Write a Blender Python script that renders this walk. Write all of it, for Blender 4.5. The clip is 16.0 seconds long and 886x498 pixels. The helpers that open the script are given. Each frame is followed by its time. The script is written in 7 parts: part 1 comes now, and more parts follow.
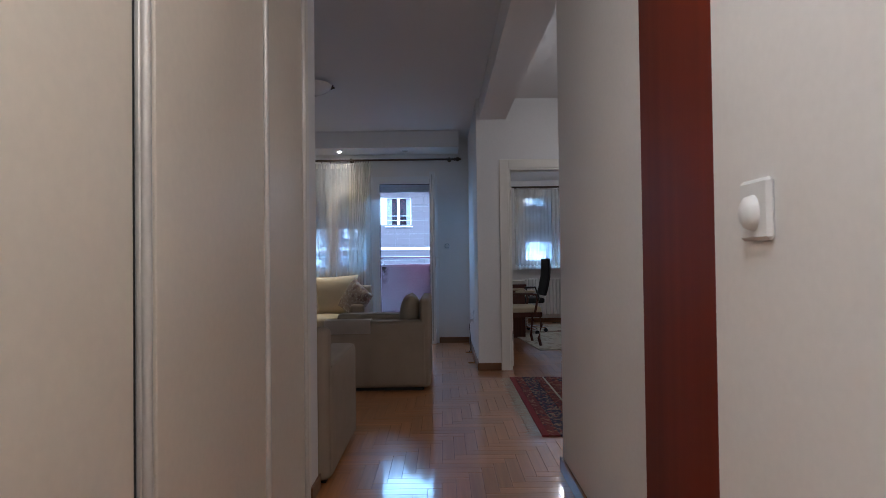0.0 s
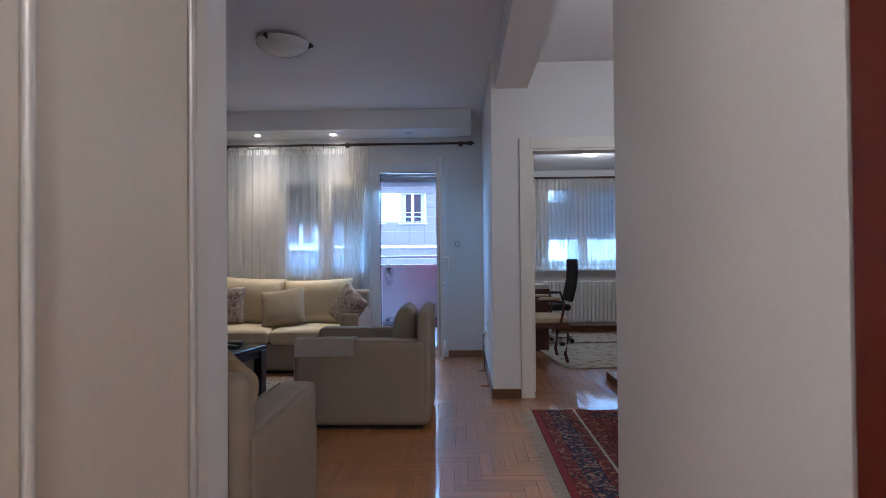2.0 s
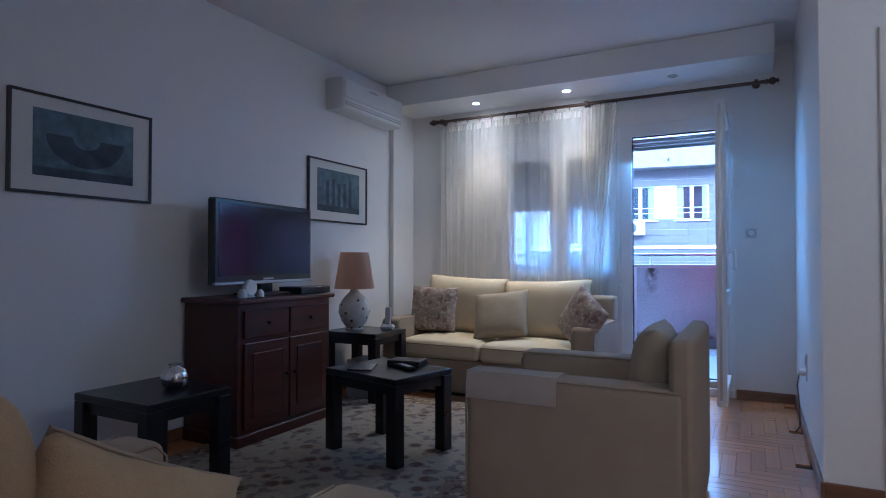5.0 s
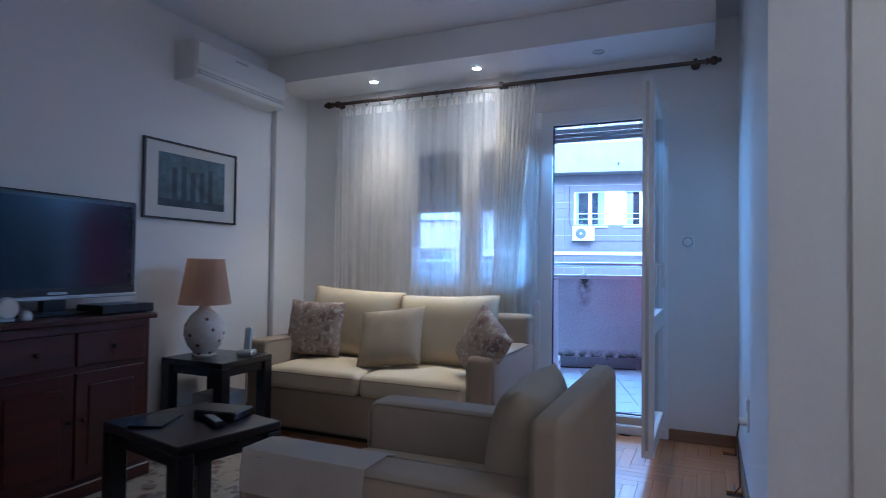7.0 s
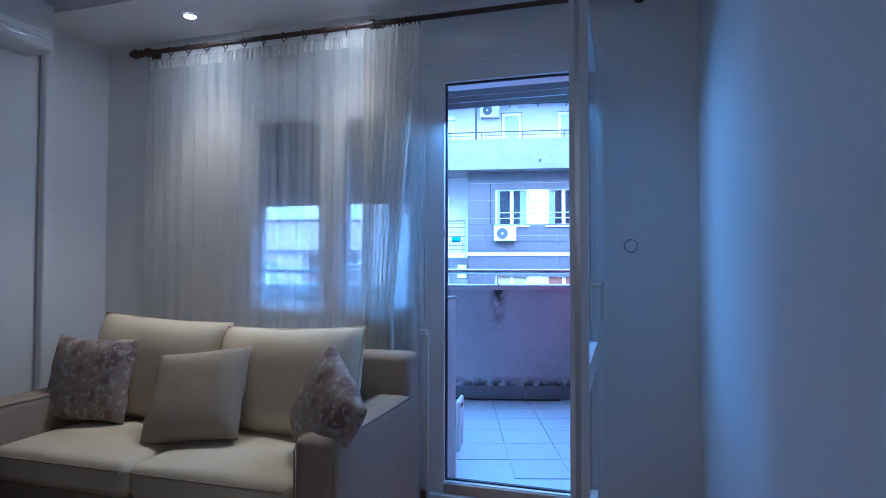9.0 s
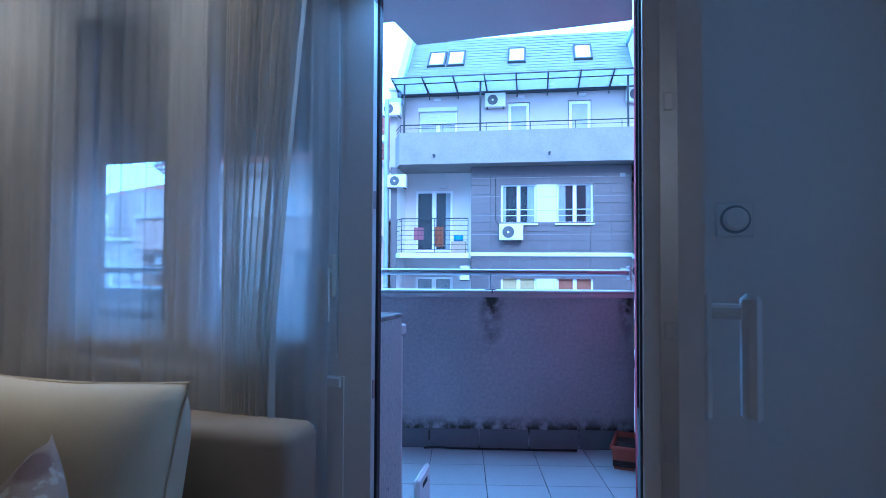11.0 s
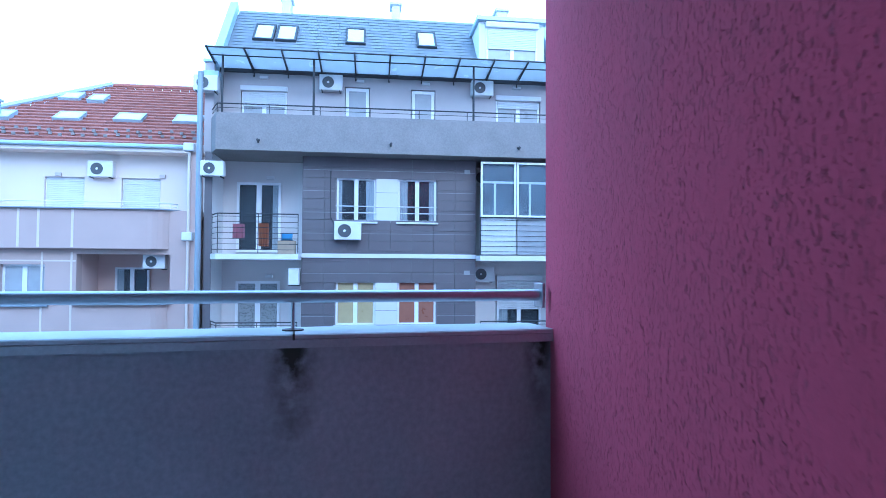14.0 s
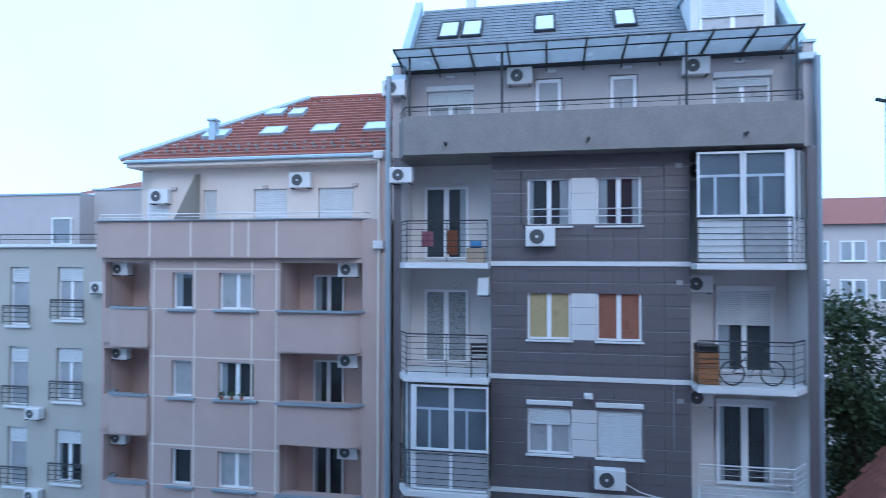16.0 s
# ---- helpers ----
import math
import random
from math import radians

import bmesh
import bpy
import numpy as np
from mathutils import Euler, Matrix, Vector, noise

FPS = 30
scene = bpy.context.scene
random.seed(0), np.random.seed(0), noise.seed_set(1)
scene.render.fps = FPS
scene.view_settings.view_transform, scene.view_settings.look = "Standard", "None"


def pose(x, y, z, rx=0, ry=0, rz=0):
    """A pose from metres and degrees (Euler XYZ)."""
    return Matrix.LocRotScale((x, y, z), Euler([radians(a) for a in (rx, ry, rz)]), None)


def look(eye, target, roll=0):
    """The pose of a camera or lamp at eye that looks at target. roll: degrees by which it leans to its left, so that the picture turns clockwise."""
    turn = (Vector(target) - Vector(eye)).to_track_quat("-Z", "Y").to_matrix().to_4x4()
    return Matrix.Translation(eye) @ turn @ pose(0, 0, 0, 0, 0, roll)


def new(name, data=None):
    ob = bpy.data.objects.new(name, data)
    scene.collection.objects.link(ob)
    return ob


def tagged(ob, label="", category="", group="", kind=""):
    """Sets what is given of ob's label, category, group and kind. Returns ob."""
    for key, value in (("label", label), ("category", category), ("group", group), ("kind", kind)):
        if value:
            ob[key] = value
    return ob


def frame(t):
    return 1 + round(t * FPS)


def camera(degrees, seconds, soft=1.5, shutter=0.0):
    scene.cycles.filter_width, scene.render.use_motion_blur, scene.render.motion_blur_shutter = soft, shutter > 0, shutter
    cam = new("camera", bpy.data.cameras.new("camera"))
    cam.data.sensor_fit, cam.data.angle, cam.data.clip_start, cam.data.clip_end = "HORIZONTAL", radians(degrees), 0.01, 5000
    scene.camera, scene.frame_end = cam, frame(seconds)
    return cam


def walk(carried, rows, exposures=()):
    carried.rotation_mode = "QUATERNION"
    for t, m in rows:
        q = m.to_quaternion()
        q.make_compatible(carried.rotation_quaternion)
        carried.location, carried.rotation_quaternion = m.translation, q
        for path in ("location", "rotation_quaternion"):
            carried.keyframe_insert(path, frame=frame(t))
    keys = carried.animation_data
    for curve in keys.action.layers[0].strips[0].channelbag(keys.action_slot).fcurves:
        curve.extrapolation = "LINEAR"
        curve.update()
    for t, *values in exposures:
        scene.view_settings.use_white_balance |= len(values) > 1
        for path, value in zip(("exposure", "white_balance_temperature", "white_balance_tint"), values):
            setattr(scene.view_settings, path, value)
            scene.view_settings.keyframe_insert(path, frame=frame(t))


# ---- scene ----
cam = camera(73.8, 16.0, soft=0.3, shutter=0.2)
PATH = [
    (0, (0.227, -1.662, 1.133), (0.228, 0.337, 1.164), -0.7),
    (0.5, (0.223, -1.433, 1.127), (0.226, 0.567, 1.159), -0.6),
    (1, (0.302, -1.134, 1.124), (0.29, 0.866, 1.157), -0.5),
    (1.5, (0.351, -0.856, 1.139), (0.318, 1.143, 1.17), -0.6),
    (2, (0.327, -0.546, 1.161), (0.265, 1.453, 1.185), -0.5),
    (2.5, (0.321, -0.279, 1.151), (0.241, 1.719, 1.183), -0.4),
    (3, (0.358, 0.016, 1.149), (0.228, 2.011, 1.181), -0.6),
    (3.5, (0.332, 0.299, 1.159), (0.045, 2.278, 1.183), -0.7),
    (4, (0.302, 0.596, 1.117), (-0.215, 2.528, 1.146), -0.5),
    (4.5, (0.31, 0.832, 1.089), (-0.392, 2.704, 1.12), -0.3),
    (4.7, (0.308, 0.928, 1.079), (-0.484, 2.765, 1.115), -0.2),
    (5.75, (0.352, 1.44, 1.1), (-0.79, 3.081, 1.138), 0.3),
    (6.8, (0.402, 1.96, 1.127), (-0.521, 3.734, 1.173), 0.8),
    (7, (0.395, 2.097, 1.136), (-0.42, 3.923, 1.186), 0.7),
    (7.5, (0.363, 2.423, 1.183), (-0.281, 4.315, 1.236), 0.3),
    (8, (0.295, 2.766, 1.204), (-0.298, 4.675, 1.258), 0.2),
    (8.5, (0.256, 3.095, 1.204), (-0.32, 5.009, 1.259), 0.2),
    (9, (0.251, 3.417, 1.212), (-0.333, 5.329, 1.264), 0.1),
    (9.2, (0.245, 3.525, 1.223), (-0.348, 5.435, 1.267), 0.1),
    (11.3, (0.007, 4.967, 1.187), (-0.605, 6.87, 1.245), 0.3),
    (11.5, (-0.034, 5.064, 1.191), (-0.646, 6.968, 1.248), 0.3),
    (12, (-0.112, 5.3, 1.189), (-0.591, 7.241, 1.245), 0.4),
    (12.5, (-0.176, 5.6, 1.179), (-0.482, 7.575, 1.238), 0.4),
    (13, (-0.2, 5.878, 1.186), (-0.406, 7.866, 1.245), 0.3),
    (13.5, (-0.232, 6.19, 1.219), (-0.36, 8.185, 1.276), 0.3),
    (14, (-0.23, 6.549, 1.250), (-0.308, 8.546, 1.312), 0.3),
    (14.5, (-0.241, 6.987, 1.376), (-0.327, 8.984, 1.432), 0.3),
    (15, (-0.313, 7.322, 1.446), (-0.444, 9.317, 1.501), 0.4),
    (15.5, (-0.424, 7.607, 1.532), (-0.679, 9.59, 1.581), 0.3),
    (16, (-0.885, 7.813, 1.630), (-1.545, 9.701, 1.668), 0.1),
]
EXPOSURES = [(0, 1.82, 5100, 10), (1.5, 2.42, 4950, 10), (2.5, 2.42, 4870, 10), (4.2, 2.5, 4480, 10), (7, 2.33, 4400, 10), (8.5, 1.98, 4120, 10), (9.2, 1.78, 4120, 10), (11.5, 1.05, 4350, 10), (12.5, 1.0, 4550, 10), (13.2, 0.78, 4650, 10), (14.5, 0.28, 5000, 10), (15.2, -0.05, 5300, 10), (16, -0.35, 5600, 14)]
walk(cam, [(t, look(e, g, r)) for t, e, g, r in PATH], EXPOSURES)

# world, overcast evening sky
SUN_EL, SUN_ROT = radians(28), radians(150)
world = bpy.data.worlds.new("world")
scene.world = world
world.use_nodes = True
wn, wl = world.node_tree.nodes, world.node_tree.links
wn.clear()
sky = wn.new("ShaderNodeTexSky")
sky.sky_type, sky.sun_disc = "NISHITA", False
sky.sun_elevation, sky.sun_rotation, sky.dust_density, sky.air_density = SUN_EL, SUN_ROT, 4.0, 1.0
sky_bg = wn.new("ShaderNodeBackground")
sky_bg.inputs["Strength"].default_value = 0.05
cloud_bg = wn.new("ShaderNodeBackground")
cloud_tex = wn.new("ShaderNodeTexNoise")
cloud_tex.inputs["Scale"].default_value, cloud_tex.inputs["Detail"].default_value = 2.2, 4.0
cloud_ramp = wn.new("ShaderNodeValToRGB")
cloud_ramp.color_ramp.elements[0].position, cloud_ramp.color_ramp.elements[1].position = 0.35, 0.7
cloud_ramp.color_ramp.elements[0].color = (0.465, 0.765, 1.12, 1)
cloud_ramp.color_ramp.elements[1].color = (0.555, 0.83, 1.15, 1)
wl.new(cloud_tex.outputs["Fac"], cloud_ramp.inputs["Fac"])
wl.new(cloud_ramp.outputs["Color"], cloud_bg.inputs["Color"])
cloud_bg.inputs["Strength"].default_value = 2.28
sky_sum = wn.new("ShaderNodeAddShader")
sky_out = wn.new("ShaderNodeOutputWorld")
wl.new(sky.outputs["Color"], sky_bg.inputs["Color"])
wl.new(sky_bg.outputs["Background"], sky_sum.inputs[0])
wl.new(cloud_bg.outputs["Background"], sky_sum.inputs[1])
wl.new(sky_sum.outputs["Shader"], sky_out.inputs["Surface"])

sun_data = bpy.data.lights.new("sun", "SUN")
sun_data.energy, sun_data.angle, sun_data.color = 0.5, radians(25), (1.0, 0.95, 0.88)
sun = new("sun", sun_data)
sun.matrix_world = look((0, 0, 30), (-8.0, 14.0, 18))


def lamp(name, kind, place, power, colour, size=0.1, aim=None, spot=1.2):
    data = bpy.data.lights.new(name, kind)
    data.energy, data.color = power, colour
    if kind == "AREA":
        data.shape, data.size = "DISK", size
    else:
        data.shadow_soft_size = size
    if kind == "SPOT":
        data.spot_size, data.spot_blend = spot, 0.8
    ob = new(name, data)
    ob.matrix_world = look(place, aim) if aim else pose(*place)
    return ob


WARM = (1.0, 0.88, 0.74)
lamp("downlight_beam", "SPOT", (-1.95, 6.00, 2.522), 12.5, (1.0, 0.74, 0.44), 0.035, (-1.95, 5.72, 0.0), 1.5)
lamp("downlight_beam", "SPOT", (-1.10, 6.00, 2.522), 12.5, (1.0, 0.74, 0.44), 0.035, (-1.10, 5.72, 0.0), 1.5)
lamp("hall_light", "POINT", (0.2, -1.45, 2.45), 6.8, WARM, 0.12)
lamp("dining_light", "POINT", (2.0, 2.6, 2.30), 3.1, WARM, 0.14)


def opening(name, x0, x1, z0, z1, y, power, colour):
    """An area lamp added in an opening of the window wall to strengthen its skylight."""
    o = lamp(name, "AREA", ((x0 + x1) / 2, y, (z0 + z1) / 2), power, colour, 1.0, ((x0 + x1) / 2, y - 0.4, (z0 + z1) / 2 - 0.9))
    o.data.shape, o.data.size, o.data.size_y = "RECTANGLE", x1 - x0, z1 - z0
    return o


SKYBLUE = (0.42, 0.70, 1.0)
opening("door_daylight", -0.60, 0.07, 1.75, 2.13, 6.272, 2.0, SKYBLUE)
lamp("study_light", "POINT", (1.97, 6.9, 2.28), 3.0, (1.0, 0.88, 0.74), 0.10)


# ---- materials ----
def mat(name, colour, rough=0.6, metal=0.0, vary=0.12, scale=6.0, fine=80.0, bump=0.15, bump_scale=None, dist=0.002, coat=0.0, spec=0.5, random_value=0.0):
    m = bpy.data.materials.new(name)
    m.use_nodes = True
    n, l = m.node_tree.nodes, m.node_tree.links
    b = n["Principled BSDF"]
    b.inputs["Roughness"].default_value, b.inputs["Metallic"].default_value = rough, metal
    b.inputs["Coat Weight"].default_value, b.inputs["Specular IOR Level"].default_value = coat, spec
    tc = n.new("ShaderNodeTexCoord")
    big = n.new("ShaderNodeTexNoise")
    big.inputs["Scale"].default_value, big.inputs["Detail"].default_value = scale, 5
    small = n.new("ShaderNodeTexNoise")
    small.inputs["Scale"].default_value, small.inputs["Detail"].default_value = fine, 3
    for t in (big, small):
        l.new(tc.outputs["Object"], t.inputs["Vector"])
    add = n.new("ShaderNodeMath")
    add.operation = "ADD"
    l.new(big.outputs["Fac"], add.inputs[0])
    l.new(small.outputs["Fac"], add.inputs[1])
    rng = n.new("ShaderNodeMapRange")
    rng.inputs["From Min"].default_value, rng.inputs["From Max"].default_value = 0.6, 1.4
    rng.inputs["To Min"].default_value, rng.inputs["To Max"].default_value = 1 - vary, 1 + vary
    l.new(add.outputs["Value"], rng.inputs["Value"])
    hsv = n.new("ShaderNodeHueSaturation")
    hsv.inputs["Color"].default_value = (*colour, 1)
    last = rng.outputs["Result"]
    if random_value:
        info = n.new("ShaderNodeObjectInfo")
        geo = n.new("ShaderNodeNewGeometry")
        mix = n.new("ShaderNodeMath")
        mix.operation = "ADD"
        l.new(info.outputs["Random"], mix.inputs[0])
        l.new(geo.outputs["Random Per Island"], mix.inputs[1])
        r2 = n.new("ShaderNodeMapRange")
        r2.inputs["From Max"].default_value = 2.0
        r2.inputs["To Min"].default_value, r2.inputs["To Max"].default_value = 1 - random_value, 1 + random_value
        l.new(mix.outputs["Value"], r2.inputs["Value"])
        mul = n.new("ShaderNodeMath")
        mul.operation = "MULTIPLY"
        l.new(last, mul.inputs[0])
        l.new(r2.outputs["Result"], mul.inputs[1])
        last = mul.outputs["Value"]
    l.new(last, hsv.inputs["Value"])
    l.new(hsv.outputs["Color"], b.inputs["Base Color"])
    rr = n.new("ShaderNodeMapRange")
    rr.inputs["To Min"].default_value, rr.inputs["To Max"].default_value = max(0.0, rough - 0.08), min(1.0, rough + 0.08)
    l.new(big.outputs["Fac"], rr.inputs["Value"])
    l.new(rr.outputs["Result"], b.inputs["Roughness"])
    if bump:
        bn = n.new("ShaderNodeBump")
        bn.inputs["Strength"].default_value, bn.inputs["Distance"].default_value = bump, dist
        src = small
        if bump_scale:
            src = n.new("ShaderNodeTexNoise")
            src.inputs["Scale"].default_value, src.inputs["Detail"].default_value = bump_scale, 4
            l.new(tc.outputs["Object"], src.inputs["Vector"])
        l.new(src.outputs["Fac"], bn.inputs["Height"])
        l.new(bn.outputs["Normal"], b.inputs["Normal"])
    return m


def wood(name, dark, light, rough=0.35, along="x", scale=1.0, coat=0.3, random_value=0.25):
    """Streaky grain along one axis, with each piece of its own tone."""
    m = bpy.data.materials.new(name)
    m.use_nodes = True
    n, l = m.node_tree.nodes, m.node_tree.links
    b = n["Principled BSDF"]
    b.inputs["Roughness"].default_value, b.inputs["Coat Weight"].default_value, b.inputs["Coat Roughness"].default_value = rough, coat, 0.11
    tc = n.new("ShaderNodeTexCoord")
    mp = n.new("ShaderNodeMapping")
    s = {"x": (2, 45, 45), "y": (45, 2, 45), "z": (45, 45, 2)}[along]
    mp.inputs["Scale"].default_value = [v * scale for v in s]
    l.new(tc.outputs["Object"], mp.inputs["Vector"])
    info = n.new("ShaderNodeObjectInfo")
    geo = n.new("ShaderNodeNewGeometry")
    sm = n.new("ShaderNodeMath")
    sm.operation = "ADD"
    l.new(info.outputs["Random"], sm.inputs[0])
    l.new(geo.outputs["Random Per Island"], sm.inputs[1])
    fr = n.new("ShaderNodeMath")
    fr.operation = "FRACT"
    l.new(sm.outputs["Value"], fr.inputs[0])
    tex = n.new("ShaderNodeTexNoise")
    tex.noise_dimensions = "4D"
    tex.inputs["Scale"].default_value, tex.inputs["Detail"].default_value, tex.inputs["Distortion"].default_value = 1.0, 6, 0.4
    l.new(mp.outputs["Vector"], tex.inputs["Vector"])
    w = n.new("ShaderNodeMath")
    w.operation = "MULTIPLY"
    w.inputs[1].default_value = 30
    l.new(sm.outputs["Value"], w.inputs[0])
    l.new(w.outputs["Value"], tex.inputs["W"])
    ramp = n.new("ShaderNodeValToRGB")
    ramp.color_ramp.elements[0].position, ramp.color_ramp.elements[1].position = 0.3, 0.7
    ramp.color_ramp.elements[0].color, ramp.color_ramp.elements[1].color = (*dark, 1), (*light, 1)
    l.new(tex.outputs["Fac"], ramp.inputs["Fac"])
    hsv = n.new("ShaderNodeHueSaturation")
    r = n.new("ShaderNodeMapRange")
    r.inputs["To Min"].default_value, r.inputs["To Max"].default_value = 1 - random_value, 1 + random_value
    l.new(fr.outputs["Value"], r.inputs["Value"])
    l.new(r.outputs["Result"], hsv.inputs["Value"])
    l.new(ramp.outputs["Color"], hsv.inputs["Color"])
    l.new(hsv.outputs["Color"], b.inputs["Base Color"])
    bn = n.new("ShaderNodeBump")
    bn.inputs["Strength"].default_value, bn.inputs["Distance"].default_value = 0.08, 0.001
    l.new(tex.outputs["Fac"], bn.inputs["Height"])
    l.new(bn.outputs["Normal"], b.inputs["Normal"])
    return m


def glass(name, tint=(0.92, 0.97, 1.0), gloss=1.0):
    m = bpy.data.materials.new(name)
    m.use_nodes = True
    n, l = m.node_tree.nodes, m.node_tree.links
    n.clear()
    out = n.new("ShaderNodeOutputMaterial")
    tr = n.new("ShaderNodeBsdfTransparent")
    tr.inputs["Color"].default_value = (*tint, 1)
    gl = n.new("ShaderNodeBsdfGlossy")
    gl.inputs["Roughness"].default_value = 0.02
    lw = n.new("ShaderNodeLayerWeight")
    po = n.new("ShaderNodeMath")
    po.operation = "POWER"
    po.inputs[1].default_value = 4.0
    mu = n.new("ShaderNodeMath")
    mu.operation, mu.use_clamp = "MULTIPLY_ADD", True
    mu.inputs[1].default_value, mu.inputs[2].default_value = 0.6 * gloss, 0.04 * gloss
    mx = n.new("ShaderNodeMixShader")
    l.new(lw.outputs["Facing"], po.inputs[0])
    l.new(po.outputs["Value"], mu.inputs[0])
    l.new(mu.outputs["Value"], mx.inputs["Fac"])
    l.new(tr.outputs["BSDF"], mx.inputs[1])
    l.new(gl.outputs["BSDF"], mx.inputs[2])
    l.new(mx.outputs["Shader"], out.inputs["Surface"])
    return m


def sheer(name, colour, clear=0.4, through_cloth=0.74):
    """Thin cloth that lets light through."""
    m = bpy.data.materials.new(name)
    m.use_nodes = True
    n, l = m.node_tree.nodes, m.node_tree.links
    n.clear()
    out = n.new("ShaderNodeOutputMaterial")
    tr = n.new("ShaderNodeBsdfTransparent")
    df = n.new("ShaderNodeBsdfDiffuse")
    tl = n.new("ShaderNodeBsdfTranslucent")
    tc = n.new("ShaderNodeTexCoord")
    nz = n.new("ShaderNodeTexNoise")
    nz.inputs["Scale"].default_value = 9.0
    l.new(tc.outputs["Object"], nz.inputs["Vector"])
    cr = n.new("ShaderNodeValToRGB")
    cr.color_ramp.elements[0].color = (*[c * 0.86 for c in colour], 1)
    cr.color_ramp.elements[1].color = (*colour, 1)
    l.new(nz.outputs["Fac"], cr.inputs["Fac"])
    l.new(cr.outputs["Color"], df.inputs["Color"])
    l.new(cr.outputs["Color"], tl.inputs["Color"])
    mx = n.new("ShaderNodeMixShader")
    mx.inputs["Fac"].default_value = through_cloth
    l.new(df.outputs["BSDF"], mx.inputs[1])
    l.new(tl.outputs["BSDF"], mx.inputs[2])
    m2 = n.new("ShaderNodeMixShader")
    m2.inputs["Fac"].default_value = clear
    l.new(mx.outputs["Shader"], m2.inputs[1])
    l.new(tr.outputs["BSDF"], m2.inputs[2])
    l.new(m2.outputs["Shader"], out.inputs["Surface"])
    return m


def glow(name, colour, strength):
    m = bpy.data.materials.new(name)
    m.use_nodes = True
    b = m.node_tree.nodes["Principled BSDF"]
    b.inputs["Base Color"].default_value = (*colour, 1)
    b.inputs["Emission Color"].default_value, b.inputs["Emission Strength"].default_value = (*colour, 1), strength
    return m


def blotchy(name, first, second, scale, low=0.45, high=0.55, rough=0.9, bump=0.4, third=None, scale3=30.0):
    """Two colours in patches, for rugs and patterned cloth, with a finer third."""
    m = mat(name, first, rough, vary=0.15, scale=20, fine=300, bump=bump, dist=0.003)
    n, l = m.node_tree.nodes, m.node_tree.links
    tc = n.new("ShaderNodeTexCoord")
    vo = n.new("ShaderNodeTexVoronoi")
    vo.inputs["Scale"].default_value = scale
    l.new(tc.outputs["Object"], vo.inputs["Vector"])
    ra = n.new("ShaderNodeValToRGB")
    ra.color_ramp.elements[0].position, ra.color_ramp.elements[1].position = low, high
    ra.color_ramp.elements[0].color, ra.color_ramp.elements[1].color = (*second, 1), (*first, 1)
    l.new(vo.outputs["Distance"], ra.inputs["Fac"])
    last = ra.outputs["Color"]
    if third:
        nz = n.new("ShaderNodeTexNoise")
        nz.inputs["Scale"].default_value, nz.inputs["Detail"].default_value = scale3, 3
        l.new(tc.outputs["Object"], nz.inputs["Vector"])
        r3 = n.new("ShaderNodeMapRange")
        r3.inputs["From Min"].default_value, r3.inputs["From Max"].default_value = 0.54, 0.60
        l.new(nz.outputs["Fac"], r3.inputs["Value"])
        mx = n.new("ShaderNodeMix")
        mx.data_type = "RGBA"
        l.new(r3.outputs["Result"], mx.inputs["Factor"])
        l.new(last, mx.inputs[6])
        mx.inputs[7].default_value = (*third, 1)
        last = mx.outputs[2]
    l.new(last, n["Hue/Saturation/Value"].inputs["Color"])
    return m


WALL = mat("white wall paint", (0.78, 0.76, 0.74), 0.75, vary=0.03, scale=1.2, fine=60, bump=0.06)
CEIL = mat("ceiling paint", (0.80, 0.79, 0.79), 0.85, vary=0.02, scale=1.0, fine=60, bump=0.04)
TRIM = mat("cream lacquer", (0.78, 0.74, 0.66), 0.38, vary=0.03, scale=3, bump=0.03)
PVC = mat("white plastic frame", (0.80, 0.81, 0.82), 0.32, vary=0.04, scale=4, bump=0.02)
WARDROBE = mat("cream laminate", (0.74, 0.65, 0.52), 0.42, vary=0.04, scale=1.5, fine=40, bump=0.04)
PROFILE = mat("pale anodised profile", (0.62, 0.57, 0.50), 0.4, 0.2, vary=0.05, scale=4, bump=0.02)
DARKGAP = mat("dark gap", (0.02, 0.018, 0.015), 0.8, vary=0.1, bump=0)
PARQUET = wood("oak parquet", (0.37, 0.145, 0.042), (0.50, 0.21, 0.066), 0.30, "x", 1.0, 1.0, 0.13)
PARQUET.node_tree.nodes["Principled BSDF"].inputs["Coat Roughness"].default_value = 0.075
SKIRT = wood("oak baseboard", (0.13, 0.055, 0.02), (0.22, 0.10, 0.04), 0.4, "x", 0.6, 0.2, 0.1)
MAHOG = wood("mahogany veneer", (0.15, 0.020, 0.006), (0.20, 0.031, 0.009), 0.62, "z", 0.22, 0.0, 0.1)
MAHOG.node_tree.nodes["Principled BSDF"].inputs["Specular IOR Level"].default_value = 0.15
CABINET = wood("dark mahogany cabinet", (0.032, 0.0045, 0.003), (0.066, 0.009, 0.0055), 0.35, "y", 0.6, 0.2, 0.15)
CHAIRWOOD = wood("dark carved wood", (0.06, 0.014, 0.008), (0.12, 0.03, 0.015), 0.35, "z", 0.8, 0.3, 0.15)
RODWOOD = wood("dark brown rod", (0.035, 0.018, 0.010), (0.075, 0.038, 0.020), 0.4, "x", 0.8, 0.2, 0.1)
BLACKWOOD = mat("black stained wood", (0.007, 0.007, 0.010), 0.30, vary=0.2, scale=8, bump=0.03, coat=0.1)
LINEN = mat("beige linen upholstery", (0.315, 0.245, 0.172), 0.95, vary=0.10, scale=9, fine=420, bump=0.5, dist=0.0012)
LINEN2 = mat("cream sofa fabric", (0.60, 0.505, 0.34), 0.95, vary=0.09, scale=7, fine=420, bump=0.5, dist=0.0012)
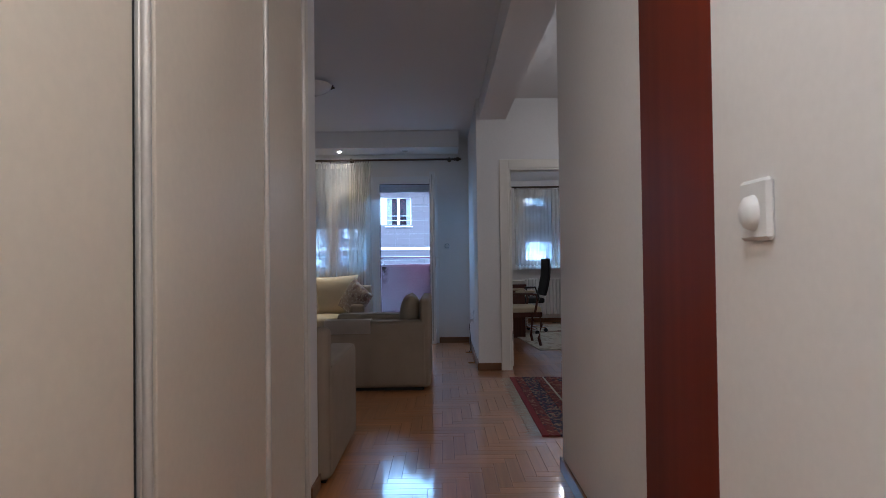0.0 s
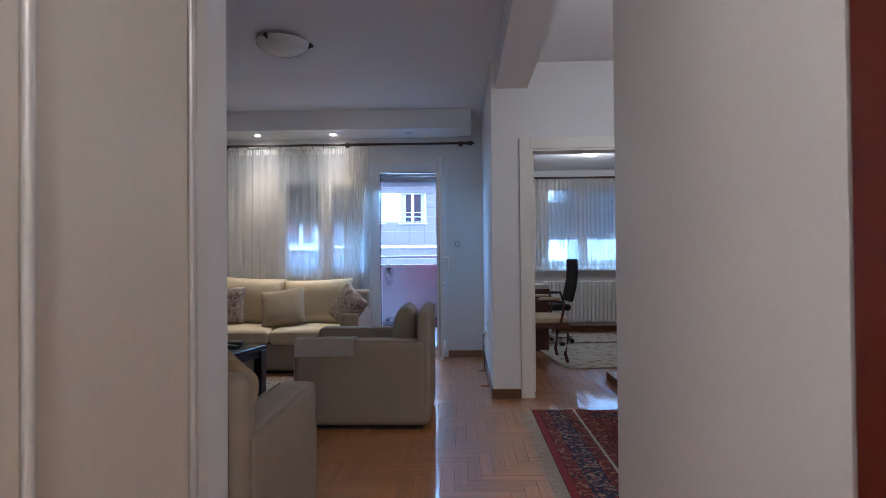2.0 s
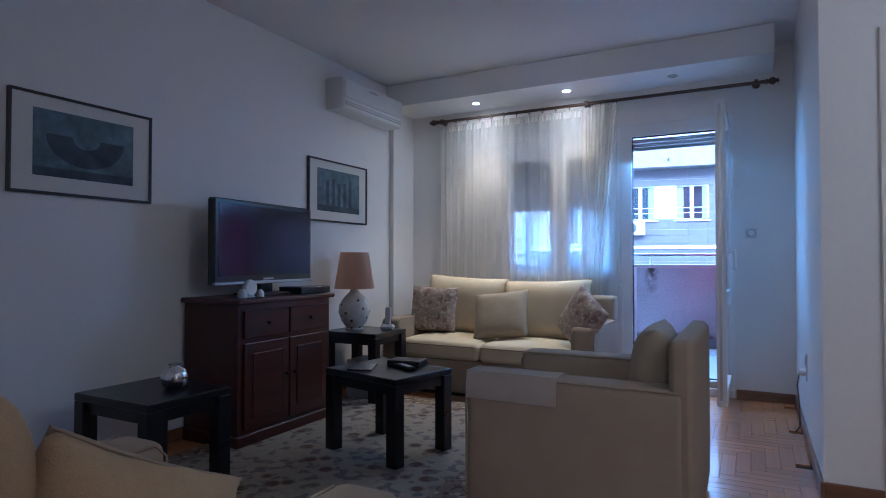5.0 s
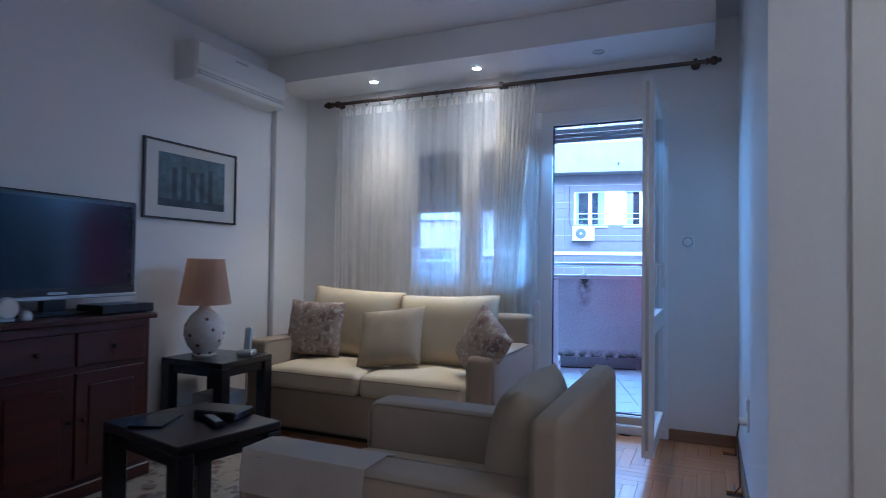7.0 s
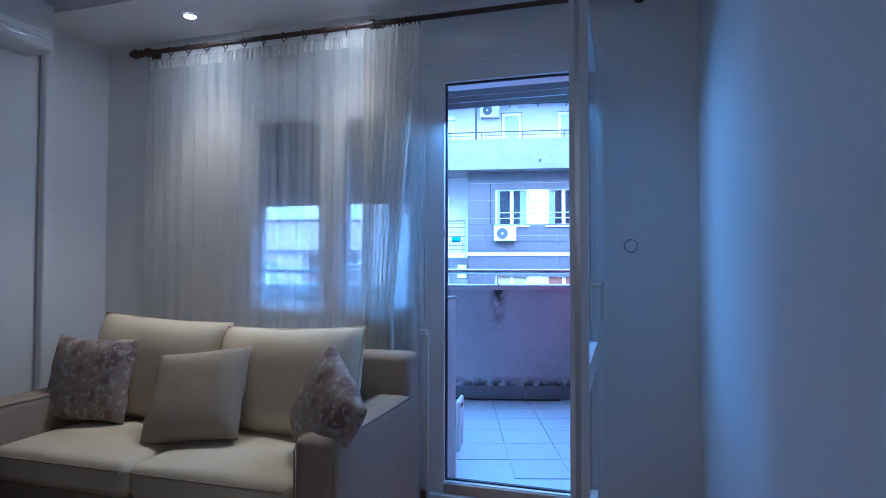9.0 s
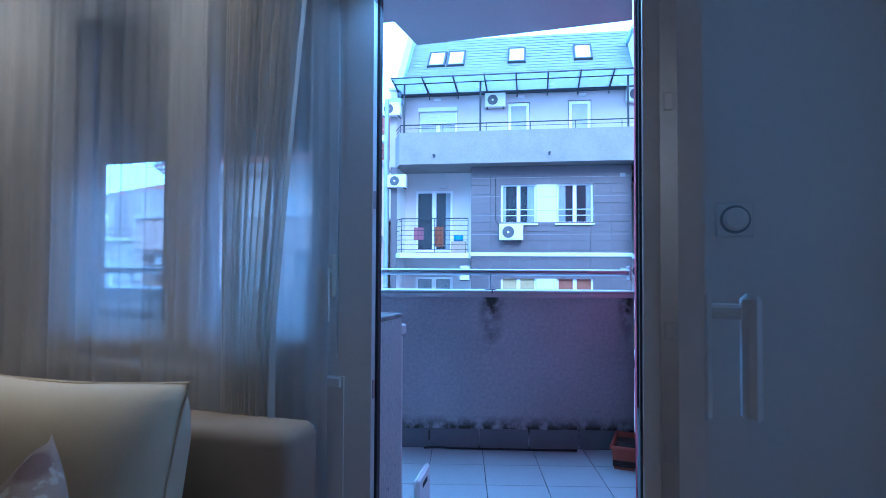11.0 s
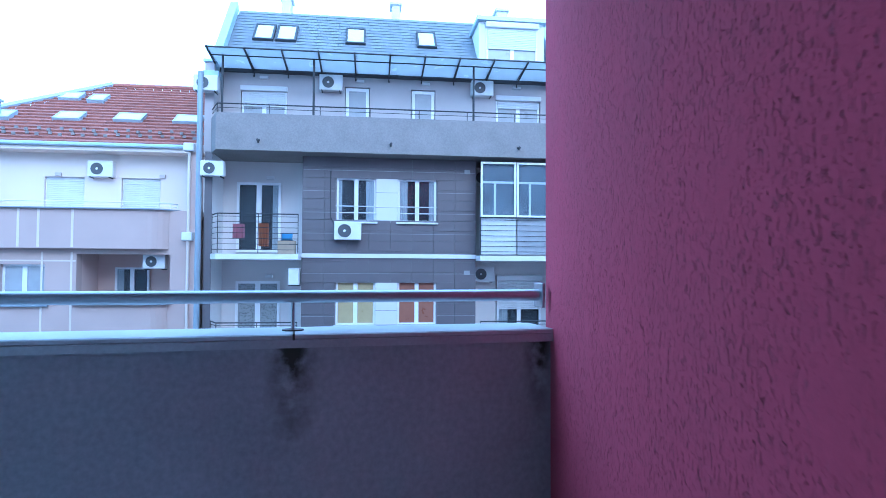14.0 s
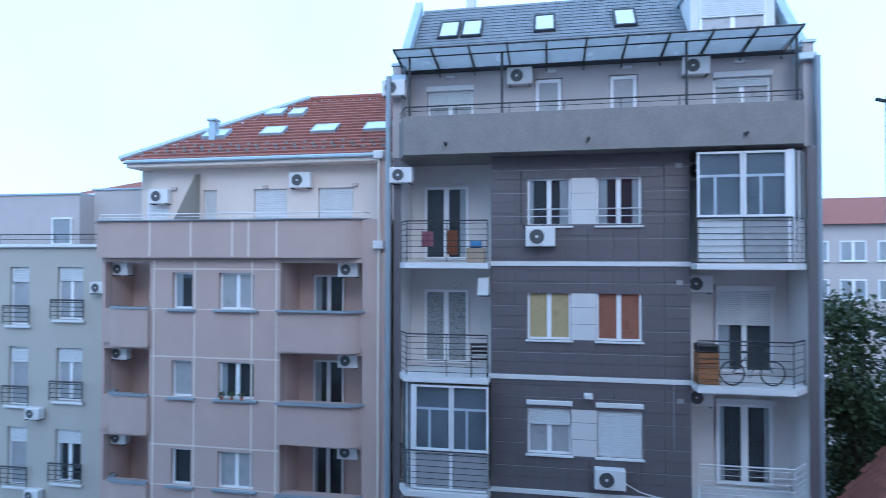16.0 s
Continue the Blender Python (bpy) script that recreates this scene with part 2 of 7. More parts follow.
TAUPE = mat("taupe pillow cloth", (0.34, 0.275, 0.19), 0.95, vary=0.12, scale=14, fine=380, bump=0.5, dist=0.0012)
GOLDCLOTH = mat("golden woven cushion", (0.37, 0.255, 0.135), 0.95, vary=0.16, scale=22, fine=260, bump=0.6, dist=0.0015)
FLORAL = blotchy("floral brocade", (0.30, 0.235, 0.19), (0.20, 0.13, 0.115), 15, 0.35, 0.5, 0.9, 0.3, (0.42, 0.37, 0.31), 34)
PIPING = mat("brown piping", (0.29, 0.225, 0.155), 0.9, vary=0.1, bump=0.2)
CLOTH = mat("pale throw cloth", (0.72, 0.63, 0.54), 0.95, vary=0.08, scale=12, fine=300, bump=0.4, dist=0.001)
RUGLIGHT = blotchy("floral wool rug", (0.30, 0.25, 0.185), (0.10, 0.05, 0.035), 7.5, 0.22, 0.36, 0.97, 0.5, (0.15, 0.12, 0.11), 14)
RUGEDGE = blotchy("rug border", (0.22, 0.16, 0.11), (0.40, 0.34, 0.26), 18, 0.25, 0.4, 0.97, 0.5, (0.10, 0.06, 0.05), 26)
RUGRED = blotchy("red oriental rug", (0.13, 0.014, 0.013), (0.030, 0.012, 0.028), 16, 0.22, 0.34, 0.97, 0.5, (0.27, 0.13, 0.07), 40)
RUGBLUE = blotchy("dark blue rug border", (0.022, 0.016, 0.040), (0.20, 0.03, 0.03), 26, 0.25, 0.36, 0.97, 0.5, (0.26, 0.17, 0.10), 44)
RUGCRIM = mat("crimson rug edge", (0.19, 0.015, 0.016), 0.97, vary=0.2, scale=30, fine=300, bump=0.5)
FRINGE = mat("cream fringe", (0.40, 0.35, 0.25), 0.97, vary=0.3, scale=40, fine=200, bump=0.5)
RUGGREY = blotchy("cream shaggy rug", (0.48, 0.43, 0.34), (0.22, 0.18, 0.14), 5.0, 0.16, 0.26, 0.97, 0.6, (0.33, 0.28, 0.21), 9)
BLACKPL = mat("black plastic", (0.012, 0.012, 0.013), 0.3, vary=0.15, bump=0.03)
SCREEN = mat("television screen", (0.005, 0.010, 0.026), 0.14, vary=0.05, bump=0.0, spec=0.4)
SILVER = mat("silver plastic", (0.50, 0.51, 0.52), 0.35, 0.6, vary=0.05, bump=0.02)
CHROME = mat("chrome", (0.75, 0.75, 0.76), 0.14, 1.0, vary=0.04, bump=0.01)
MESHBACK = mat("black mesh fabric", (0.016, 0.015, 0.016), 0.85, vary=0.2, fine=300, bump=0.5)
CREAMSEAT = mat("cream seat cloth", (0.60, 0.50, 0.34), 0.9, vary=0.08, scale=14, fine=300, bump=0.3)
WHITEPL = mat("white plastic", (0.74, 0.74, 0.73), 0.4, vary=0.03, bump=0.02)
ENAMEL = mat("white enamel radiator", (0.72, 0.70, 0.66), 0.35, vary=0.03, bump=0.02)
PAPER = mat("picture mat board", (0.66, 0.64, 0.60), 0.8, vary=0.03, bump=0.03)
PRINTBLUE = mat("hazy blue print", (0.115, 0.165, 0.195), 0.7, vary=0.5, scale=6, fine=20, bump=0.0)
PRINTDARK = mat("dark grey print", (0.055, 0.075, 0.095), 0.7, vary=0.45, scale=5, fine=14, bump=0.0)
FRAMEDARK = mat("dark picture frame", (0.03, 0.024, 0.022), 0.4, vary=0.1, bump=0.03)
SHADE = sheer("lamp shade cloth", (0.78, 0.62, 0.51), 0.04)
CERAMIC = blotchy("painted ceramic", (0.60, 0.57, 0.52), (0.16, 0.07, 0.06), 17, 0.17, 0.24, 0.25, 0.02)
OPAL = mat("opal glass bowl", (0.72, 0.70, 0.66), 0.2, vary=0.06, scale=8, bump=0.01)
OPALLIT = glow("lit opal glass", (1.0, 0.92, 0.80), 1.6)
BULBLIT = glow("lit downlight lens", (1.0, 0.86, 0.66), 75.0)
BRONZE = mat("dark bronze", (0.05, 0.035, 0.03), 0.4, 0.7, vary=0.15, bump=0.03)
NET = sheer("sheer cream curtain", (0.80, 0.79, 0.77), 0.42, 0.62)
NETDENSE = sheer("gathered cream curtain", (0.80, 0.77, 0.71), 0.16, 0.55)
LACE = sheer("white net curtain", (0.86, 0.82, 0.74), 0.55)
SLAT = mat("grey roller shutter", (0.36, 0.37, 0.39), 0.5, vary=0.06, bump=0.03)
PANE = glass("window glass")
PANEREF = glass("balcony door glass", (0.80, 0.88, 0.95), 2.3)
RUBBER = mat("dark gasket", (0.03, 0.03, 0.034), 0.6, vary=0.1, bump=0.03)
RED = mat("red leather case", (0.35, 0.07, 0.03), 0.5, vary=0.1, bump=0.1)
# outside
PINK = mat("raspberry render", (0.51, 0.056, 0.104), 0.92, vary=0.10, scale=3, fine=60, bump=0.0)
PLASTER = mat("white rough render", (0.62, 0.63, 0.63), 0.92, vary=0.08, scale=5, fine=90, bump=0.0)


def groove(m, strength=1.0, scale=34.0, pit_tone=0.5):
    """Short scratched worm marks, as in scraped render, with pit shade in their colour."""
    n, l = m.node_tree.nodes, m.node_tree.links
    b = n["Principled BSDF"]
    tc = n.new("ShaderNodeTexCoord")
    mp = n.new("ShaderNodeMapping")
    mp.inputs["Scale"].default_value, mp.inputs["Rotation"].default_value = (1, 1, 0.34), (0.2, 0.15, 0.3)
    l.new(tc.outputs["Object"], mp.inputs["Vector"])
    nz = n.new("ShaderNodeTexNoise")
    nz.inputs["Scale"].default_value, nz.inputs["Detail"].default_value, nz.inputs["Distortion"].default_value = scale, 2.5, 0.9
    l.new(mp.outputs["Vector"], nz.inputs["Vector"])
    r = n.new("ShaderNodeMapRange")
    r.inputs["From Min"].default_value, r.inputs["From Max"].default_value = 0.33, 0.41
    l.new(nz.outputs["Fac"], r.inputs["Value"])
    patch = n.new("ShaderNodeTexNoise")
    patch.inputs["Scale"].default_value, patch.inputs["Detail"].default_value = 7.0, 3.0
    l.new(tc.outputs["Object"], patch.inputs["Vector"])
    bare = n.new("ShaderNodeMapRange")
    bare.inputs["From Min"].default_value, bare.inputs["From Max"].default_value = 0.54, 0.74
    l.new(patch.outputs["Fac"], bare.inputs["Value"])
    worn = n.new("ShaderNodeMath")
    worn.operation = "MAXIMUM"
    l.new(r.outputs["Result"], worn.inputs[0])
    l.new(bare.outputs["Result"], worn.inputs[1])
    r = worn
    gr = n.new("ShaderNodeTexNoise")
    gr.inputs["Scale"].default_value = 240
    l.new(tc.outputs["Object"], gr.inputs["Vector"])
    ad = n.new("ShaderNodeMath")
    ad.operation = "MULTIPLY_ADD"
    ad.inputs[1].default_value = 0.12
    l.new(gr.outputs["Fac"], ad.inputs[0])
    l.new(r.outputs["Value"], ad.inputs[2])
    bn = n.new("ShaderNodeBump")
    bn.inputs["Strength"].default_value, bn.inputs["Distance"].default_value = strength, 0.008
    l.new(ad.outputs["Value"], bn.inputs["Height"])
    l.new(bn.outputs["Normal"], b.inputs["Normal"])
    hsv = n["Hue/Saturation/Value"]
    # cavity shade of the marks, mixed into the base colour as a dark tone
    pit_shade = n.new("ShaderNodeMix")
    pit_shade.data_type = "RGBA"
    pit_shade.inputs[6].default_value = (0.06, 0.03, 0.035, 1)
    soft = n.new("ShaderNodeMapRange")
    soft.inputs["To Min"].default_value = pit_tone
    l.new(r.outputs["Value"], soft.inputs["Value"])
    l.new(soft.outputs["Result"], pit_shade.inputs["Factor"])
    l.new(hsv.outputs["Color"], pit_shade.inputs[7])
    l.new(pit_shade.outputs[2], b.inputs["Base Color"])


groove(PINK, 1.0, 230.0, 0.62)
groove(PLASTER, 0.8, 260.0, 0.72)
PARAPET = mat("stained grey parapet", (0.42, 0.41, 0.42), 0.92, vary=0.22, scale=2.2, fine=50, bump=0.5, bump_scale=90, dist=0.002)


def stain(m):
    """Moss and soot under the coping joints and along the foot of the parapet."""
    n, l = m.node_tree.nodes, m.node_tree.links
    hsv, b = n["Hue/Saturation/Value"], n["Principled BSDF"]
    tc = n.new("ShaderNodeTexCoord")
    xyz = n.new("ShaderNodeSeparateXYZ")
    l.new(tc.outputs["Object"], xyz.inputs["Vector"])
    nz = n.new("ShaderNodeTexNoise")
    nz.inputs["Scale"].default_value, nz.inputs["Detail"].default_value = 14.0, 6.0
    l.new(tc.outputs["Object"], nz.inputs["Vector"])

    def math_node(op, a, c=None, clamp=False):
        q = n.new("ShaderNodeMath")
        q.operation, q.use_clamp = op, clamp
        for k, v in enumerate((a, c)):
            if v is None:
                continue
            if isinstance(v, (int, float)):
                q.inputs[k].default_value = v
            else:
                l.new(v, q.inputs[k])
        return q.outputs["Value"]

    total = None
    for x0, wide, low in ((-0.885, 0.09, 0.62), (-1.95, 0.26, 0.74), (-0.04, 0.07, 0.70)):
        dx = math_node("ABSOLUTE", math_node("SUBTRACT", xyz.outputs["X"], x0))
        side = math_node("SUBTRACT", 1.0, math_node("DIVIDE", dx, wide), True)
        high = math_node("DIVIDE", math_node("SUBTRACT", xyz.outputs["Z"], low), 1.02 - low, True)
        one = math_node("MULTIPLY", side, high)
        total = one if total is None else math_node("MAXIMUM", total, one)
    foot = math_node("SUBTRACT", 1.0, math_node("DIVIDE", math_node("SUBTRACT", xyz.outputs["Z"], 0.17), 0.09), True)
    total = math_node("MAXIMUM", total, math_node("MULTIPLY", foot, 0.8))
    rough_ = math_node("MULTIPLY", math_node("SUBTRACT", nz.outputs["Fac"], 0.36), 5.0, True)
    mask = math_node("MULTIPLY", math_node("MULTIPLY", total, rough_), 1.5, True)
    mx = n.new("ShaderNodeMix")
    mx.data_type = "RGBA"
    l.new(mask, mx.inputs["Factor"])
    l.new(hsv.outputs["Color"], mx.inputs[6])
    mx.inputs[7].default_value = (0.055, 0.056, 0.04, 1)
    l.new(mx.outputs[2], b.inputs["Base Color"])


stain(PARAPET)
MOSS = mat("moss and soot stain", (0.075, 0.075, 0.055), 0.97, vary=0.4, scale=20, fine=120, bump=0.4)
CAPMETAL = mat("painted steel coping", (0.50, 0.50, 0.50), 0.4, 0.3, vary=0.12, scale=6, bump=0.05)
RAILMETAL = mat("brushed steel rail", (0.42, 0.43, 0.45), 0.34, 0.85, vary=0.08, scale=10, bump=0.04)
FLOORTILE = mat("grey balcony tile", (0.50, 0.53, 0.54), 0.45, vary=0.08, scale=8, bump=0.1, random_value=0.08)
SKIRTTILE = mat("dark skirting tile", (0.17, 0.17, 0.18), 0.5, vary=0.15, scale=8, bump=0.1, random_value=0.12)
GROUT = mat("dark grout", (0.10, 0.10, 0.10), 0.95, vary=0.2, bump=0.2)
TERRA = mat("terracotta plastic", (0.40, 0.10, 0.05), 0.6, vary=0.1, bump=0.05)
SOIL = mat("dry soil", (0.06, 0.045, 0.035), 1.0, vary=0.4, scale=40, bump=0.8)
SLATE_TILE = mat("grey brown facade tile", (0.125, 0.112, 0.118), 0.42, vary=0.08, scale=3, fine=40, bump=0.05, random_value=0.05)
JOINT = mat("tile joint", (0.20, 0.19, 0.19), 0.9, vary=0.1, bump=0.1)
WHITEBAND = mat("white facade band", (0.66, 0.66, 0.66), 0.8, vary=0.06, scale=2, bump=0.1)
WHITETILE = mat("white facade tile", (0.62, 0.61, 0.60), 0.6, vary=0.04, scale=3, bump=0.05)
LOGGIA = mat("pale loggia render", (0.66, 0.63, 0.61), 0.9, vary=0.06, scale=2, fine=60, bump=0.2)
CONCRETE = mat("weathered concrete band", (0.235, 0.215, 0.205), 0.92, vary=0.20, scale=1.6, fine=30, bump=0.3)
ATTICWALL = mat("pale grey render", (0.47, 0.43, 0.42), 0.92, vary=0.06, scale=2, bump=0.15)
PINKWALL = mat("pale pink render", (0.60, 0.45, 0.40), 0.92, vary=0.05, scale=1.2, bump=0.15)
PINKDEEP = mat("dusky pink render", (0.47, 0.355, 0.315), 0.92, vary=0.07, scale=1.2, bump=0.15)
CREAMWALL = mat("cream render", (0.66, 0.58, 0.52), 0.92, vary=0.04, scale=1.2, bump=0.15)
PALEWALL = mat("pale yellow grey render", (0.44, 0.415, 0.37), 0.92, vary=0.06, scale=1.0, bump=0.15)
BLANKWALL = mat("blank white gable", (0.62, 0.64, 0.67), 0.9, vary=0.04, scale=0.6, bump=0.1)
ROOFRED = mat("red clay tile", (0.285, 0.105, 0.078), 0.8, vary=0.18, scale=5, fine=20, bump=0.2, random_value=0.28)
ROOFSLATE = mat("blue grey shingle", (0.20, 0.225, 0.25), 0.75, vary=0.12, scale=5, bump=0.2, random_value=0.16)
ZINC = mat("blue painted zinc", (0.40, 0.50, 0.56), 0.45, 0.3, vary=0.12, scale=3, bump=0.05)
DRAIN = mat("grey drain pipe", (0.27, 0.32, 0.36), 0.5, 0.2, vary=0.12, scale=3, bump=0.05)
FARGLASS = glass("dark window glass", (0.86, 0.90, 0.93), 0.8)
ROOMSHADE = mat("dark sheet for a room's shade", (0.035, 0.037, 0.042), 0.9, vary=0.3, scale=2.0, bump=0.0)
FARCURTAIN = mat("pale curtain behind a window", (0.50, 0.50, 0.49), 0.9, vary=0.15, scale=3.0, bump=0.1)
STRIP = mat("grey metal strip", (0.34, 0.345, 0.35), 0.5, 0.3, vary=0.05, bump=0.0)
FARBAY = mat("flat grey for a glazed bay", (0.17, 0.185, 0.20), 0.9, vary=0.5, scale=1.6, bump=0.0)
FARBLIND = mat("drawn pale curtain behind glass", (0.34, 0.35, 0.36), 0.3, vary=0.15, scale=4, bump=0.0)
FARYELLOW = mat("yellow curtain behind glass", (0.42, 0.34, 0.18), 0.3, vary=0.12, scale=6, bump=0.0)
FARRUST = mat("rust curtain behind glass", (0.27, 0.115, 0.075), 0.3, vary=0.12, scale=6, bump=0.0)
FARLACE = blotchy("patterned lace behind glass", (0.30, 0.32, 0.32), (0.12, 0.13, 0.14), 22, 0.3, 0.45, 0.35, 0.0)
SKYGLASS = mat("skylight glass", (0.60, 0.68, 0.74), 0.05, 0.0, vary=0.05, bump=0.0)
SHUTTER = mat("white roller shutter", (0.60, 0.62, 0.63), 0.5, vary=0.04, bump=0.03)
IRON = mat("dark grey railing", (0.035, 0.038, 0.043), 0.6, 0.0, vary=0.1, bump=0.02)
WHITEIRON = mat("white railing", (0.66, 0.66, 0.66), 0.5, vary=0.05, bump=0.02)
ACBODY = mat("white appliance case", (0.66, 0.665, 0.66), 0.4, vary=0.05, scale=6, bump=0.02)
ACGRILL = mat("dark fan grille", (0.07, 0.075, 0.08), 0.5, vary=0.2, fine=60, bump=0.2)
CANOPY = mat("milky canopy panel", (0.60, 0.64, 0.66), 0.25, vary=0.06, scale=3, bump=0.02)
LEAF = mat("dark green leaf", (0.045, 0.075, 0.030), 0.7, vary=0.35, scale=3, bump=0.1, random_value=0.45)
BARK = mat("bark", (0.07, 0.055, 0.045), 0.95, vary=0.3, scale=12, bump=0.6)
ASPHALT = mat("asphalt yard", (0.055, 0.055, 0.056), 0.95, vary=0.25, scale=1.5, bump=0.4)
ORANGE = mat("orange cloth", (0.34, 0.12, 0.06), 0.95, vary=0.12, bump=0.3)
PINKCLOTH = mat("pink cloth", (0.40, 0.16, 0.20), 0.95, vary=0.12, bump=0.3)
BLUEPL = mat("blue plastic", (0.06, 0.22, 0.42), 0.5, vary=0.12, bump=0.1)
CARDBOARD = mat("cardboard", (0.36, 0.28, 0.20), 0.9, vary=0.1, bump=0.1)
GREYWOOD = wood("weathered grey board", (0.17, 0.165, 0.17), (0.33, 0.32, 0.32), 0.8, "x", 0.6, 0.0, 0.1)
ORANGEWOOD = wood("orange wood chest", (0.22, 0.085, 0.03), (0.32, 0.14, 0.05), 0.6, "x", 0.5, 0.0, 0.2)


# ---- building helpers ----
def merge(bm, src):
    me = bpy.data.meshes.new("tmp")
    src.to_mesh(me)
    src.free()
    bm.from_mesh(me)
    bpy.data.meshes.remove(me)
    return bm


def box(x0, x1, y0, y1, z0, z1, bev=0.0, bm=None, seg=1):
    b = bmesh.new()
    bmesh.ops.create_cube(b, size=1.0)
    for v in b.verts:
        v.co = Vector((x0 + (v.co.x + 0.5) * (x1 - x0), y0 + (v.co.y + 0.5) * (y1 - y0), z0 + (v.co.z + 0.5) * (z1 - z0)))
    if bev:
        bmesh.ops.bevel(b, geom=b.edges[:], offset=bev, segments=seg, affect="EDGES", profile=0.6)
    return merge(bm, b) if bm else b


def rod(p0, p1, r, seg=12, r2=None, bm=None):
    p0, p1 = Vector(p0), Vector(p1)
    b = bmesh.new()
    d = p1 - p0
    m = Matrix.Translation((p0 + p1) / 2) @ d.to_track_quat("Z", "Y").to_matrix().to_4x4()
    bmesh.ops.create_cone(b, cap_ends=True, segments=seg, radius1=r, radius2=r if r2 is None else r2, depth=d.length, matrix=m)
    return merge(bm, b) if bm else b


def lathe(profile, seg=24, at=(0, 0, 0), bm=None, axis="z", caps=True):
    b = bmesh.new()
    rings = []
    for r, z in profile:
        ring = []
        for i in range(seg):
            a = 2 * math.pi * i / seg
            c = (r * math.cos(a), r * math.sin(a), z)
            if axis == "x":
                c = (z, c[0], c[1])
            elif axis == "y":
                c = (c[0], z, c[1])
            ring.append(b.verts.new(Vector(c) + Vector(at)))
        rings.append(ring)
    for a, c in zip(rings, rings[1:]):
        for i in range(seg):
            b.faces.new((a[i], a[(i + 1) % seg], c[(i + 1) % seg], c[i]))
    if caps:
        b.faces.new(rings[0][::-1])
        b.faces.new(rings[-1])
    bmesh.ops.recalc_face_normals(b, faces=b.faces)
    return merge(bm, b) if bm else b


def tube(points, r, seg=8, bm=None):
    b = bm or bmesh.new()
    pts = [Vector(p) for p in points]
    rings = []
    for i, p in enumerate(pts):
        d = (pts[min(i + 1, len(pts) - 1)] - pts[max(i - 1, 0)]).normalized()
        side = d.cross(Vector((0, 0, 1)))
        side = side.normalized() if side.length > 0.05 else Vector((1, 0, 0))
        up = side.cross(d).normalized()
        rings.append([b.verts.new(p + r * (math.cos(2 * math.pi * k / seg) * side + math.sin(2 * math.pi * k / seg) * up)) for k in range(seg)])
    for a, c in zip(rings, rings[1:]):
        for k in range(seg):
            b.faces.new((a[k], a[(k + 1) % seg], c[(k + 1) % seg], c[k]))
    b.faces.new(rings[0][::-1])
    b.faces.new(rings[-1])
    return b


def cushion(w, h, d, seed=0, puff=1.0, wrinkle=0.012, n=26):
    """A stuffed cushion standing in the xz plane: pinched corners, bulging middle."""
    b = bmesh.new()
    grid = {}
    for side in (1, -1):
        for i in range(n + 1):
            for j in range(n + 1):
                u, v = 2 * i / n - 1, 2 * j / n - 1
                edge = (i in (0, n)) or (j in (0, n))
                if edge and side == -1:
                    grid[side, i, j] = grid[1, i, j]
                    continue
                prof = max(0.0, (1 - u ** 4) * (1 - v ** 4)) ** 0.55
                pinch = 1 - 0.055 * (u * u * (1 - v * v) * 0.5 + v * v * (1 - u * u) * 0.5) * 2
                wob = wrinkle * noise.noise(Vector((u * 2.3 + seed, v * 2.3, side * 1.7 + seed)))
                wob += 0.10 * wrinkle * (1 - abs(noise.noise(Vector((u * 5 + v * 3 + seed, v * 7 - u * 2, side + seed)))) * 2)
                grid[side, i, j] = b.verts.new((u * w / 2 * pinch + wob * 0.5, side * d / 2 * prof * puff + 0.3 * wob, h / 2 + v * h / 2 * pinch + wob * 0.5))
    for side in (1, -1):
        for i in range(n):
            for j in range(n):
                q = [grid[side, i, j], grid[side, i + 1, j], grid[side, i + 1, j + 1], grid[side, i, j + 1]]
                if len(set(q)) == 4:
                    b.faces.new(q if side == -1 else q[::-1])
    bmesh.ops.recalc_face_normals(b, faces=b.faces)
    return b


def soft_box(x0, x1, y0, y1, z0, z1, bev=0.04, crown=0.0, seed=0.0, n=3):
    """An upholstered block: rounded edges and slightly uneven faces."""
    b = box(x0, x1, y0, y1, z0, z1)
    bmesh.ops.subdivide_edges(b, edges=b.edges[:], cuts=n, use_grid_fill=True)
    cx, cy, hx, hy = (x0 + x1) / 2, (y0 + y1) / 2, (x1 - x0) / 2, (y1 - y0) / 2
    sharp = [e for e in b.edges if len(e.link_faces) == 2 and e.calc_face_angle(0) > 1.0]
    bmesh.ops.bevel(b, geom=sharp, offset=bev, segments=4, affect="EDGES", profile=0.5)
    for v in b.verts:
        k = noise.noise(v.co * 3.1 + Vector((seed, seed, 0)))
        v.co += v.co.normalized() * 0.004 * k
        if crown and v.co.z > (z0 + z1) / 2:
            v.co.z += crown * max(0, 1 - ((v.co.x - cx) / hx) ** 2) * max(0, 1 - ((v.co.y - cy) / hy) ** 2)
    return b


def mesh_object(name, bm, material, smooth=None):
    me = bpy.data.meshes.new(name)
    bm.to_mesh(me)
    bm.free()
    me.materials.append(material)
    if smooth is not None:
        me.shade_smooth()
        if smooth:
            me.set_sharp_from_angle(angle=radians(smooth))
    return new(name, me)


def part(name, bm, material, parent, label="", smooth=None):
    ob = mesh_object(name, bm, material, smooth)
    ob.parent = parent
    if label:
        tagged(ob, label)
    return ob


def thing(name, label, category, m=None, group="", kind=""):
    ob = new(name)
    ob.empty_display_size = 0.1
    ob.matrix_world = m if m is not None else Matrix()
    return tagged(ob, label, category, group, kind)


def structure(name, bm, material, label, category="", smooth=None):
    return tagged(mesh_object(name, bm, material, smooth), label, category or name.split("_")[0], "", "structure")


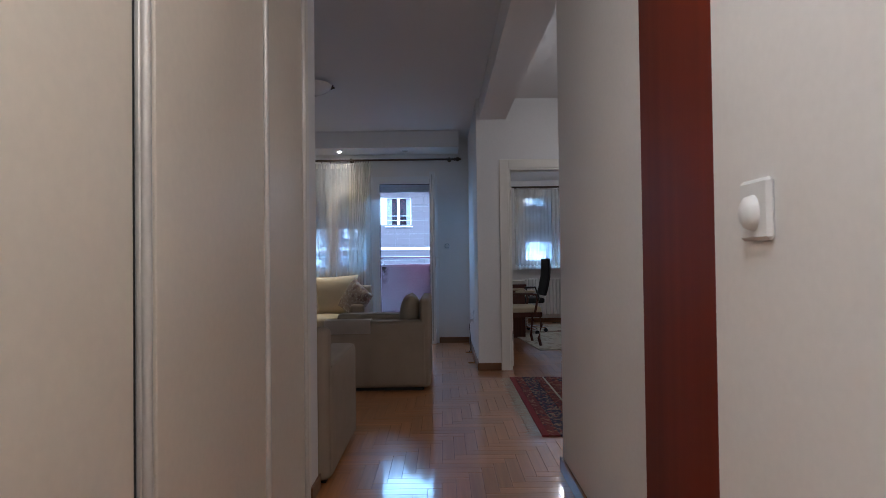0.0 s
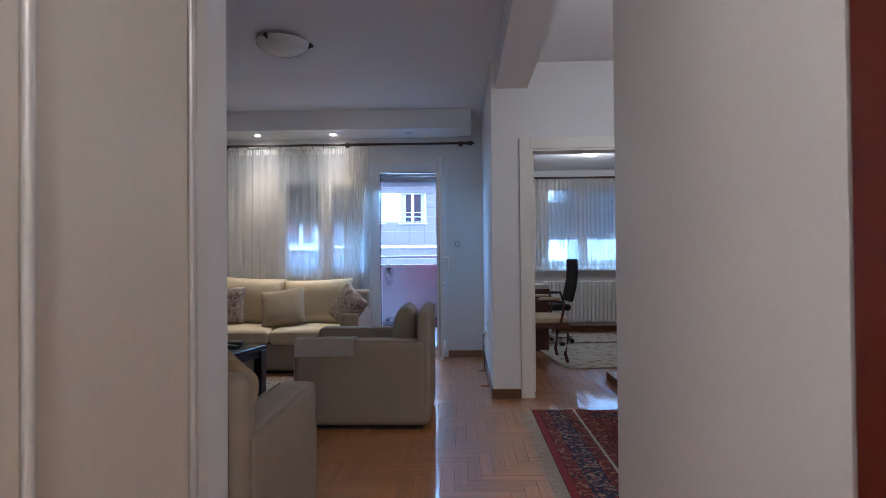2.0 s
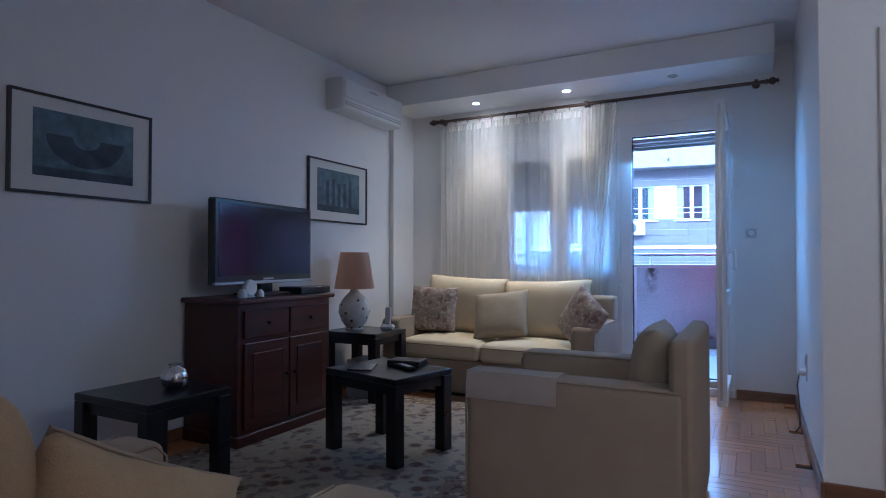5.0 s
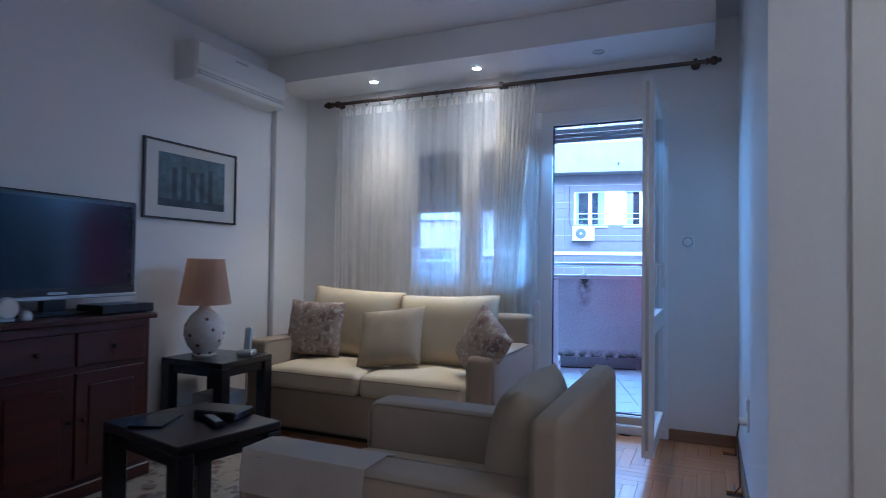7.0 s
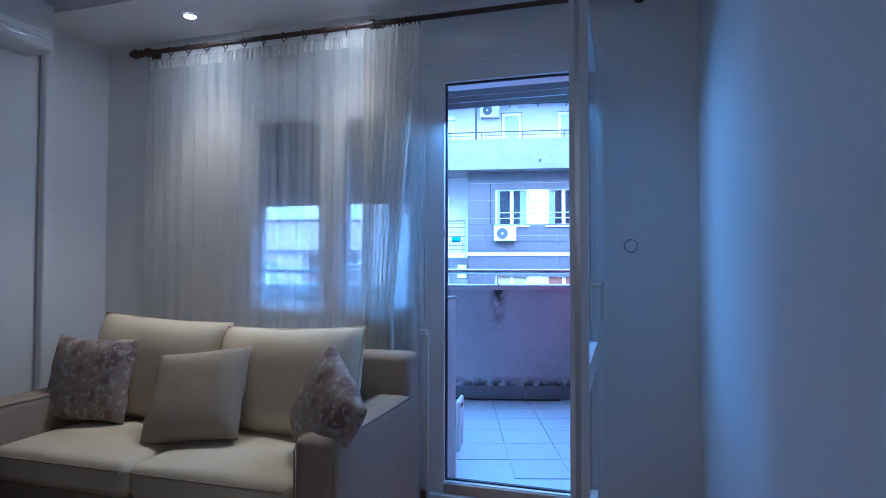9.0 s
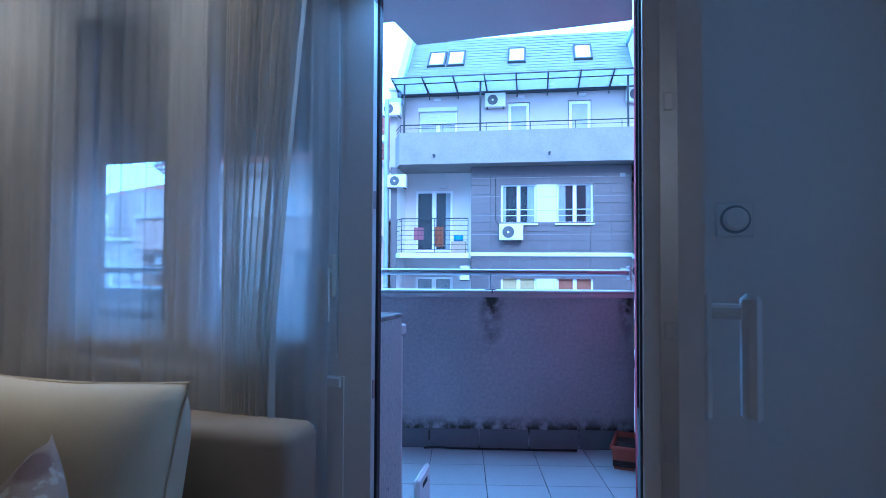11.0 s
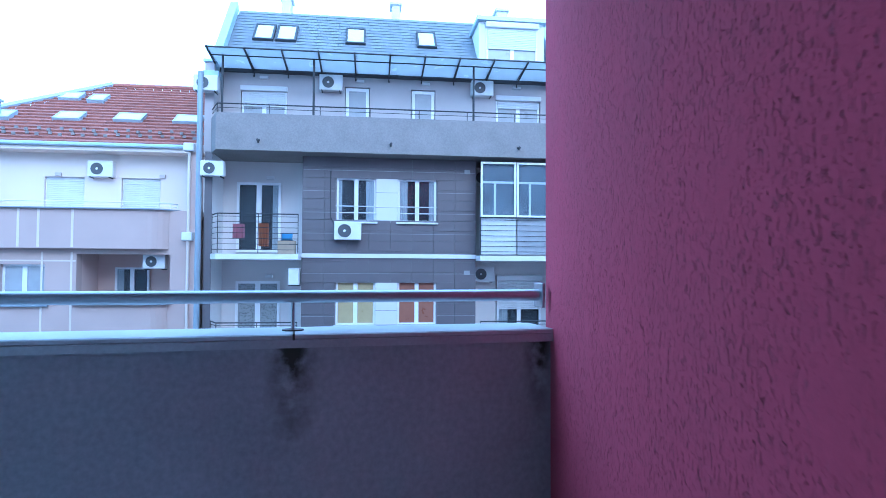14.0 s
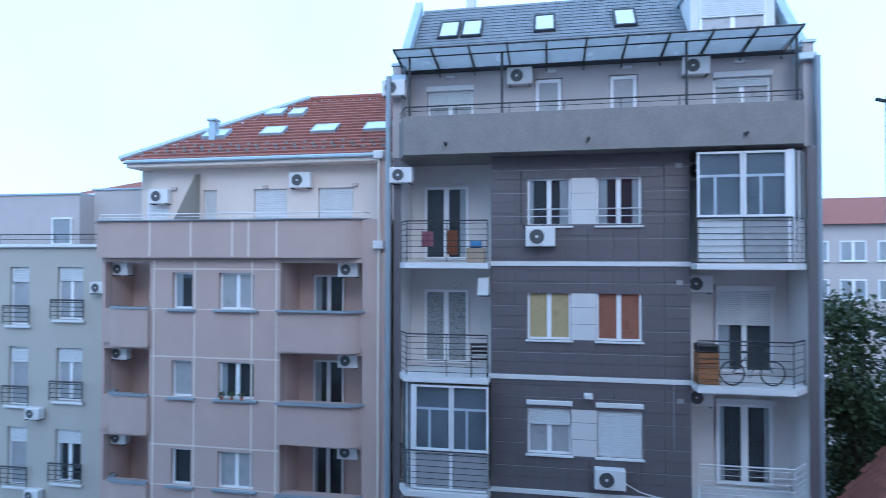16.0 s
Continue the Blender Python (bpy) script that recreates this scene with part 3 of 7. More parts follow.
def holed(u0, u1, z0, z1, y0, y1, holes, axis="x", bm=None):
    """A wall in the xz plane (or yz plane) with through openings, as solid blocks between them."""
    bm = bm or bmesh.new()
    us = sorted({u0, u1, *[min(max(h[k], u0), u1) for h in holes for k in (0, 1)]})
    for a, c in zip(us, us[1:]):
        cuts = sorted((h[2], h[3]) for h in holes if h[0] <= a + 1e-6 and h[1] >= c - 1e-6)
        low = z0
        for lo, hi in cuts + [(z1, z1)]:
            if lo > low + 1e-6:
                if axis == "x":
                    box(a, c, y0, y1, low, lo, bm=bm)
                else:
                    box(y0, y1, a, c, low, lo, bm=bm)
            low = max(low, hi)
    return bm


def railing(parent, pts, z0, z1, bars, material, posts=(), name="railing", r=0.011):
    """Horizontal bars that follow a line in plan, with posts."""
    top = part(name, tube([(x, y, z1) for x, y in pts], r * 1.6, 6), material, parent)
    for k in range(bars):
        z = z0 + (z1 - z0) * (k + 0.5) / bars
        part("bar", tube([(x, y, z) for x, y in pts], r * 0.75, 5), material, top)
    for x, y in posts:
        part("post", rod((x, y, z0 - 0.02), (x, y, z1), r, 6), material, top)
    return top


# ---- the flat: shell ----
FL = -2.78          # left wall of the living room
BACK = 6.27         # window wall
RX = 0.58           # short wall beside the balcony door
DW = 4.29           # wall with the study door
CZ = 2.745
EXT = 6.48          # outer face of the window wall
structure("floor", merge(merge(box(-4.0, 4.6, -3.2, BACK, -0.16, -0.014), box(0.75, 4.6, BACK, 8.7, -0.16, -0.014)), box(-0.72, 0.16, BACK, EXT + 0.02, -0.16, -0.002)), DARKGAP, "dark bedding under the parquet")
structure("wall_left", box(FL - 0.2, FL, 1.12, EXT, 0, CZ), WALL, "white painted wall with pictures and television")
bm = holed(FL, RX + 0.2, 0, CZ + 0.2, BACK, EXT, [(-1.82, -0.698, 0.88, 2.240), (-0.698, 0.165, 0.0, 2.240)])
structure("wall_back", bm, WALL, "white painted window wall with balcony door opening")
structure("wall_recess", box(RX, RX + 0.2, DW + 0.14, BACK, 0, CZ), WALL, "white painted short wall beside the balcony door")
structure("wall_study", holed(RX, 4.4, 0, CZ, DW, DW + 0.14, [(0.912, 1.648, 0, 2.03)]), WALL, "white painted wall with study doorway")
structure("wall_near", box(FL, -0.402, 1.12, 1.27, 0, CZ), WALL, "white painted wall behind the armchair")
structure("wall_hall_left", box(-1.05, -0.42, -3.0, 1.118, 0, CZ), WALL, "white wall body behind the wardrobe doors")
structure("wall_hall_end", box(-0.42, -0.40, 1.09, 1.118, 0, CZ), TRIM, "cream edge of the wardrobe wall")
pier = bmesh.new()
ring = [(1.0, 0.37), (0.916, 0.37), (0.905, 0.42), (0.874, 0.62), (0.860, 0.72), (0.852, 0.80), (0.85, 0.86), (0.85, 1.47), (1.0, 1.47)]
lo, hi = [pier.verts.new((x, y, 0)) for x, y in ring], [pier.verts.new((x, y, CZ)) for x, y in ring]
pier.faces.new(lo)
pier.faces.new(hi[::-1])
for i in range(len(ring)):
    j = (i + 1) % len(ring)
    pier.faces.new((lo[i], hi[i], hi[j], lo[j]))
bmesh.ops.recalc_face_normals(pier, faces=pier.faces)
structure("wall_hall_right", pier, WALL, "white painted hall pier with a softly rounded side", smooth=30)
structure("wall_hall_niche", box(0.955, 1.0, -0.540, 0.37, 0, CZ), WALL, "white wall behind the opened entrance door")
structure("wall_hall_near", box(0.745, 1.0, -3.0, -0.540, 0, CZ), WALL, "white painted hall wall with a motion sensor")
structure("wall_dining_near", box(1.0, 4.4, 1.32, 1.47, 0, CZ), WALL, "white painted dining room wall")
structure("wall_hall_back", box(-1.05, 1.0, -3.15, -3.0, 0, CZ), WALL, "white painted wall at the hall's end")
structure("wall_dining", box(4.4, 4.55, 1.32, 8.7, 0, CZ), WALL, "white painted far wall of the dining room and study")
structure("wall_study_window", holed(0.78, 4.4, 0, CZ, 8.58, 8.74, [(1.55, 2.85, 0.95, 2.30)]), WALL, "white study wall with a window")
structure("wall_study_side", box(0.60, 0.78, BACK, 8.58, 0, CZ), WALL, "white study side wall")
structure("ceiling", merge(box(-3.0, 4.55, -3.15, EXT, CZ + 0.002, CZ + 0.2), box(0.6, 4.55, EXT, 8.74, CZ + 0.002, CZ + 0.2)), CEIL, "white painted ceiling")
structure("ceiling_beam", box(0.615, 0.878, -3.0, DW, 2.53, CZ), CEIL, "white plastered ceiling beam")
structure("ceiling_soffit", box(FL, 0.445, 5.77, BACK, 2.536, CZ, 0.002), CEIL, "white boxed-in soffit over the curtain rod")
structure("ceiling_study", box(0.782, 4.398, DW + 0.142, 8.578, 2.46, CZ, 0.002), CEIL, "white lowered ceiling of the study", "ceiling")


def baseboard(x0, x1, y0, y1):
    return structure("baseboard", box(x0, x1, y0, y1, 0, 0.075, 0.004), SKIRT, "brown oak baseboard", "baseboard")


baseboard(FL, FL + 0.016, 1.27, BACK)
baseboard(FL + 0.016, -0.705, BACK - 0.016, BACK)
baseboard(0.172, RX - 0.016, BACK - 0.016, BACK)
baseboard(RX - 0.016, RX, DW - 0.016, BACK)
baseboard(RX, 0.805, DW - 0.016, DW)
baseboard(1.744, 4.4, DW - 0.016, DW)
baseboard(0.834, 0.85, 0.86, 1.486)
baseboard(0.85, 4.4, 1.47, 1.486)
baseboard(0.729, 0.745, -3.0, -0.540)
baseboard(-0.40, -0.39, 1.09, 1.284)
baseboard(FL + 0.016, -0.40, 1.27, 1.284)
baseboard(0.78, 4.4, 8.564, 8.58)
baseboard(1.665, 1.68, DW + 0.165, 5.0)

# study doorway lining and its opened leaf
door = thing("door_1", "cream lacquered door frame of the study doorway", "door frame", kind="structure")
for x0, x1 in ((0.805, 0.897), (1.652, 1.744)):
    part("architrave", box(x0, x1, DW - 0.018, DW, 0, 2.12, 0.004), TRIM, door)
part("architrave", box(0.897, 1.652, DW - 0.018, DW, 2.030, 2.12, 0.004), TRIM, door)
for x0, x1 in ((0.897, 0.917), (1.632, 1.652)):
    part("jamb", box(x0, x1, DW - 0.014, DW + 0.16, 0, 2.030, 0.002), TRIM, door)
part("head", box(0.917, 1.632, DW - 0.014, DW + 0.16, 2.012, 2.029, 0.002), TRIM, door)
leaf = part("door_leaf", box(0.907, 0.947, DW + 0.17, DW + 0.90, 0.01, 2.01, 0.003), TRIM, door, "cream door leaf opened into the study")
for z in (0.32, 1.78):
    part("hinge", merge(rod((0.927, DW + 0.152, z - 0.06), (0.927, DW + 0.152, z + 0.06), 0.009), box(0.917, 0.937, DW + 0.14, DW + 0.165, z - 0.05, z + 0.05)), BRONZE, leaf)
part("door_handle", merge(rod((0.947, DW + 0.83, 1.04), (1.0, DW + 0.83, 1.04), 0.01), rod((0.995, DW + 0.83, 1.04), (0.995, DW + 0.72, 1.04), 0.009)), CHROME, leaf)

# wardrobe with sliding doors along the hall
wardrobe = thing("wardrobe", "cream laminate wardrobe with sliding doors along the hall", "wardrobe", pose(-0.42, 0, 0))
for k, (y0, y1) in enumerate(((-2.9, -1.17), (-1.17, -0.395), (-0.395, 0.425), (0.429, 1.045))):
    off = 0.0 if k % 2 else 0.012
    gap = 0.030 if k == 1 else 0.0
    d = part("door", box(0.0, 0.014 + off, y0 + 0.012, y1 - 0.03 - gap, 0.05, 2.56, 0.002), WARDROBE, wardrobe)
    if gap:
        part("shadow_gap", box(-0.006, 0.001, y1 - 0.03 - gap, y1 - 0.028, 0.05, 2.56), DARKGAP, d)
    part("handle_profile", merge(rod((0.018 + off, y1 - 0.015, 0.05), (0.018 + off, y1 - 0.015, 2.56), 0.012, 10), box(0.0, 0.012 + off, y1 - 0.028, y1 - 0.002, 0.05, 2.56, 0.003)), PROFILE, d, "pale metal edge profile", 40)
    part("shadow_gap", box(-0.004, 0.004, y1 - 0.002, y1 + 0.012, 0.05, 2.56), DARKGAP, d)
part("track", box(-0.002, 0.030, -2.9, 1.05, 0.0, 0.05, 0.003), PROFILE, wardrobe)
part("fascia", box(0.0, 0.028, -2.9, 1.05, 2.56, CZ - 0.004, 0.003), WARDROBE, wardrobe)
part("side_post", box(0.0, 0.024, 1.047, 1.09, 0.0, CZ - 0.004, 0.004), TRIM, wardrobe)

# mahogany entrance leaf standing open against the wall
ang = math.degrees(math.atan2(0.160, 0.920))
entrance = thing("entrance_door", "reddish mahogany door leaf standing open along the hall wall", "door", pose(0.754, -0.535, 0.012, 0, 0, -ang))
leaf = part("door_leaf", box(0, 0.030, 0, 0.895, 0, 2.60, 0.002), MAHOG, entrance)

pir = thing("motion_sensor", "white motion sensor with a domed lens on the wall", "sensor", pose(0.745, -0.705, 1.205))
part("back_plate", box(-0.014, 0.0, -0.045, 0.045, -0.050, 0.050, 0.006), WHITEPL, pir)
bm = lathe([(0.002, 0.030), (0.012, 0.028), (0.022, 0.018), (0.026, 0.0)], 20)
for v in bm.verts:
    v.co = Vector((-0.014 - 0.7 * v.co.z, v.co.x * 0.85, v.co.y * 1.15 - 0.005))
part("lens", bm, WHITEPL, pir, smooth=60)

# ---- window wall fittings ----
win = thing("window_1", "white plastic double window with the roller shutter half down", "window", kind="structure")


def casement(parent, x0, x1, z0, z1, y, fw=0.06, d=0.06, panes=1):
    f = part("window_frame", holed(x0, x1, z0, z1, y - d / 2, y + d / 2, [(x0 + fw, x1 - fw, z0 + fw, z1 - fw)]), PVC, parent)
    p = part("pane", box(x0 + fw - 0.005, x1 - fw + 0.005, y - 0.004, y + 0.004, z0 + fw - 0.005, z1 - fw + 0.005), PANE, f)
    p.visible_shadow = False
    part("gasket", holed(x0 + fw - 0.006, x1 - fw + 0.006, z0 + fw - 0.006, z1 - fw + 0.006, y - d / 2 - 0.002, y - d / 2 + 0.004, [(x0 + fw, x1 - fw, z0 + fw, z1 - fw)]), RUBBER, f)
    return f


part("outer_frame", holed(-1.82, -0.700, 0.88, 2.12, BACK + 0.012, BACK + 0.075, [(-1.77, -0.722, 0.93, 2.07)]), PVC, win)
casement(win, -1.77, -1.248, 0.93, 2.07, BACK + 0.035, 0.078)
casement(win, -1.244, -0.724, 0.93, 2.07, BACK + 0.035, 0.078)
part("window_handle", merge(merge(box(-0.752, -0.726, BACK - 0.010, BACK + 0.006, 1.10, 1.22, 0.004), rod((-0.739, BACK - 0.03, 1.17), (-0.739, BACK, 1.17), 0.008)), box(-0.752, -0.728, BACK - 0.045, BACK - 0.022, 1.03, 1.185, 0.006)), TRIM, win, "cream tilt handle")
part("shutter_box", box(-1.82, -0.700, BACK + 0.008, BACK + 0.15, 2.12, 2.240, 0.004), PVC, win)
part("window_sill", box(-1.87, -0.705, BACK - 0.008, BACK + 0.010, 0.85, 0.88, 0.004), PVC, win)
bm = bmesh.new()
for k in range(16):
    z = 1.55 + k * 0.0375
    box(-1.80, -0.705, EXT - 0.035, EXT - 0.024, z, z + 0.0374, 0.002, bm=bm)
part("shutter", bm, SLAT, win, "grey slatted roller shutter lowered over the upper half")

bd = thing("balcony_door", "white plastic balcony door opened into the room", "door", kind="structure")
part("door_frame", holed(-0.698, 0.165, 0.0, 2.240, BACK + 0.006, BACK + 0.068, [(-0.617, 0.098, 0.125, 2.140)]), PVC, bd)
part("threshold", box(-0.69, 0.16, BACK - 0.012, BACK + 0.08, 0.0, 0.065, 0.006), PVC, bd)
part("drip_edge", box(-0.617, 0.098, BACK - 0.004, BACK + 0.008, 0.07, 0.12, 0.003), SILVER, bd)
part("seal", holed(-0.617, 0.098, 0.125, 2.140, BACK + 0.03, BACK + 0.05, [(-0.609, 0.090, 0.133, 2.132)]), RUBBER, bd)
for z in (0.20, 0.85, 1.37, 1.95):
    part("strike_plate", box(-0.6175, -0.6135, BACK + 0.010, BACK + 0.024, z - 0.025, z + 0.025, 0.001), SILVER, bd)
bm = bmesh.new()
for k in range(3):
    z = 2.045 + k * 0.034
    box(-0.70, 0.09, EXT - 0.035, EXT - 0.024, z, z + 0.032, 0.004, bm=bm)
part("shutter", bm, SLAT, bd, "rolled-up grey shutter")
# the leaf, swung in at a right angle
LX = 0.075
lf = part("door_leaf", holed(BACK - 0.790, BACK - 0.005, 0.10, 2.185, LX, LX + 0.062, [(BACK - 0.735, BACK - 0.056, 0.86, 2.105), (BACK - 0.735, BACK - 0.056, 0.19, 0.76)], axis="y"), PVC, bd, "white door leaf with a glazed upper panel")
p = part("pane", box(LX + 0.027, LX + 0.035, BACK - 0.740, BACK - 0.051, 0.855, 2.11), PANEREF, lf)
p.visible_shadow = False
p = part("pane", box(LX + 0.027, LX + 0.035, BACK - 0.740, BACK - 0.051, 0.185, 0.765), PANEREF, lf)
p.visible_shadow = False
for y0, y1, z0, z1 in ((BACK - 0.735, BACK - 0.056, 0.86, 2.105), (BACK - 0.735, BACK - 0.056, 0.19, 0.76)):
    part("gasket", holed(y0, y1, z0, z1, LX - 0.003, LX + 0.002, [(y0 + 0.012, y1 - 0.012, z0 + 0.012, z1 - 0.012)], axis="y"), RUBBER, lf)
part("lock_strip", box(LX + 0.018, LX + 0.036, BACK - 0.793, BACK - 0.790, 0.14, 2.15), SILVER, lf)
for z in (0.42, 0.85, 0.99, 1.12, 1.37, 1.85):
    part("lock_bolt", box(LX + 0.022, LX + 0.032, BACK - 0.794, BACK - 0.790, z - 0.010, z + 0.010, 0.001), SILVER, lf)
bm = box(LX + 0.062, LX + 0.072, BACK - 0.770, BACK - 0.740, 1.02, 1.16, 0.004)
rod((LX + 0.072, BACK - 0.755, 1.14), (LX + 0.112, BACK - 0.755, 1.14), 0.009, bm=bm)
box(LX + 0.102, LX + 0.122, BACK - 0.770, BACK - 0.745, 1.02, 1.16, 0.006, bm=bm)
part("handle", bm, WHITEPL, lf)
for z in (0.24, 2.06):
    part("hinge", rod((LX + 0.03, BACK + 0.0, z - 0.05), (LX + 0.0, BACK + 0.0, z + 0.05), 0.010), WHITEPL, lf)

# dimmer and sockets
sw = thing("light_switch", "round white dimmer on a square plate on the wall", "switch", pose(0.285, BACK, 1.297))
part("plate", box(-0.04, 0.04, -0.009, 0.0, -0.04, 0.04, 0.004), WHITEPL, sw)
part("knob", lathe([(0.026, 0.0), (0.026, -0.016), (0.022, -0.020), (0.002, -0.021)], 24, (0, -0.009, 0), axis="y"), WHITEPL, sw, smooth=40)
part("ring", lathe([(0.032, 0.0), (0.032, -0.004), (0.002, -0.005)], 24, (0, -0.008, 0), axis="y"), DRAIN, sw, "grey ring", 40)
so = thing("wall_socket", "white double socket with a plug and cable near the floor", "socket", pose(RX, 5.25, 0.445))
part("plate", box(-0.009, 0.0, -0.045, 0.045, -0.08, 0.08, 0.005), WHITEPL, so)
part("plug", merge(lathe([(0.022, 0.0), (0.022, -0.022), (0.015, -0.034), (0.002, -0.035)], 16, (-0.009, 0, -0.035), axis="x"), box(-0.014, -0.008, -0.03, 0.03, 0.012, 0.066, 0.002)), WHITEPL, so, smooth=40)
part("cable", tube([(-0.04, 0.0, -0.04), (-0.05, 0.03, -0.12), (-0.035, 0.10, -0.26), (-0.03, 0.16, -0.40), (-0.05, 0.20, -0.445), (-0.05, 0.32, -0.446)], 0.0035), BLACKPL, so, "thin black cable")

# curtain rod, rings, curtain
rodt = thing("curtain_rod", "dark wooden curtain rod with turned finials", "curtain rod", pose(0, 6.198, 2.452))
part("pole", rod((-2.45, 0, 0), (0.39, 0, 0), 0.0135, 16), RODWOOD, rodt, smooth=40)
for sx, x in ((1, 0.39), (-1, -2.45)):
    prof = [(0.014, 0), (0.022, 0.006), (0.022, 0.014), (0.014, 0.02), (0.024, 0.035), (0.030, 0.05), (0.024, 0.066), (0.012, 0.074), (0.018, 0.082), (0.012, 0.092), (0.002, 0.096)]
    part("finial", lathe([(r, sx * z) for r, z in prof], 18, (x, 0, 0), axis="x"), RODWOOD, rodt, smooth=50)
for x in (-2.41, -0.98, 0.33):
    bm = rod((x, 0, 0), (x, BACK - 6.198, 0), 0.011, 12)
    lathe([(0.012, -0.013), (0.026, -0.012), (0.026, 0.012), (0.012, 0.013)], 18, (x, 0, 0), bm=bm, axis="x")
    lathe([(0.028, 0.0), (0.028, -0.012), (0.014, -0.016)], 18, (x, BACK - 6.198, 0), bm=bm, axis="y")
    part("bracket", bm, RODWOOD, rodt, smooth=40)
ringprof = [(0.020 + 0.003 * math.cos(a), 0.003 * math.sin(a)) for a in [k * math.pi / 3 for k in range(7)]]
ring_bm = bmesh.new()
rings = []
for k in range(20):
    a = 2 * math.pi * k / 20
    rings.append([ring_bm.verts.new((0.003 * math.sin(b), (0.022 + 0.003 * math.cos(b)) * math.cos(a), (0.022 + 0.003 * math.cos(b)) * math.sin(a) - 0.006)) for b in [j * math.pi / 3 for j in range(6)]])
for k in range(20):
    for j in range(6):
        ring_bm.faces.new((rings[k][j], rings[k][(j + 1) % 6], rings[(k + 1) % 20][(j + 1) % 6], rings[(k + 1) % 20][j]))
box(-0.002, 0.002, -0.002, 0.002, -0.050, -0.028, bm=ring_bm)
ring0 = part("ring", ring_bm, RODWOOD, rodt, smooth=60)
RINGX = [-2.38 + 0.125 * k for k in range(11)] + [-0.99 + 0.022 * k for k in range(13)]
for k, x in enumerate(RINGX):
    r = ring0 if k == 0 else ring0.copy()
    if k:
        scene.collection.objects.link(r)
    r.location = (x, 0, 0)
    r.rotation_euler = (0, 0, random.uniform(-0.35, 0.35))


def drape(x0, x1, z0, z1, folds, depth, seed, cols=220, rows=26, pull=0.0):
    b = bmesh.new()
    g = []
    for j in range(rows + 1):
        v = j / rows
        row = []
        for i in range(cols + 1):
            u = i / cols
            ph = 2 * math.pi * folds * u + 1.6 * noise.noise(Vector((u * folds * 0.35, v * 0.5, seed)))
            amp = depth * (0.55 + 0.9 * abs(noise.noise(Vector((u * folds * 0.5, v * 0.7, seed + 3))))) * (0.45 + 0.55 * v)
            x = x0 + (x1 - x0) * u - pull * u * min(1.0, 1.7 * v) + 0.006 * noise.noise(Vector((u * 9, v * 3, seed + 7)))
            y = amp * math.sin(ph) + 0.4 * amp * math.sin(2.3 * ph + seed)
            z = z1 - (z1 - z0) * v + (0.004 * math.sin(ph * 2) if j == 0 else 0)
            row.append(b.verts.new((x, y, z)))
        g.append(row)
    for a, c in zip(g, g[1:]):
        for i in range(cols):
            b.faces.new((a[i], c[i], c[i + 1], a[i + 1]))
    return b


NETEDGE = sheer("loose sheer curtain edge", (0.80, 0.79, 0.79), 0.14, 0.6)
cur = thing("curtain", "sheer cream curtain drawn over the window, gathered beside the door", "curtain", pose(0, 6.200, 0))
part("sheer_panel", drape(-2.42, -0.98, 0.04, 2.405, 15, 0.024, 2.0), NET, cur, smooth=180)
gathered = drape(-1.01, -0.71, 0.04, 2.405, 9, 0.024, 9.0, 150, pull=0.13)
bmesh.ops.translate(gathered, vec=(0, -0.05, 0), verts=gathered.verts)
part("gathered_panel", gathered, NETDENSE, cur, "cream curtain gathered in dense folds", 180)
loose = drape(-0.90, -0.725, 0.04, 2.40, 2, 0.010, 4.0, 40)
bmesh.ops.translate(loose, vec=(0, 0.028, 0), verts=loose.verts)
part("loose_edge", loose, NETEDGE, cur, "loose sheer edge beside the gathered folds", 180)
part("heading_tape", drape(-2.42, -0.71, 2.345, 2.408, 52, 0.011, 5.0, 420, 3), NETDENSE, cur, "ruched heading tape", 180)

# downlights
for k, x in enumerate((-1.95, -1.10, -0.25)):
    lit = k < 2
    dl = thing("downlight", "small recessed downlight, " + ("lit, in the soffit" if lit else "unlit, in the soffit"), "downlight", pose(x, 6.00, 2.536), "downlights in the soffit")
    bm = lathe([(0.040, -0.001), (0.040, -0.006), (0.030, -0.008), (0.028, -0.001)], 24, caps=False)
    part("ring", bm, SILVER, dl, smooth=40)
    part("lens", lathe([(0.028, -0.002), (0.028, -0.0035), (0.001, -0.0038)], 20), BULBLIT if lit else OPAL, dl, smooth=40)


def bowl_light(x, y, z, lit, label, size=1.0):
    t = thing("ceiling_light", label, "ceiling light", pose(x, y, z) @ Matrix.Diagonal((size, size, size, 1)))
    part("bowl", lathe([(0.19, 0.0), (0.185, -0.02), (0.15, -0.055), (0.09, -0.08), (0.02, -0.09), (0.001, -0.09)], 32, (0, 0, -0.02)), OPALLIT if lit else OPAL, t, smooth=50)
    part("base", lathe([(0.10, 0.0), (0.10, -0.022), (0.001, -0.022)], 24), WHITEPL, t, smooth=40)
    for k in range(3):
        a = 0.2 + k * 2.094
        part("clip", merge(rod((0.185 * math.cos(a), 0.185 * math.sin(a), -0.05), (0.20 * math.cos(a), 0.20 * math.sin(a), -0.012), 0.008, 10), rod((0.196 * math.cos(a), 0.196 * math.sin(a), -0.034), (0.215 * math.cos(a), 0.215 * math.sin(a), -0.034), 0.010, 10)), BRONZE, t)
    return t


bowl_light(-0.96, 3.70, CZ, False, "unlit frosted glass bowl light on the ceiling")
bowl_light(1.97, 6.9, 2.46, True, "lit frosted glass bowl light in the study", 0.6)
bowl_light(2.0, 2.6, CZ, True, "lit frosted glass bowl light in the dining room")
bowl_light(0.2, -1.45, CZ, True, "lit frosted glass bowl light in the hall")


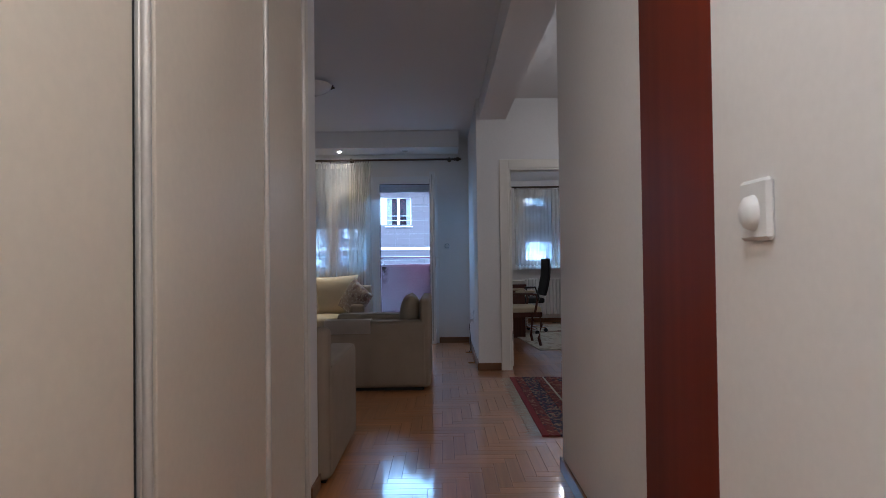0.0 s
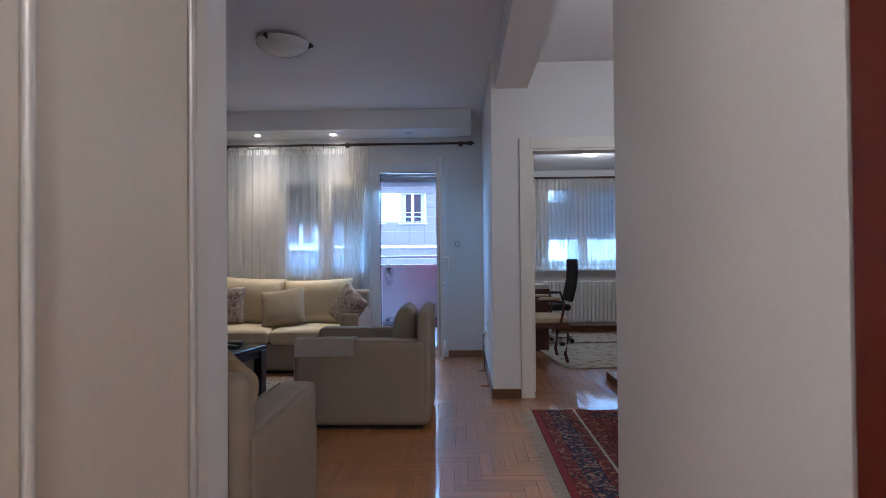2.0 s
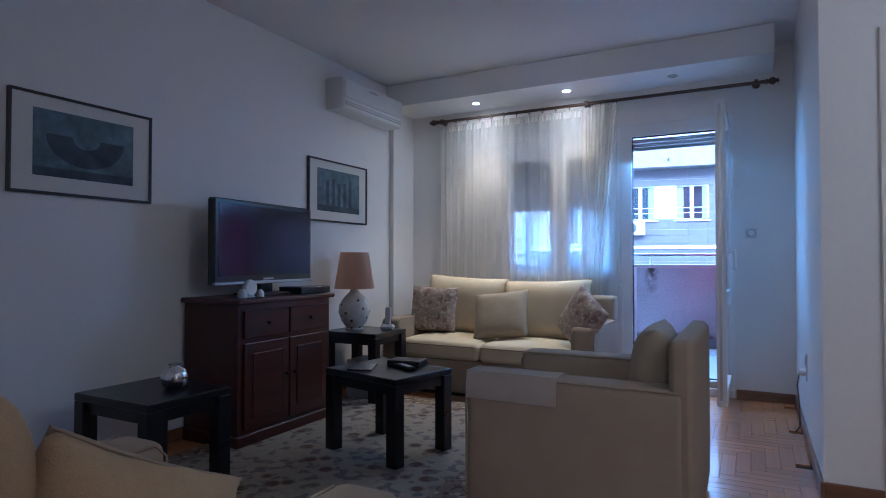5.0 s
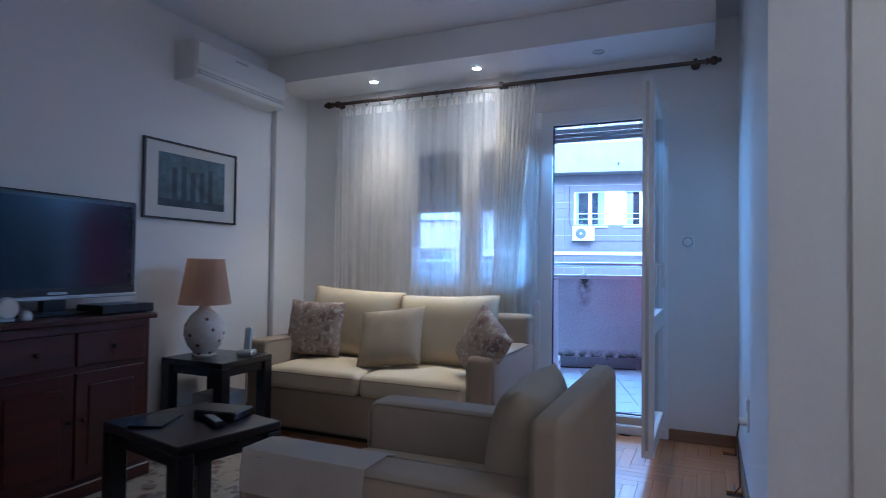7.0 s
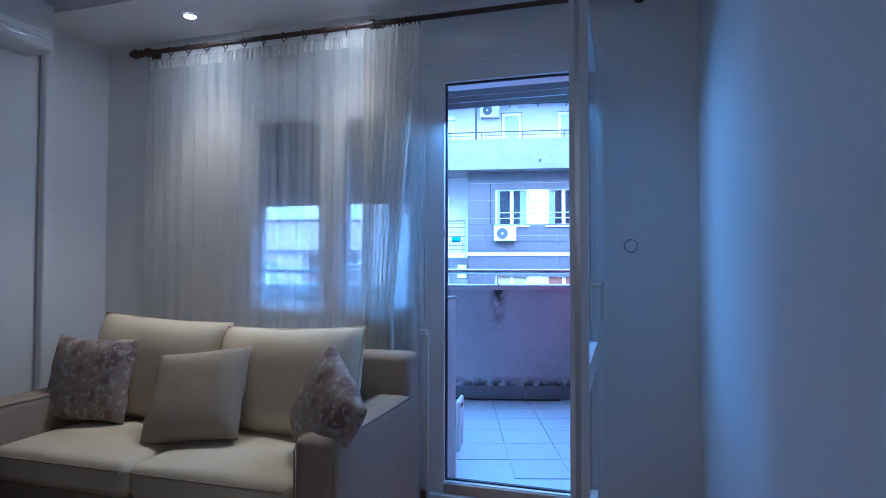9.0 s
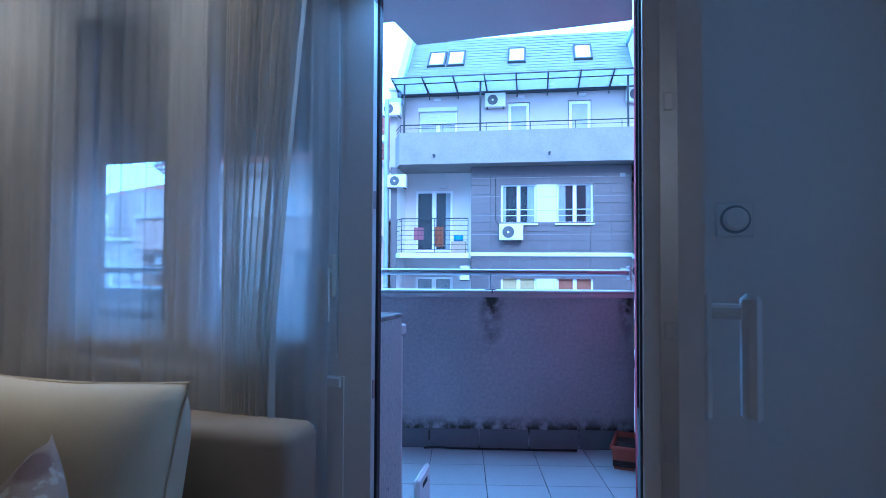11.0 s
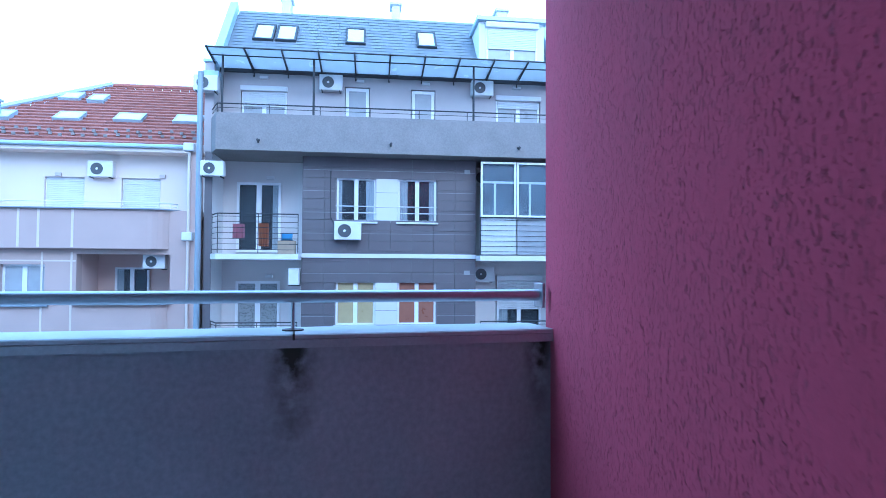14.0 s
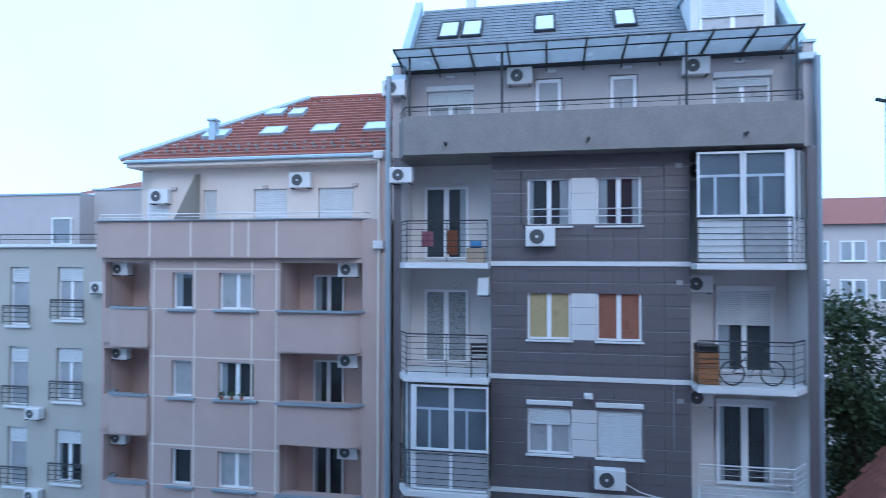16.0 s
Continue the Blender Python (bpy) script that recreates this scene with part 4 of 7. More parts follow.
# ---- living room ----
def sofa(label, m, width, depth, seats):
    """Faces -y, with its back along +y."""
    t = thing("sofa" if seats > 1 else "armchair", label, "sofa" if seats > 1 else "armchair", m)
    aw, hw = 0.17, width / 2
    bt = 0.16 if seats > 1 else 0.09
    part("base", soft_box(-hw + 0.01, hw - 0.01, -depth / 2 + 0.03, depth / 2 - 0.02, 0.028, 0.30, 0.02), LINEN, t, smooth=60)
    # no plinth here: a near-black block colours in the shade under the base
    part("plinth", box(-hw + 0.04, hw - 0.04, -depth / 2 + 0.06, depth / 2 - 0.06, 0.0, 0.035), DARKGAP, t)
    part("back", soft_box(-hw + 0.01, hw - 0.01, depth / 2 - bt, depth / 2, 0.026, 0.79, 0.035), LINEN, t, smooth=60)
    for s in (-1, 1):
        x0, x1 = (-hw, -hw + aw) if s < 0 else (hw - aw, hw)
        a = part("arm", soft_box(x0, x1, -depth / 2, depth / 2 - 0.03, 0.026, 0.60, 0.035, 0.0, s), LINEN, t, smooth=60)
        for xx in (x0 + 0.006, x1 - 0.006):
            part("piping", tube([(xx, -depth / 2 + 0.004, 0.08), (xx, -depth / 2 + 0.004, 0.555), (xx, -depth / 2 + 0.04, 0.592), (xx, depth / 2 - 0.05, 0.592)], 0.0042, 6), PIPING, a)
    sw_ = (width - 2 * aw) / seats
    for k in range(seats):
        x0 = -hw + aw + k * sw_
        s = part("seat_cushion", soft_box(x0 + 0.004, x0 + sw_ - 0.004, -depth / 2 - 0.01, depth / 2 - bt - 0.03, 0.29, 0.435, 0.045, 0.030, k + 3.0), LINEN2, t, smooth=60)
        part("piping", tube([(x0 + 0.03, -depth / 2 - 0.011, 0.405), (x0 + sw_ - 0.03, -depth / 2 - 0.011, 0.405)], 0.0042, 6), PIPING, s)
    return t


def pillow(name, label, m, w, h, d, material, seed, piping=None):
    ob = mesh_object(name, cushion(w, h, d, seed), material, 180)
    ob.matrix_world = m
    tagged(ob, label, "cushion", "sofa pillows")
    if piping:
        pts = []
        for a in range(41):
            k = a / 40 * 4
            s, f = int(k) % 4, k - int(k)
            c = [(-1 + 2 * f, -1), (1, -1 + 2 * f), (1 - 2 * f, 1), (-1, 1 - 2 * f)][s]
            pin = 1 - 0.055 * (c[0] ** 2 * (1 - c[1] ** 2) + c[1] ** 2 * (1 - c[0] ** 2))
            pts.append((c[0] * w / 2 * pin, 0, h / 2 + c[1] * h / 2 * pin))
        part("piping", tube(pts, 0.0045, 6), piping, ob)
    return ob


SX, SY = -1.60, 5.72
sofa("cream linen two-seat sofa under the window", pose(SX, SY, 0), 1.80, 0.90, 2)
pillow("back_cushion", "large cream back cushion with dark piping on the sofa", pose(SX - 0.40, 5.80, 0.42, -11, 3, 3), 0.76, 0.53, 0.27, LINEN2, 1.0, LINEN2)
pillow("back_cushion", "large cream back cushion with dark piping on the sofa", pose(SX + 0.37, 5.77, 0.42, -12, -2, -4), 0.78, 0.51, 0.28, LINEN2, 2.4, LINEN2)
pillow("throw_pillow", "brown floral brocade throw pillow on the sofa", pose(SX - 0.60, 5.60, 0.465, -14, 1, 8), 0.44, 0.40, 0.13, FLORAL, 3.0)
pillow("throw_pillow", "taupe linen throw pillow propped on the sofa", pose(SX + 0.09, 5.50, 0.455, -30, -7, 8), 0.46, 0.42, 0.15, TAUPE, 4.2)
pillow("throw_pillow", "floral brocade throw pillow leaning on the sofa arm", pose(SX + 0.66, 5.46, 0.475, -16, 30, -42), 0.40, 0.40, 0.13, FLORAL, 5.1)

sofa("beige linen armchair with its side to the hall", pose(-0.35, 3.83, 0, 0, 0, -90), 0.86, 0.92, 1)
pillow("chair_cushion", "taupe back cushion in the armchair", pose(-0.12, 3.83, 0.40, -8, 0, -87), 0.54, 0.41, 0.18, TAUPE, 6.0)
bm = bmesh.new()
g = []
for i in range(13):
    row = []
    for j in range(9):
        u, v = i / 12, j / 8
        s = (v - 0.42) * 0.48
        y = s if abs(s) < 0.085 else math.copysign(0.085 + 0.008, s)
        z = 0.6095 if abs(s) < 0.085 else 0.6095 - (abs(s) - 0.085)
        row.append(bm.verts.new((u * 0.40 + 0.006 * noise.noise(Vector((u * 4, v * 4, 1))), y + 0.004 * noise.noise(Vector((u * 3, v * 5, 4))), z + 0.003 * noise.noise(Vector((u * 5, v * 3, 8))))))
    g.append(row)
for a, c in zip(g, g[1:]):
    for j in range(8):
        bm.faces.new((a[j], c[j], c[j + 1], a[j + 1]))
bmesh.ops.solidify(bm, geom=bm.faces[:], thickness=0.004)
cl = mesh_object("arm_cloth", bm, CLOTH, 60)
cl.matrix_world = pose(-0.80, 3.485, 0)
tagged(cl, "pale cloth draped over the armchair's arm", "cloth")

sofa("beige linen armchair backing onto the hall wall", pose(-0.80, 1.72, 0, 0, 0, 180), 0.92, 0.86, 1)
pillow("chair_cushion", "golden woven back cushion in the near armchair", pose(-0.80, 1.49, 0.43, -6, 0, 182), 0.64, 0.50, 0.22, GOLDCLOTH, 7.0)
pillow("chair_cushion", "golden cushion leaning across the near armchair", pose(-0.58, 1.55, 0.47, -8, -28, -90), 0.38, 0.34, 0.15, GOLDCLOTH, 8.3, PIPING)


def slab_table(name, label, m, w, d, h, leg, category):
    t = thing(name, label, category, m)
    part("tabletop", box(-w / 2, w / 2, -d / 2, d / 2, h - 0.035, h, 0.004), BLACKWOOD, t)
    part("apron", holed(-w / 2 + 0.02, w / 2 - 0.02, h - 0.09, h - 0.035, -d / 2 + 0.02, d / 2 - 0.02, []), BLACKWOOD, t)
    for sx in (-1, 1):
        for sy in (-1, 1):
            x, y = sx * (w / 2 - leg / 2), sy * (d / 2 - leg / 2)
            part("leg", box(x - leg / 2, x + leg / 2, y - leg / 2, y + leg / 2, 0, h - 0.036, 0.004), BLACKWOOD, t)
    return t


slab_table("coffee_table", "small black wooden coffee table with thick square legs on the rug", pose(-1.55, 3.93, 0.010, 0, 0, -12), 0.56, 0.46, 0.46, 0.07, "coffee table")
slab_table("side_table", "black wooden side table beside the sofa", pose(-2.46, 4.98, 0, 0, 0, 0), 0.50, 0.44, 0.53, 0.07, "side table")
slab_table("side_table", "black wooden side table beside the television cabinet", pose(-2.18, 2.90, 0, 0, 0, 0), 0.52, 0.44, 0.48, 0.07, "side table")
rem = thing("remote_control", "black remote control on the coffee table", "remote control", pose(-1.46, 3.95, 0.4705, 0, 0, 62))
part("body", box(-0.024, 0.024, -0.09, 0.09, 0, 0.02, 0.006), BLACKPL, rem)
part("keypad", box(-0.016, 0.016, -0.07, 0.06, 0.0195, 0.0225, 0.001), SILVER, rem)
bm = box(-0.10, 0.10, -0.07, 0.07, 0, 0.035, 0.006)
tb = mesh_object("eyeglass_case", bm, BLACKPL)
tb.matrix_world = pose(-1.50, 4.05, 0.4705, 0, 0, 10)
tagged(tb, "black case lying on the coffee table", "case")
bm = box(-0.07, 0.07, -0.10, 0.10, 0, 0.008, 0.002)
bk = mesh_object("magazine", bm, SCREEN)
bk.matrix_world = pose(-1.68, 3.86, 0.4705, 0, 0, 24)
tagged(bk, "dark glossy magazine on the coffee table", "magazine")

# lamp and telephone on the side table
lt = thing("table_lamp", "table lamp with painted ceramic base and beige shade", "table lamp", pose(-2.53, 4.93, 0.53))
part("base", lathe([(0.07, 0), (0.075, 0.012), (0.06, 0.02), (0.10, 0.07), (0.125, 0.14), (0.12, 0.20), (0.085, 0.26), (0.04, 0.30), (0.028, 0.33), (0.03, 0.345), (0.001, 0.346)], 28), CERAMIC, lt, "cream ceramic painted with dark flowers", 50)
bm = bmesh.new()
for r0, r1, z0, z1 in ((0.160, 0.112, 0.33, 0.62), (0.157, 0.109, 0.33, 0.62)):
    bmesh.ops.create_cone(bm, segments=36, radius1=r0, radius2=r1, depth=z1 - z0, matrix=Matrix.Translation((0, 0, (z0 + z1) / 2)))
part("shade", bm, SHADE, lt, "beige cloth shade", 60)
part("stem", rod((0, 0, 0.34), (0, 0, 0.40), 0.012), CHROME, lt)
ph = thing("cordless_phone", "grey cordless telephone standing in its cradle", "telephone", pose(-2.30, 5.06, 0.53, 0, 0, 25))
part("cradle", box(-0.055, 0.055, -0.05, 0.05, 0, 0.04, 0.012), SILVER, ph)
bm = box(-0.024, 0.024, -0.013, 0.013, 0.0, 0.15, 0.008)
bmesh.ops.transform(bm, matrix=pose(0, 0.015, 0.03, -14), verts=bm.verts)
part("handset", bm, SILVER, ph)
bx = mesh_object("box_file", box(-0.11, 0.11, -0.12, 0.12, 0, 0.30, 0.004), SLAT)
bx.matrix_world = pose(-2.46, 5.0, 0)
tagged(bx, "grey box standing under the side table", "box")
cb = mesh_object("glass_ornament", lathe([(0.03, 0), (0.055, 0.02), (0.062, 0.055), (0.05, 0.09), (0.024, 0.108), (0.03, 0.118), (0.001, 0.12)], 20), CHROME, 50)
cb.matrix_world = pose(-2.12, 2.96, 0.48)
tagged(cb, "small glass candle jar on the side table", "ornament")

# television cabinet
cab = thing("cabinet", "dark mahogany cabinet with a drawer and two doors under the television", "cabinet", pose(FL + 0.02, 3.93, 0))
CW, CD, CH = 0.82, 0.47, 0.86
part("body", box(0, CD - 0.02, -CW / 2, CW / 2, 0.07, CH - 0.03, 0.003), CABINET, cab)
part("plinth", box(0, CD - 0.005, -CW / 2 - 0.01, CW / 2 + 0.01, 0.0, 0.075, 0.006), CABINET, cab)
part("top", box(-0.01, CD + 0.015, -CW / 2 - 0.025, CW / 2 + 0.025, CH - 0.03, CH, 0.008), CABINET, cab)
for y0, y1 in ((-CW / 2 + 0.04, -0.005), (0.005, CW / 2 - 0.04)):
    d = part("door", box(CD - 0.02, CD - 0.004, y0, y1, 0.10, 0.60, 0.003), CABINET, cab)
    part("panel", box(CD - 0.004, CD + 0.002, y0 + 0.06, y1 - 0.06, 0.16, 0.54, 0.004), CABINET, d)
    yy = y1 - 0.03 if y0 < -0.1 else y0 + 0.03
    part("knob", lathe([(0.006, 0), (0.006, 0.012), (0.012, 0.018), (0.010, 0.026), (0.001, 0.028)], 14, (CD - 0.004, yy, 0.38), axis="x"), BRONZE, d, smooth=50)
    d = part("drawer", box(CD - 0.02, CD - 0.004, y0, y1, 0.63, 0.79, 0.003), CABINET, cab)
    part("knob", lathe([(0.006, 0), (0.006, 0.012), (0.012, 0.018), (0.010, 0.026), (0.001, 0.028)], 14, (CD - 0.004, (y0 + y1) / 2, 0.71), axis="x"), BRONZE, d, smooth=50)

tv = thing("television", "black flat television with a silver base strip on the cabinet", "television", pose(-2.54, 3.99, 0.862, 0, 0, 4))
part("case", box(-0.06, 0.0, -0.47, 0.47, 0.075, 0.60, 0.010), BLACKPL, tv)
part("screen", box(0.0, 0.003, -0.435, 0.435, 0.13, 0.57), SCREEN, tv)
part("trim_strip", box(-0.02, 0.006, -0.47, 0.47, 0.072, 0.092, 0.004), SILVER, tv, "silver strip along the lower edge")
part("neck", box(-0.05, -0.01, -0.06, 0.06, 0.012, 0.09, 0.004), BLACKPL, tv)
part("stand", box(-0.11, 0.11, -0.20, 0.20, 0.0, 0.014, 0.005), BLACKPL, tv)
part("badge", box(0.003, 0.005, -0.05, 0.05, 0.098, 0.110), SILVER, tv)
clock = thing("desk_clock", "small silver clock with a round dial before the television", "clock", pose(-2.36, 3.66, 0.862))
part("case", lathe([(0.045, -0.012), (0.05, -0.008), (0.05, 0.008), (0.044, 0.013), (0.001, 0.013)], 24, (0, 0, 0.058), axis="x"), SILVER, clock, smooth=40)
part("dial", lathe([(0.040, 0.0), (0.040, 0.0015), (0.001, 0.0016)], 24, (0.013, 0, 0.058), axis="x"), PAPER, clock, smooth=40)
part("foot", box(-0.012, 0.012, -0.03, 0.03, 0, 0.012, 0.003), SILVER, clock)
for y, s in ((3.60, 0.028), (3.74, 0.024)):
    o = mesh_object("figurine", lathe([(s, 0), (s * 1.1, s * 0.6), (s * 0.9, s * 1.4), (s * 0.4, s * 1.9), (0.001, s * 2)], 16), SILVER, 50)
    o.matrix_world = pose(-2.36, y, 0.862)
    tagged(o, "small silver ornament before the television", "ornament")
o = mesh_object("set_top_box", box(-0.10, 0.10, -0.15, 0.15, 0, 0.045, 0.005), BLACKPL)
o.matrix_world = pose(-2.44, 4.24, 0.862)
tagged(o, "flat black set-top box on the cabinet", "set-top box")


# pictures on the left wall
def picture(label, y0, y1, z0, z1, art, detail):
    t = thing("framed_picture", label, "picture", pose(FL, (y0 + y1) / 2, (z0 + z1) / 2), "pictures on the wall")
    w, h = (y1 - y0) / 2, (z1 - z0) / 2
    part("frame", holed(-w, w, -h, h, 0.0, 0.022, [(-w + 0.013, w - 0.013, -h + 0.013, h - 0.013)], axis="y"), FRAMEDARK, t)
    part("mat_board", box(0.002, 0.012, -w + 0.013, w - 0.013, -h + 0.013, h - 0.013), PAPER, t)
    pr = part("print", box(0.012, 0.0135, -w + 0.11, w - 0.11, -h + 0.095, h - 0.075), art, t)
    detail(pr, w - 0.11, h - 0.09)


def pillars(pr, w, h):
    for k in range(5):
        y = -w * 0.55 + k * w * 0.27
        part("print_pillar", box(0.0136, 0.0141, y - w * 0.07, y + w * 0.07, -h * 0.75, h * (0.55 + 0.12 * math.sin(k * 2))), PRINTDARK, pr)
    part("print_ground", box(0.0136, 0.0140, -w, w, -h - 0.004, -h * 0.72), PRINTDARK, pr)


def arch(pr, w, h):
    bm = bmesh.new()
    for k in range(14):
        a0, a1 = math.pi * (1 + k / 14), math.pi * (1 + (k + 1) / 14)
        vs = [bm.verts.new((0.0139, r * w * math.cos(a), 0.35 * h + r * 1.25 * h * math.sin(a))) for a, r in ((a0, 0.78), (a1, 0.78), (a1, 0.28), (a0, 0.28))]
        bm.faces.new(vs)
    bmesh.ops.recalc_face_normals(bm, faces=bm.faces)
    part("print_shape", bm, PRINTDARK, pr)
    part("print_ground", box(0.0136, 0.0140, -w, w, -h, -h * 0.72), PRINTDARK, pr)


picture("dark framed print of blurred grey blue pillars on the wall", 4.645, 5.425, 1.40, 1.905, PRINTBLUE, pillars)
picture("dark framed print of a hanging dark arc on the wall", 2.55, 3.29, 1.41, 1.905, PRINTBLUE, arch)

# air conditioner
ac = thing("air_conditioner", "white wall-mounted air conditioner above the picture", "air conditioner", pose(FL, 5.31, 2.315))
bm = box(0, 0.19, -0.44, 0.44, 0.0, 0.255)
bmesh.ops.bevel(bm, geom=[e for e in bm.edges if all(v.co.x > 0.1 for v in e.verts)], offset=0.035, segments=5, affect="EDGES", profile=0.5)
part("case", bm, WHITEPL, ac, smooth=40)
part("front_panel", box(0.185, 0.196, -0.43, 0.43, 0.085, 0.235, 0.006), WHITEPL, ac)
part("outlet_slot", box(0.12, 0.192, -0.42, 0.42, 0.028, 0.062, 0.004), SILVER, ac, "grey air outlet slot")
part("louver", box(0.13, 0.196, -0.41, 0.41, 0.040, 0.046, 0.002), WHITEPL, ac)
part("display", box(0.196, 0.198, -0.10, 0.02, 0.20, 0.215), SILVER, ac)
part("pipe_cover", box(0, 0.05, 0.51, 0.56, -2.20, 0.20, 0.006), WALL, ac, "white boxed pipe cover running down the wall")

# rugs
rug = thing("floor_rug", "cream floral wool rug under the coffee table", "rug", pose(-1.70, 3.90, 0))
part("field", box(-0.68, 0.68, -1.02, 1.02, 0, 0.011, 0.003), RUGLIGHT, rug)
part("border", merge(merge(box(-0.85, -0.681, -1.22, 1.22, 0, 0.010, 0.003), box(0.681, 0.85, -1.22, 1.22, 0, 0.010, 0.003)), merge(box(-0.68, 0.68, -1.22, -1.021, 0, 0.010, 0.003), box(-0.68, 0.68, 1.021, 1.22, 0, 0.010, 0.003))), RUGEDGE, rug, "brown patterned border")
red = thing("oriental_rug", "dark red oriental rug with blue borders and cream fringe", "rug", pose(0.84, 2.98, 0))
part("field", box(0.42, 1.55, -0.62, 0.62, 0, 0.010, 0.002), RUGRED, red)
for k, (a, c, m_) in enumerate(((0.0, 0.045, RUGCRIM), (0.046, 0.115, RUGRED), (0.116, 0.235, RUGBLUE), (0.236, 0.30, RUGRED), (0.301, 0.32, FRINGE), (0.321, 0.419, RUGRED))):
    part("border_band", box(a, c, -0.91, 0.91, 0, 0.010 + 0.0006 * (k % 2), 0.002), m_, red)
for s in (-1, 1):
    for k, (a, c, m_) in enumerate(((0.62, 0.70, RUGRED), (0.701, 0.82, RUGBLUE), (0.821, 0.91, RUGRED))):
        part("border_band", box(0.42, 1.97, min(s * a, s * c), max(s * a, s * c), 0, 0.0095 + 0.0006 * (k % 2), 0.002), m_, red)
bm = bmesh.new()
for k in range(150):
    y = -0.90 + 1.80 * k / 149
    y1 = y + random.uniform(-0.012, 0.012)
    x1 = -0.085 + random.uniform(-0.02, 0.02)
    w = 0.0035
    v = [bm.verts.new(c) for c in ((0.0, y - w, 0.006), (0.0, y + w, 0.006), (x1, y1 + w, 0.002), (x1, y1 - w, 0.002))]
    bm.faces.new(v)
part("fringe", bm, FRINGE, red, "cream knotted fringe")

# dining chair
dc = thing("dining_chair", "dining chair with a beige upholstered high back", "dining chair", pose(1.75, 2.95, 0.0115, 0, 0, 82))
part("seat", soft_box(-0.23, 0.23, -0.22, 0.22, 0.40, 0.48, 0.02), LINEN2, dc, smooth=60)
bm = soft_box(-0.22, 0.22, 0.17, 0.235, 0.46, 0.99, 0.02)
for v in bm.verts:
    v.co.y += 0.22 * max(0, v.co.z - 0.5) ** 1.4
part("backrest", bm, LINEN2, dc, smooth=60)
for sx in (-1, 1):
    part("leg", rod((sx * 0.19, -0.18, 0.0), (sx * 0.20, -0.19, 0.41), 0.016, 10, 0.024), CHAIRWOOD, dc)
    part("leg", rod((sx * 0.19, 0.26, 0.0), (sx * 0.20, 0.19, 0.46), 0.016, 10, 0.024), CHAIRWOOD, dc)

# ---- study ----
ch = thing("wooden_chair", "carved dark wooden chair with a cream seat in the study", "chair", pose(1.21, 6.03, 0, 0, 0, 95))
part("seat", soft_box(-0.25, 0.25, -0.24, 0.24, 0.43, 0.50, 0.025, 0.02), CREAMSEAT, ch, smooth=60)
part("seat_frame", box(-0.255, 0.255, -0.245, 0.245, 0.375, 0.435, 0.008), CHAIRWOOD, ch)
for sx in (-1, 1):
    part("leg", tube([(sx * 0.23, -0.23, 0.0), (sx * 0.215, -0.205, 0.10), (sx * 0.235, -0.235, 0.28), (sx * 0.22, -0.22, 0.40)], 0.019, 10), CHAIRWOOD, ch, smooth=50)
    part("leg", tube([(sx * 0.23, 0.29, 0.0), (sx * 0.22, 0.23, 0.20), (sx * 0.22, 0.215, 0.40)], 0.019, 10), CHAIRWOOD, ch, smooth=50)
    a = part("armrest", tube([(sx * 0.24, 0.22, 0.66), (sx * 0.28, 0.0, 0.68), (sx * 0.29, -0.16, 0.66), (sx * 0.26, -0.18, 0.58), (sx * 0.25, -0.15, 0.43)], 0.017, 10), CHAIRWOOD, ch, smooth=50)
    part("arm_pad", soft_box(sx * 0.285 - 0.028, sx * 0.285 + 0.028, -0.14, 0.10, 0.685, 0.712, 0.012), CREAMSEAT, a, "cream arm pad", 60)
    part("stile", tube([(sx * 0.22, 0.22, 0.42), (sx * 0.225, 0.24, 0.7), (sx * 0.20, 0.30, 0.95)], 0.018, 10), CHAIRWOOD, ch, smooth=50)
part("backrest", soft_box(-0.19, 0.19, 0.235, 0.29, 0.56, 0.93, 0.02), CREAMSEAT, ch, smooth=60)

oc = thing("office_chair", "black office chair with a tall mesh back in the study", "office chair", pose(1.48, 7.25, 0, 0, 0, -84))
bm = soft_box(-0.22, 0.22, 0.20, 0.240, 0.56, 1.11, 0.02)
for v in bm.verts:
    v.co.y += 0.05 * math.sin((v.co.z - 0.5) * 4.2) + 0.10 * (v.co.z - 0.56)
    v.co.x *= 1.0 - 0.25 * max(0, v.co.z - 0.9)
part("backrest", bm, MESHBACK, oc, smooth=60)
part("seat", soft_box(-0.24, 0.24, -0.24, 0.22, 0.45, 0.53, 0.03), MESHBACK, oc, smooth=60)
part("column", rod((0, 0, 0.08), (0, 0, 0.46), 0.025), CHROME, oc)
for sx in (-1, 1):
    part("armrest", tube([(sx * 0.24, 0.12, 0.50), (sx * 0.31, 0.10, 0.56), (sx * 0.31, 0.06, 0.69), (sx * 0.30, -0.16, 0.69)], 0.016, 8), BLACKPL, oc, smooth=50)
for k in range(5):
    a = k * 1.2566 + 0.3
    s = part("base_spoke", rod((0, 0, 0.10), (0.29 * math.cos(a), 0.29 * math.sin(a), 0.075), 0.022, 8, 0.015), CHROME, oc)
    part("caster", rod((0.29 * math.cos(a) - 0.015, 0.29 * math.sin(a), 0.03), (0.29 * math.cos(a) + 0.015, 0.29 * math.sin(a), 0.03), 0.03, 14), BLACKPL, s)
dk = thing("desk", "brown wooden desk along the study's side wall", "desk", pose(1.10, 7.35, 0))
part("desktop", box(-0.30, 0.30, -0.70, 0.70, 0.72, 0.75, 0.004), CHAIRWOOD, dk)
for sy in (-1, 1):
    part("side_panel", box(-0.28, 0.28, sy * 0.67 - 0.012, sy * 0.67 + 0.012, 0, 0.72, 0.002), CHAIRWOOD, dk)
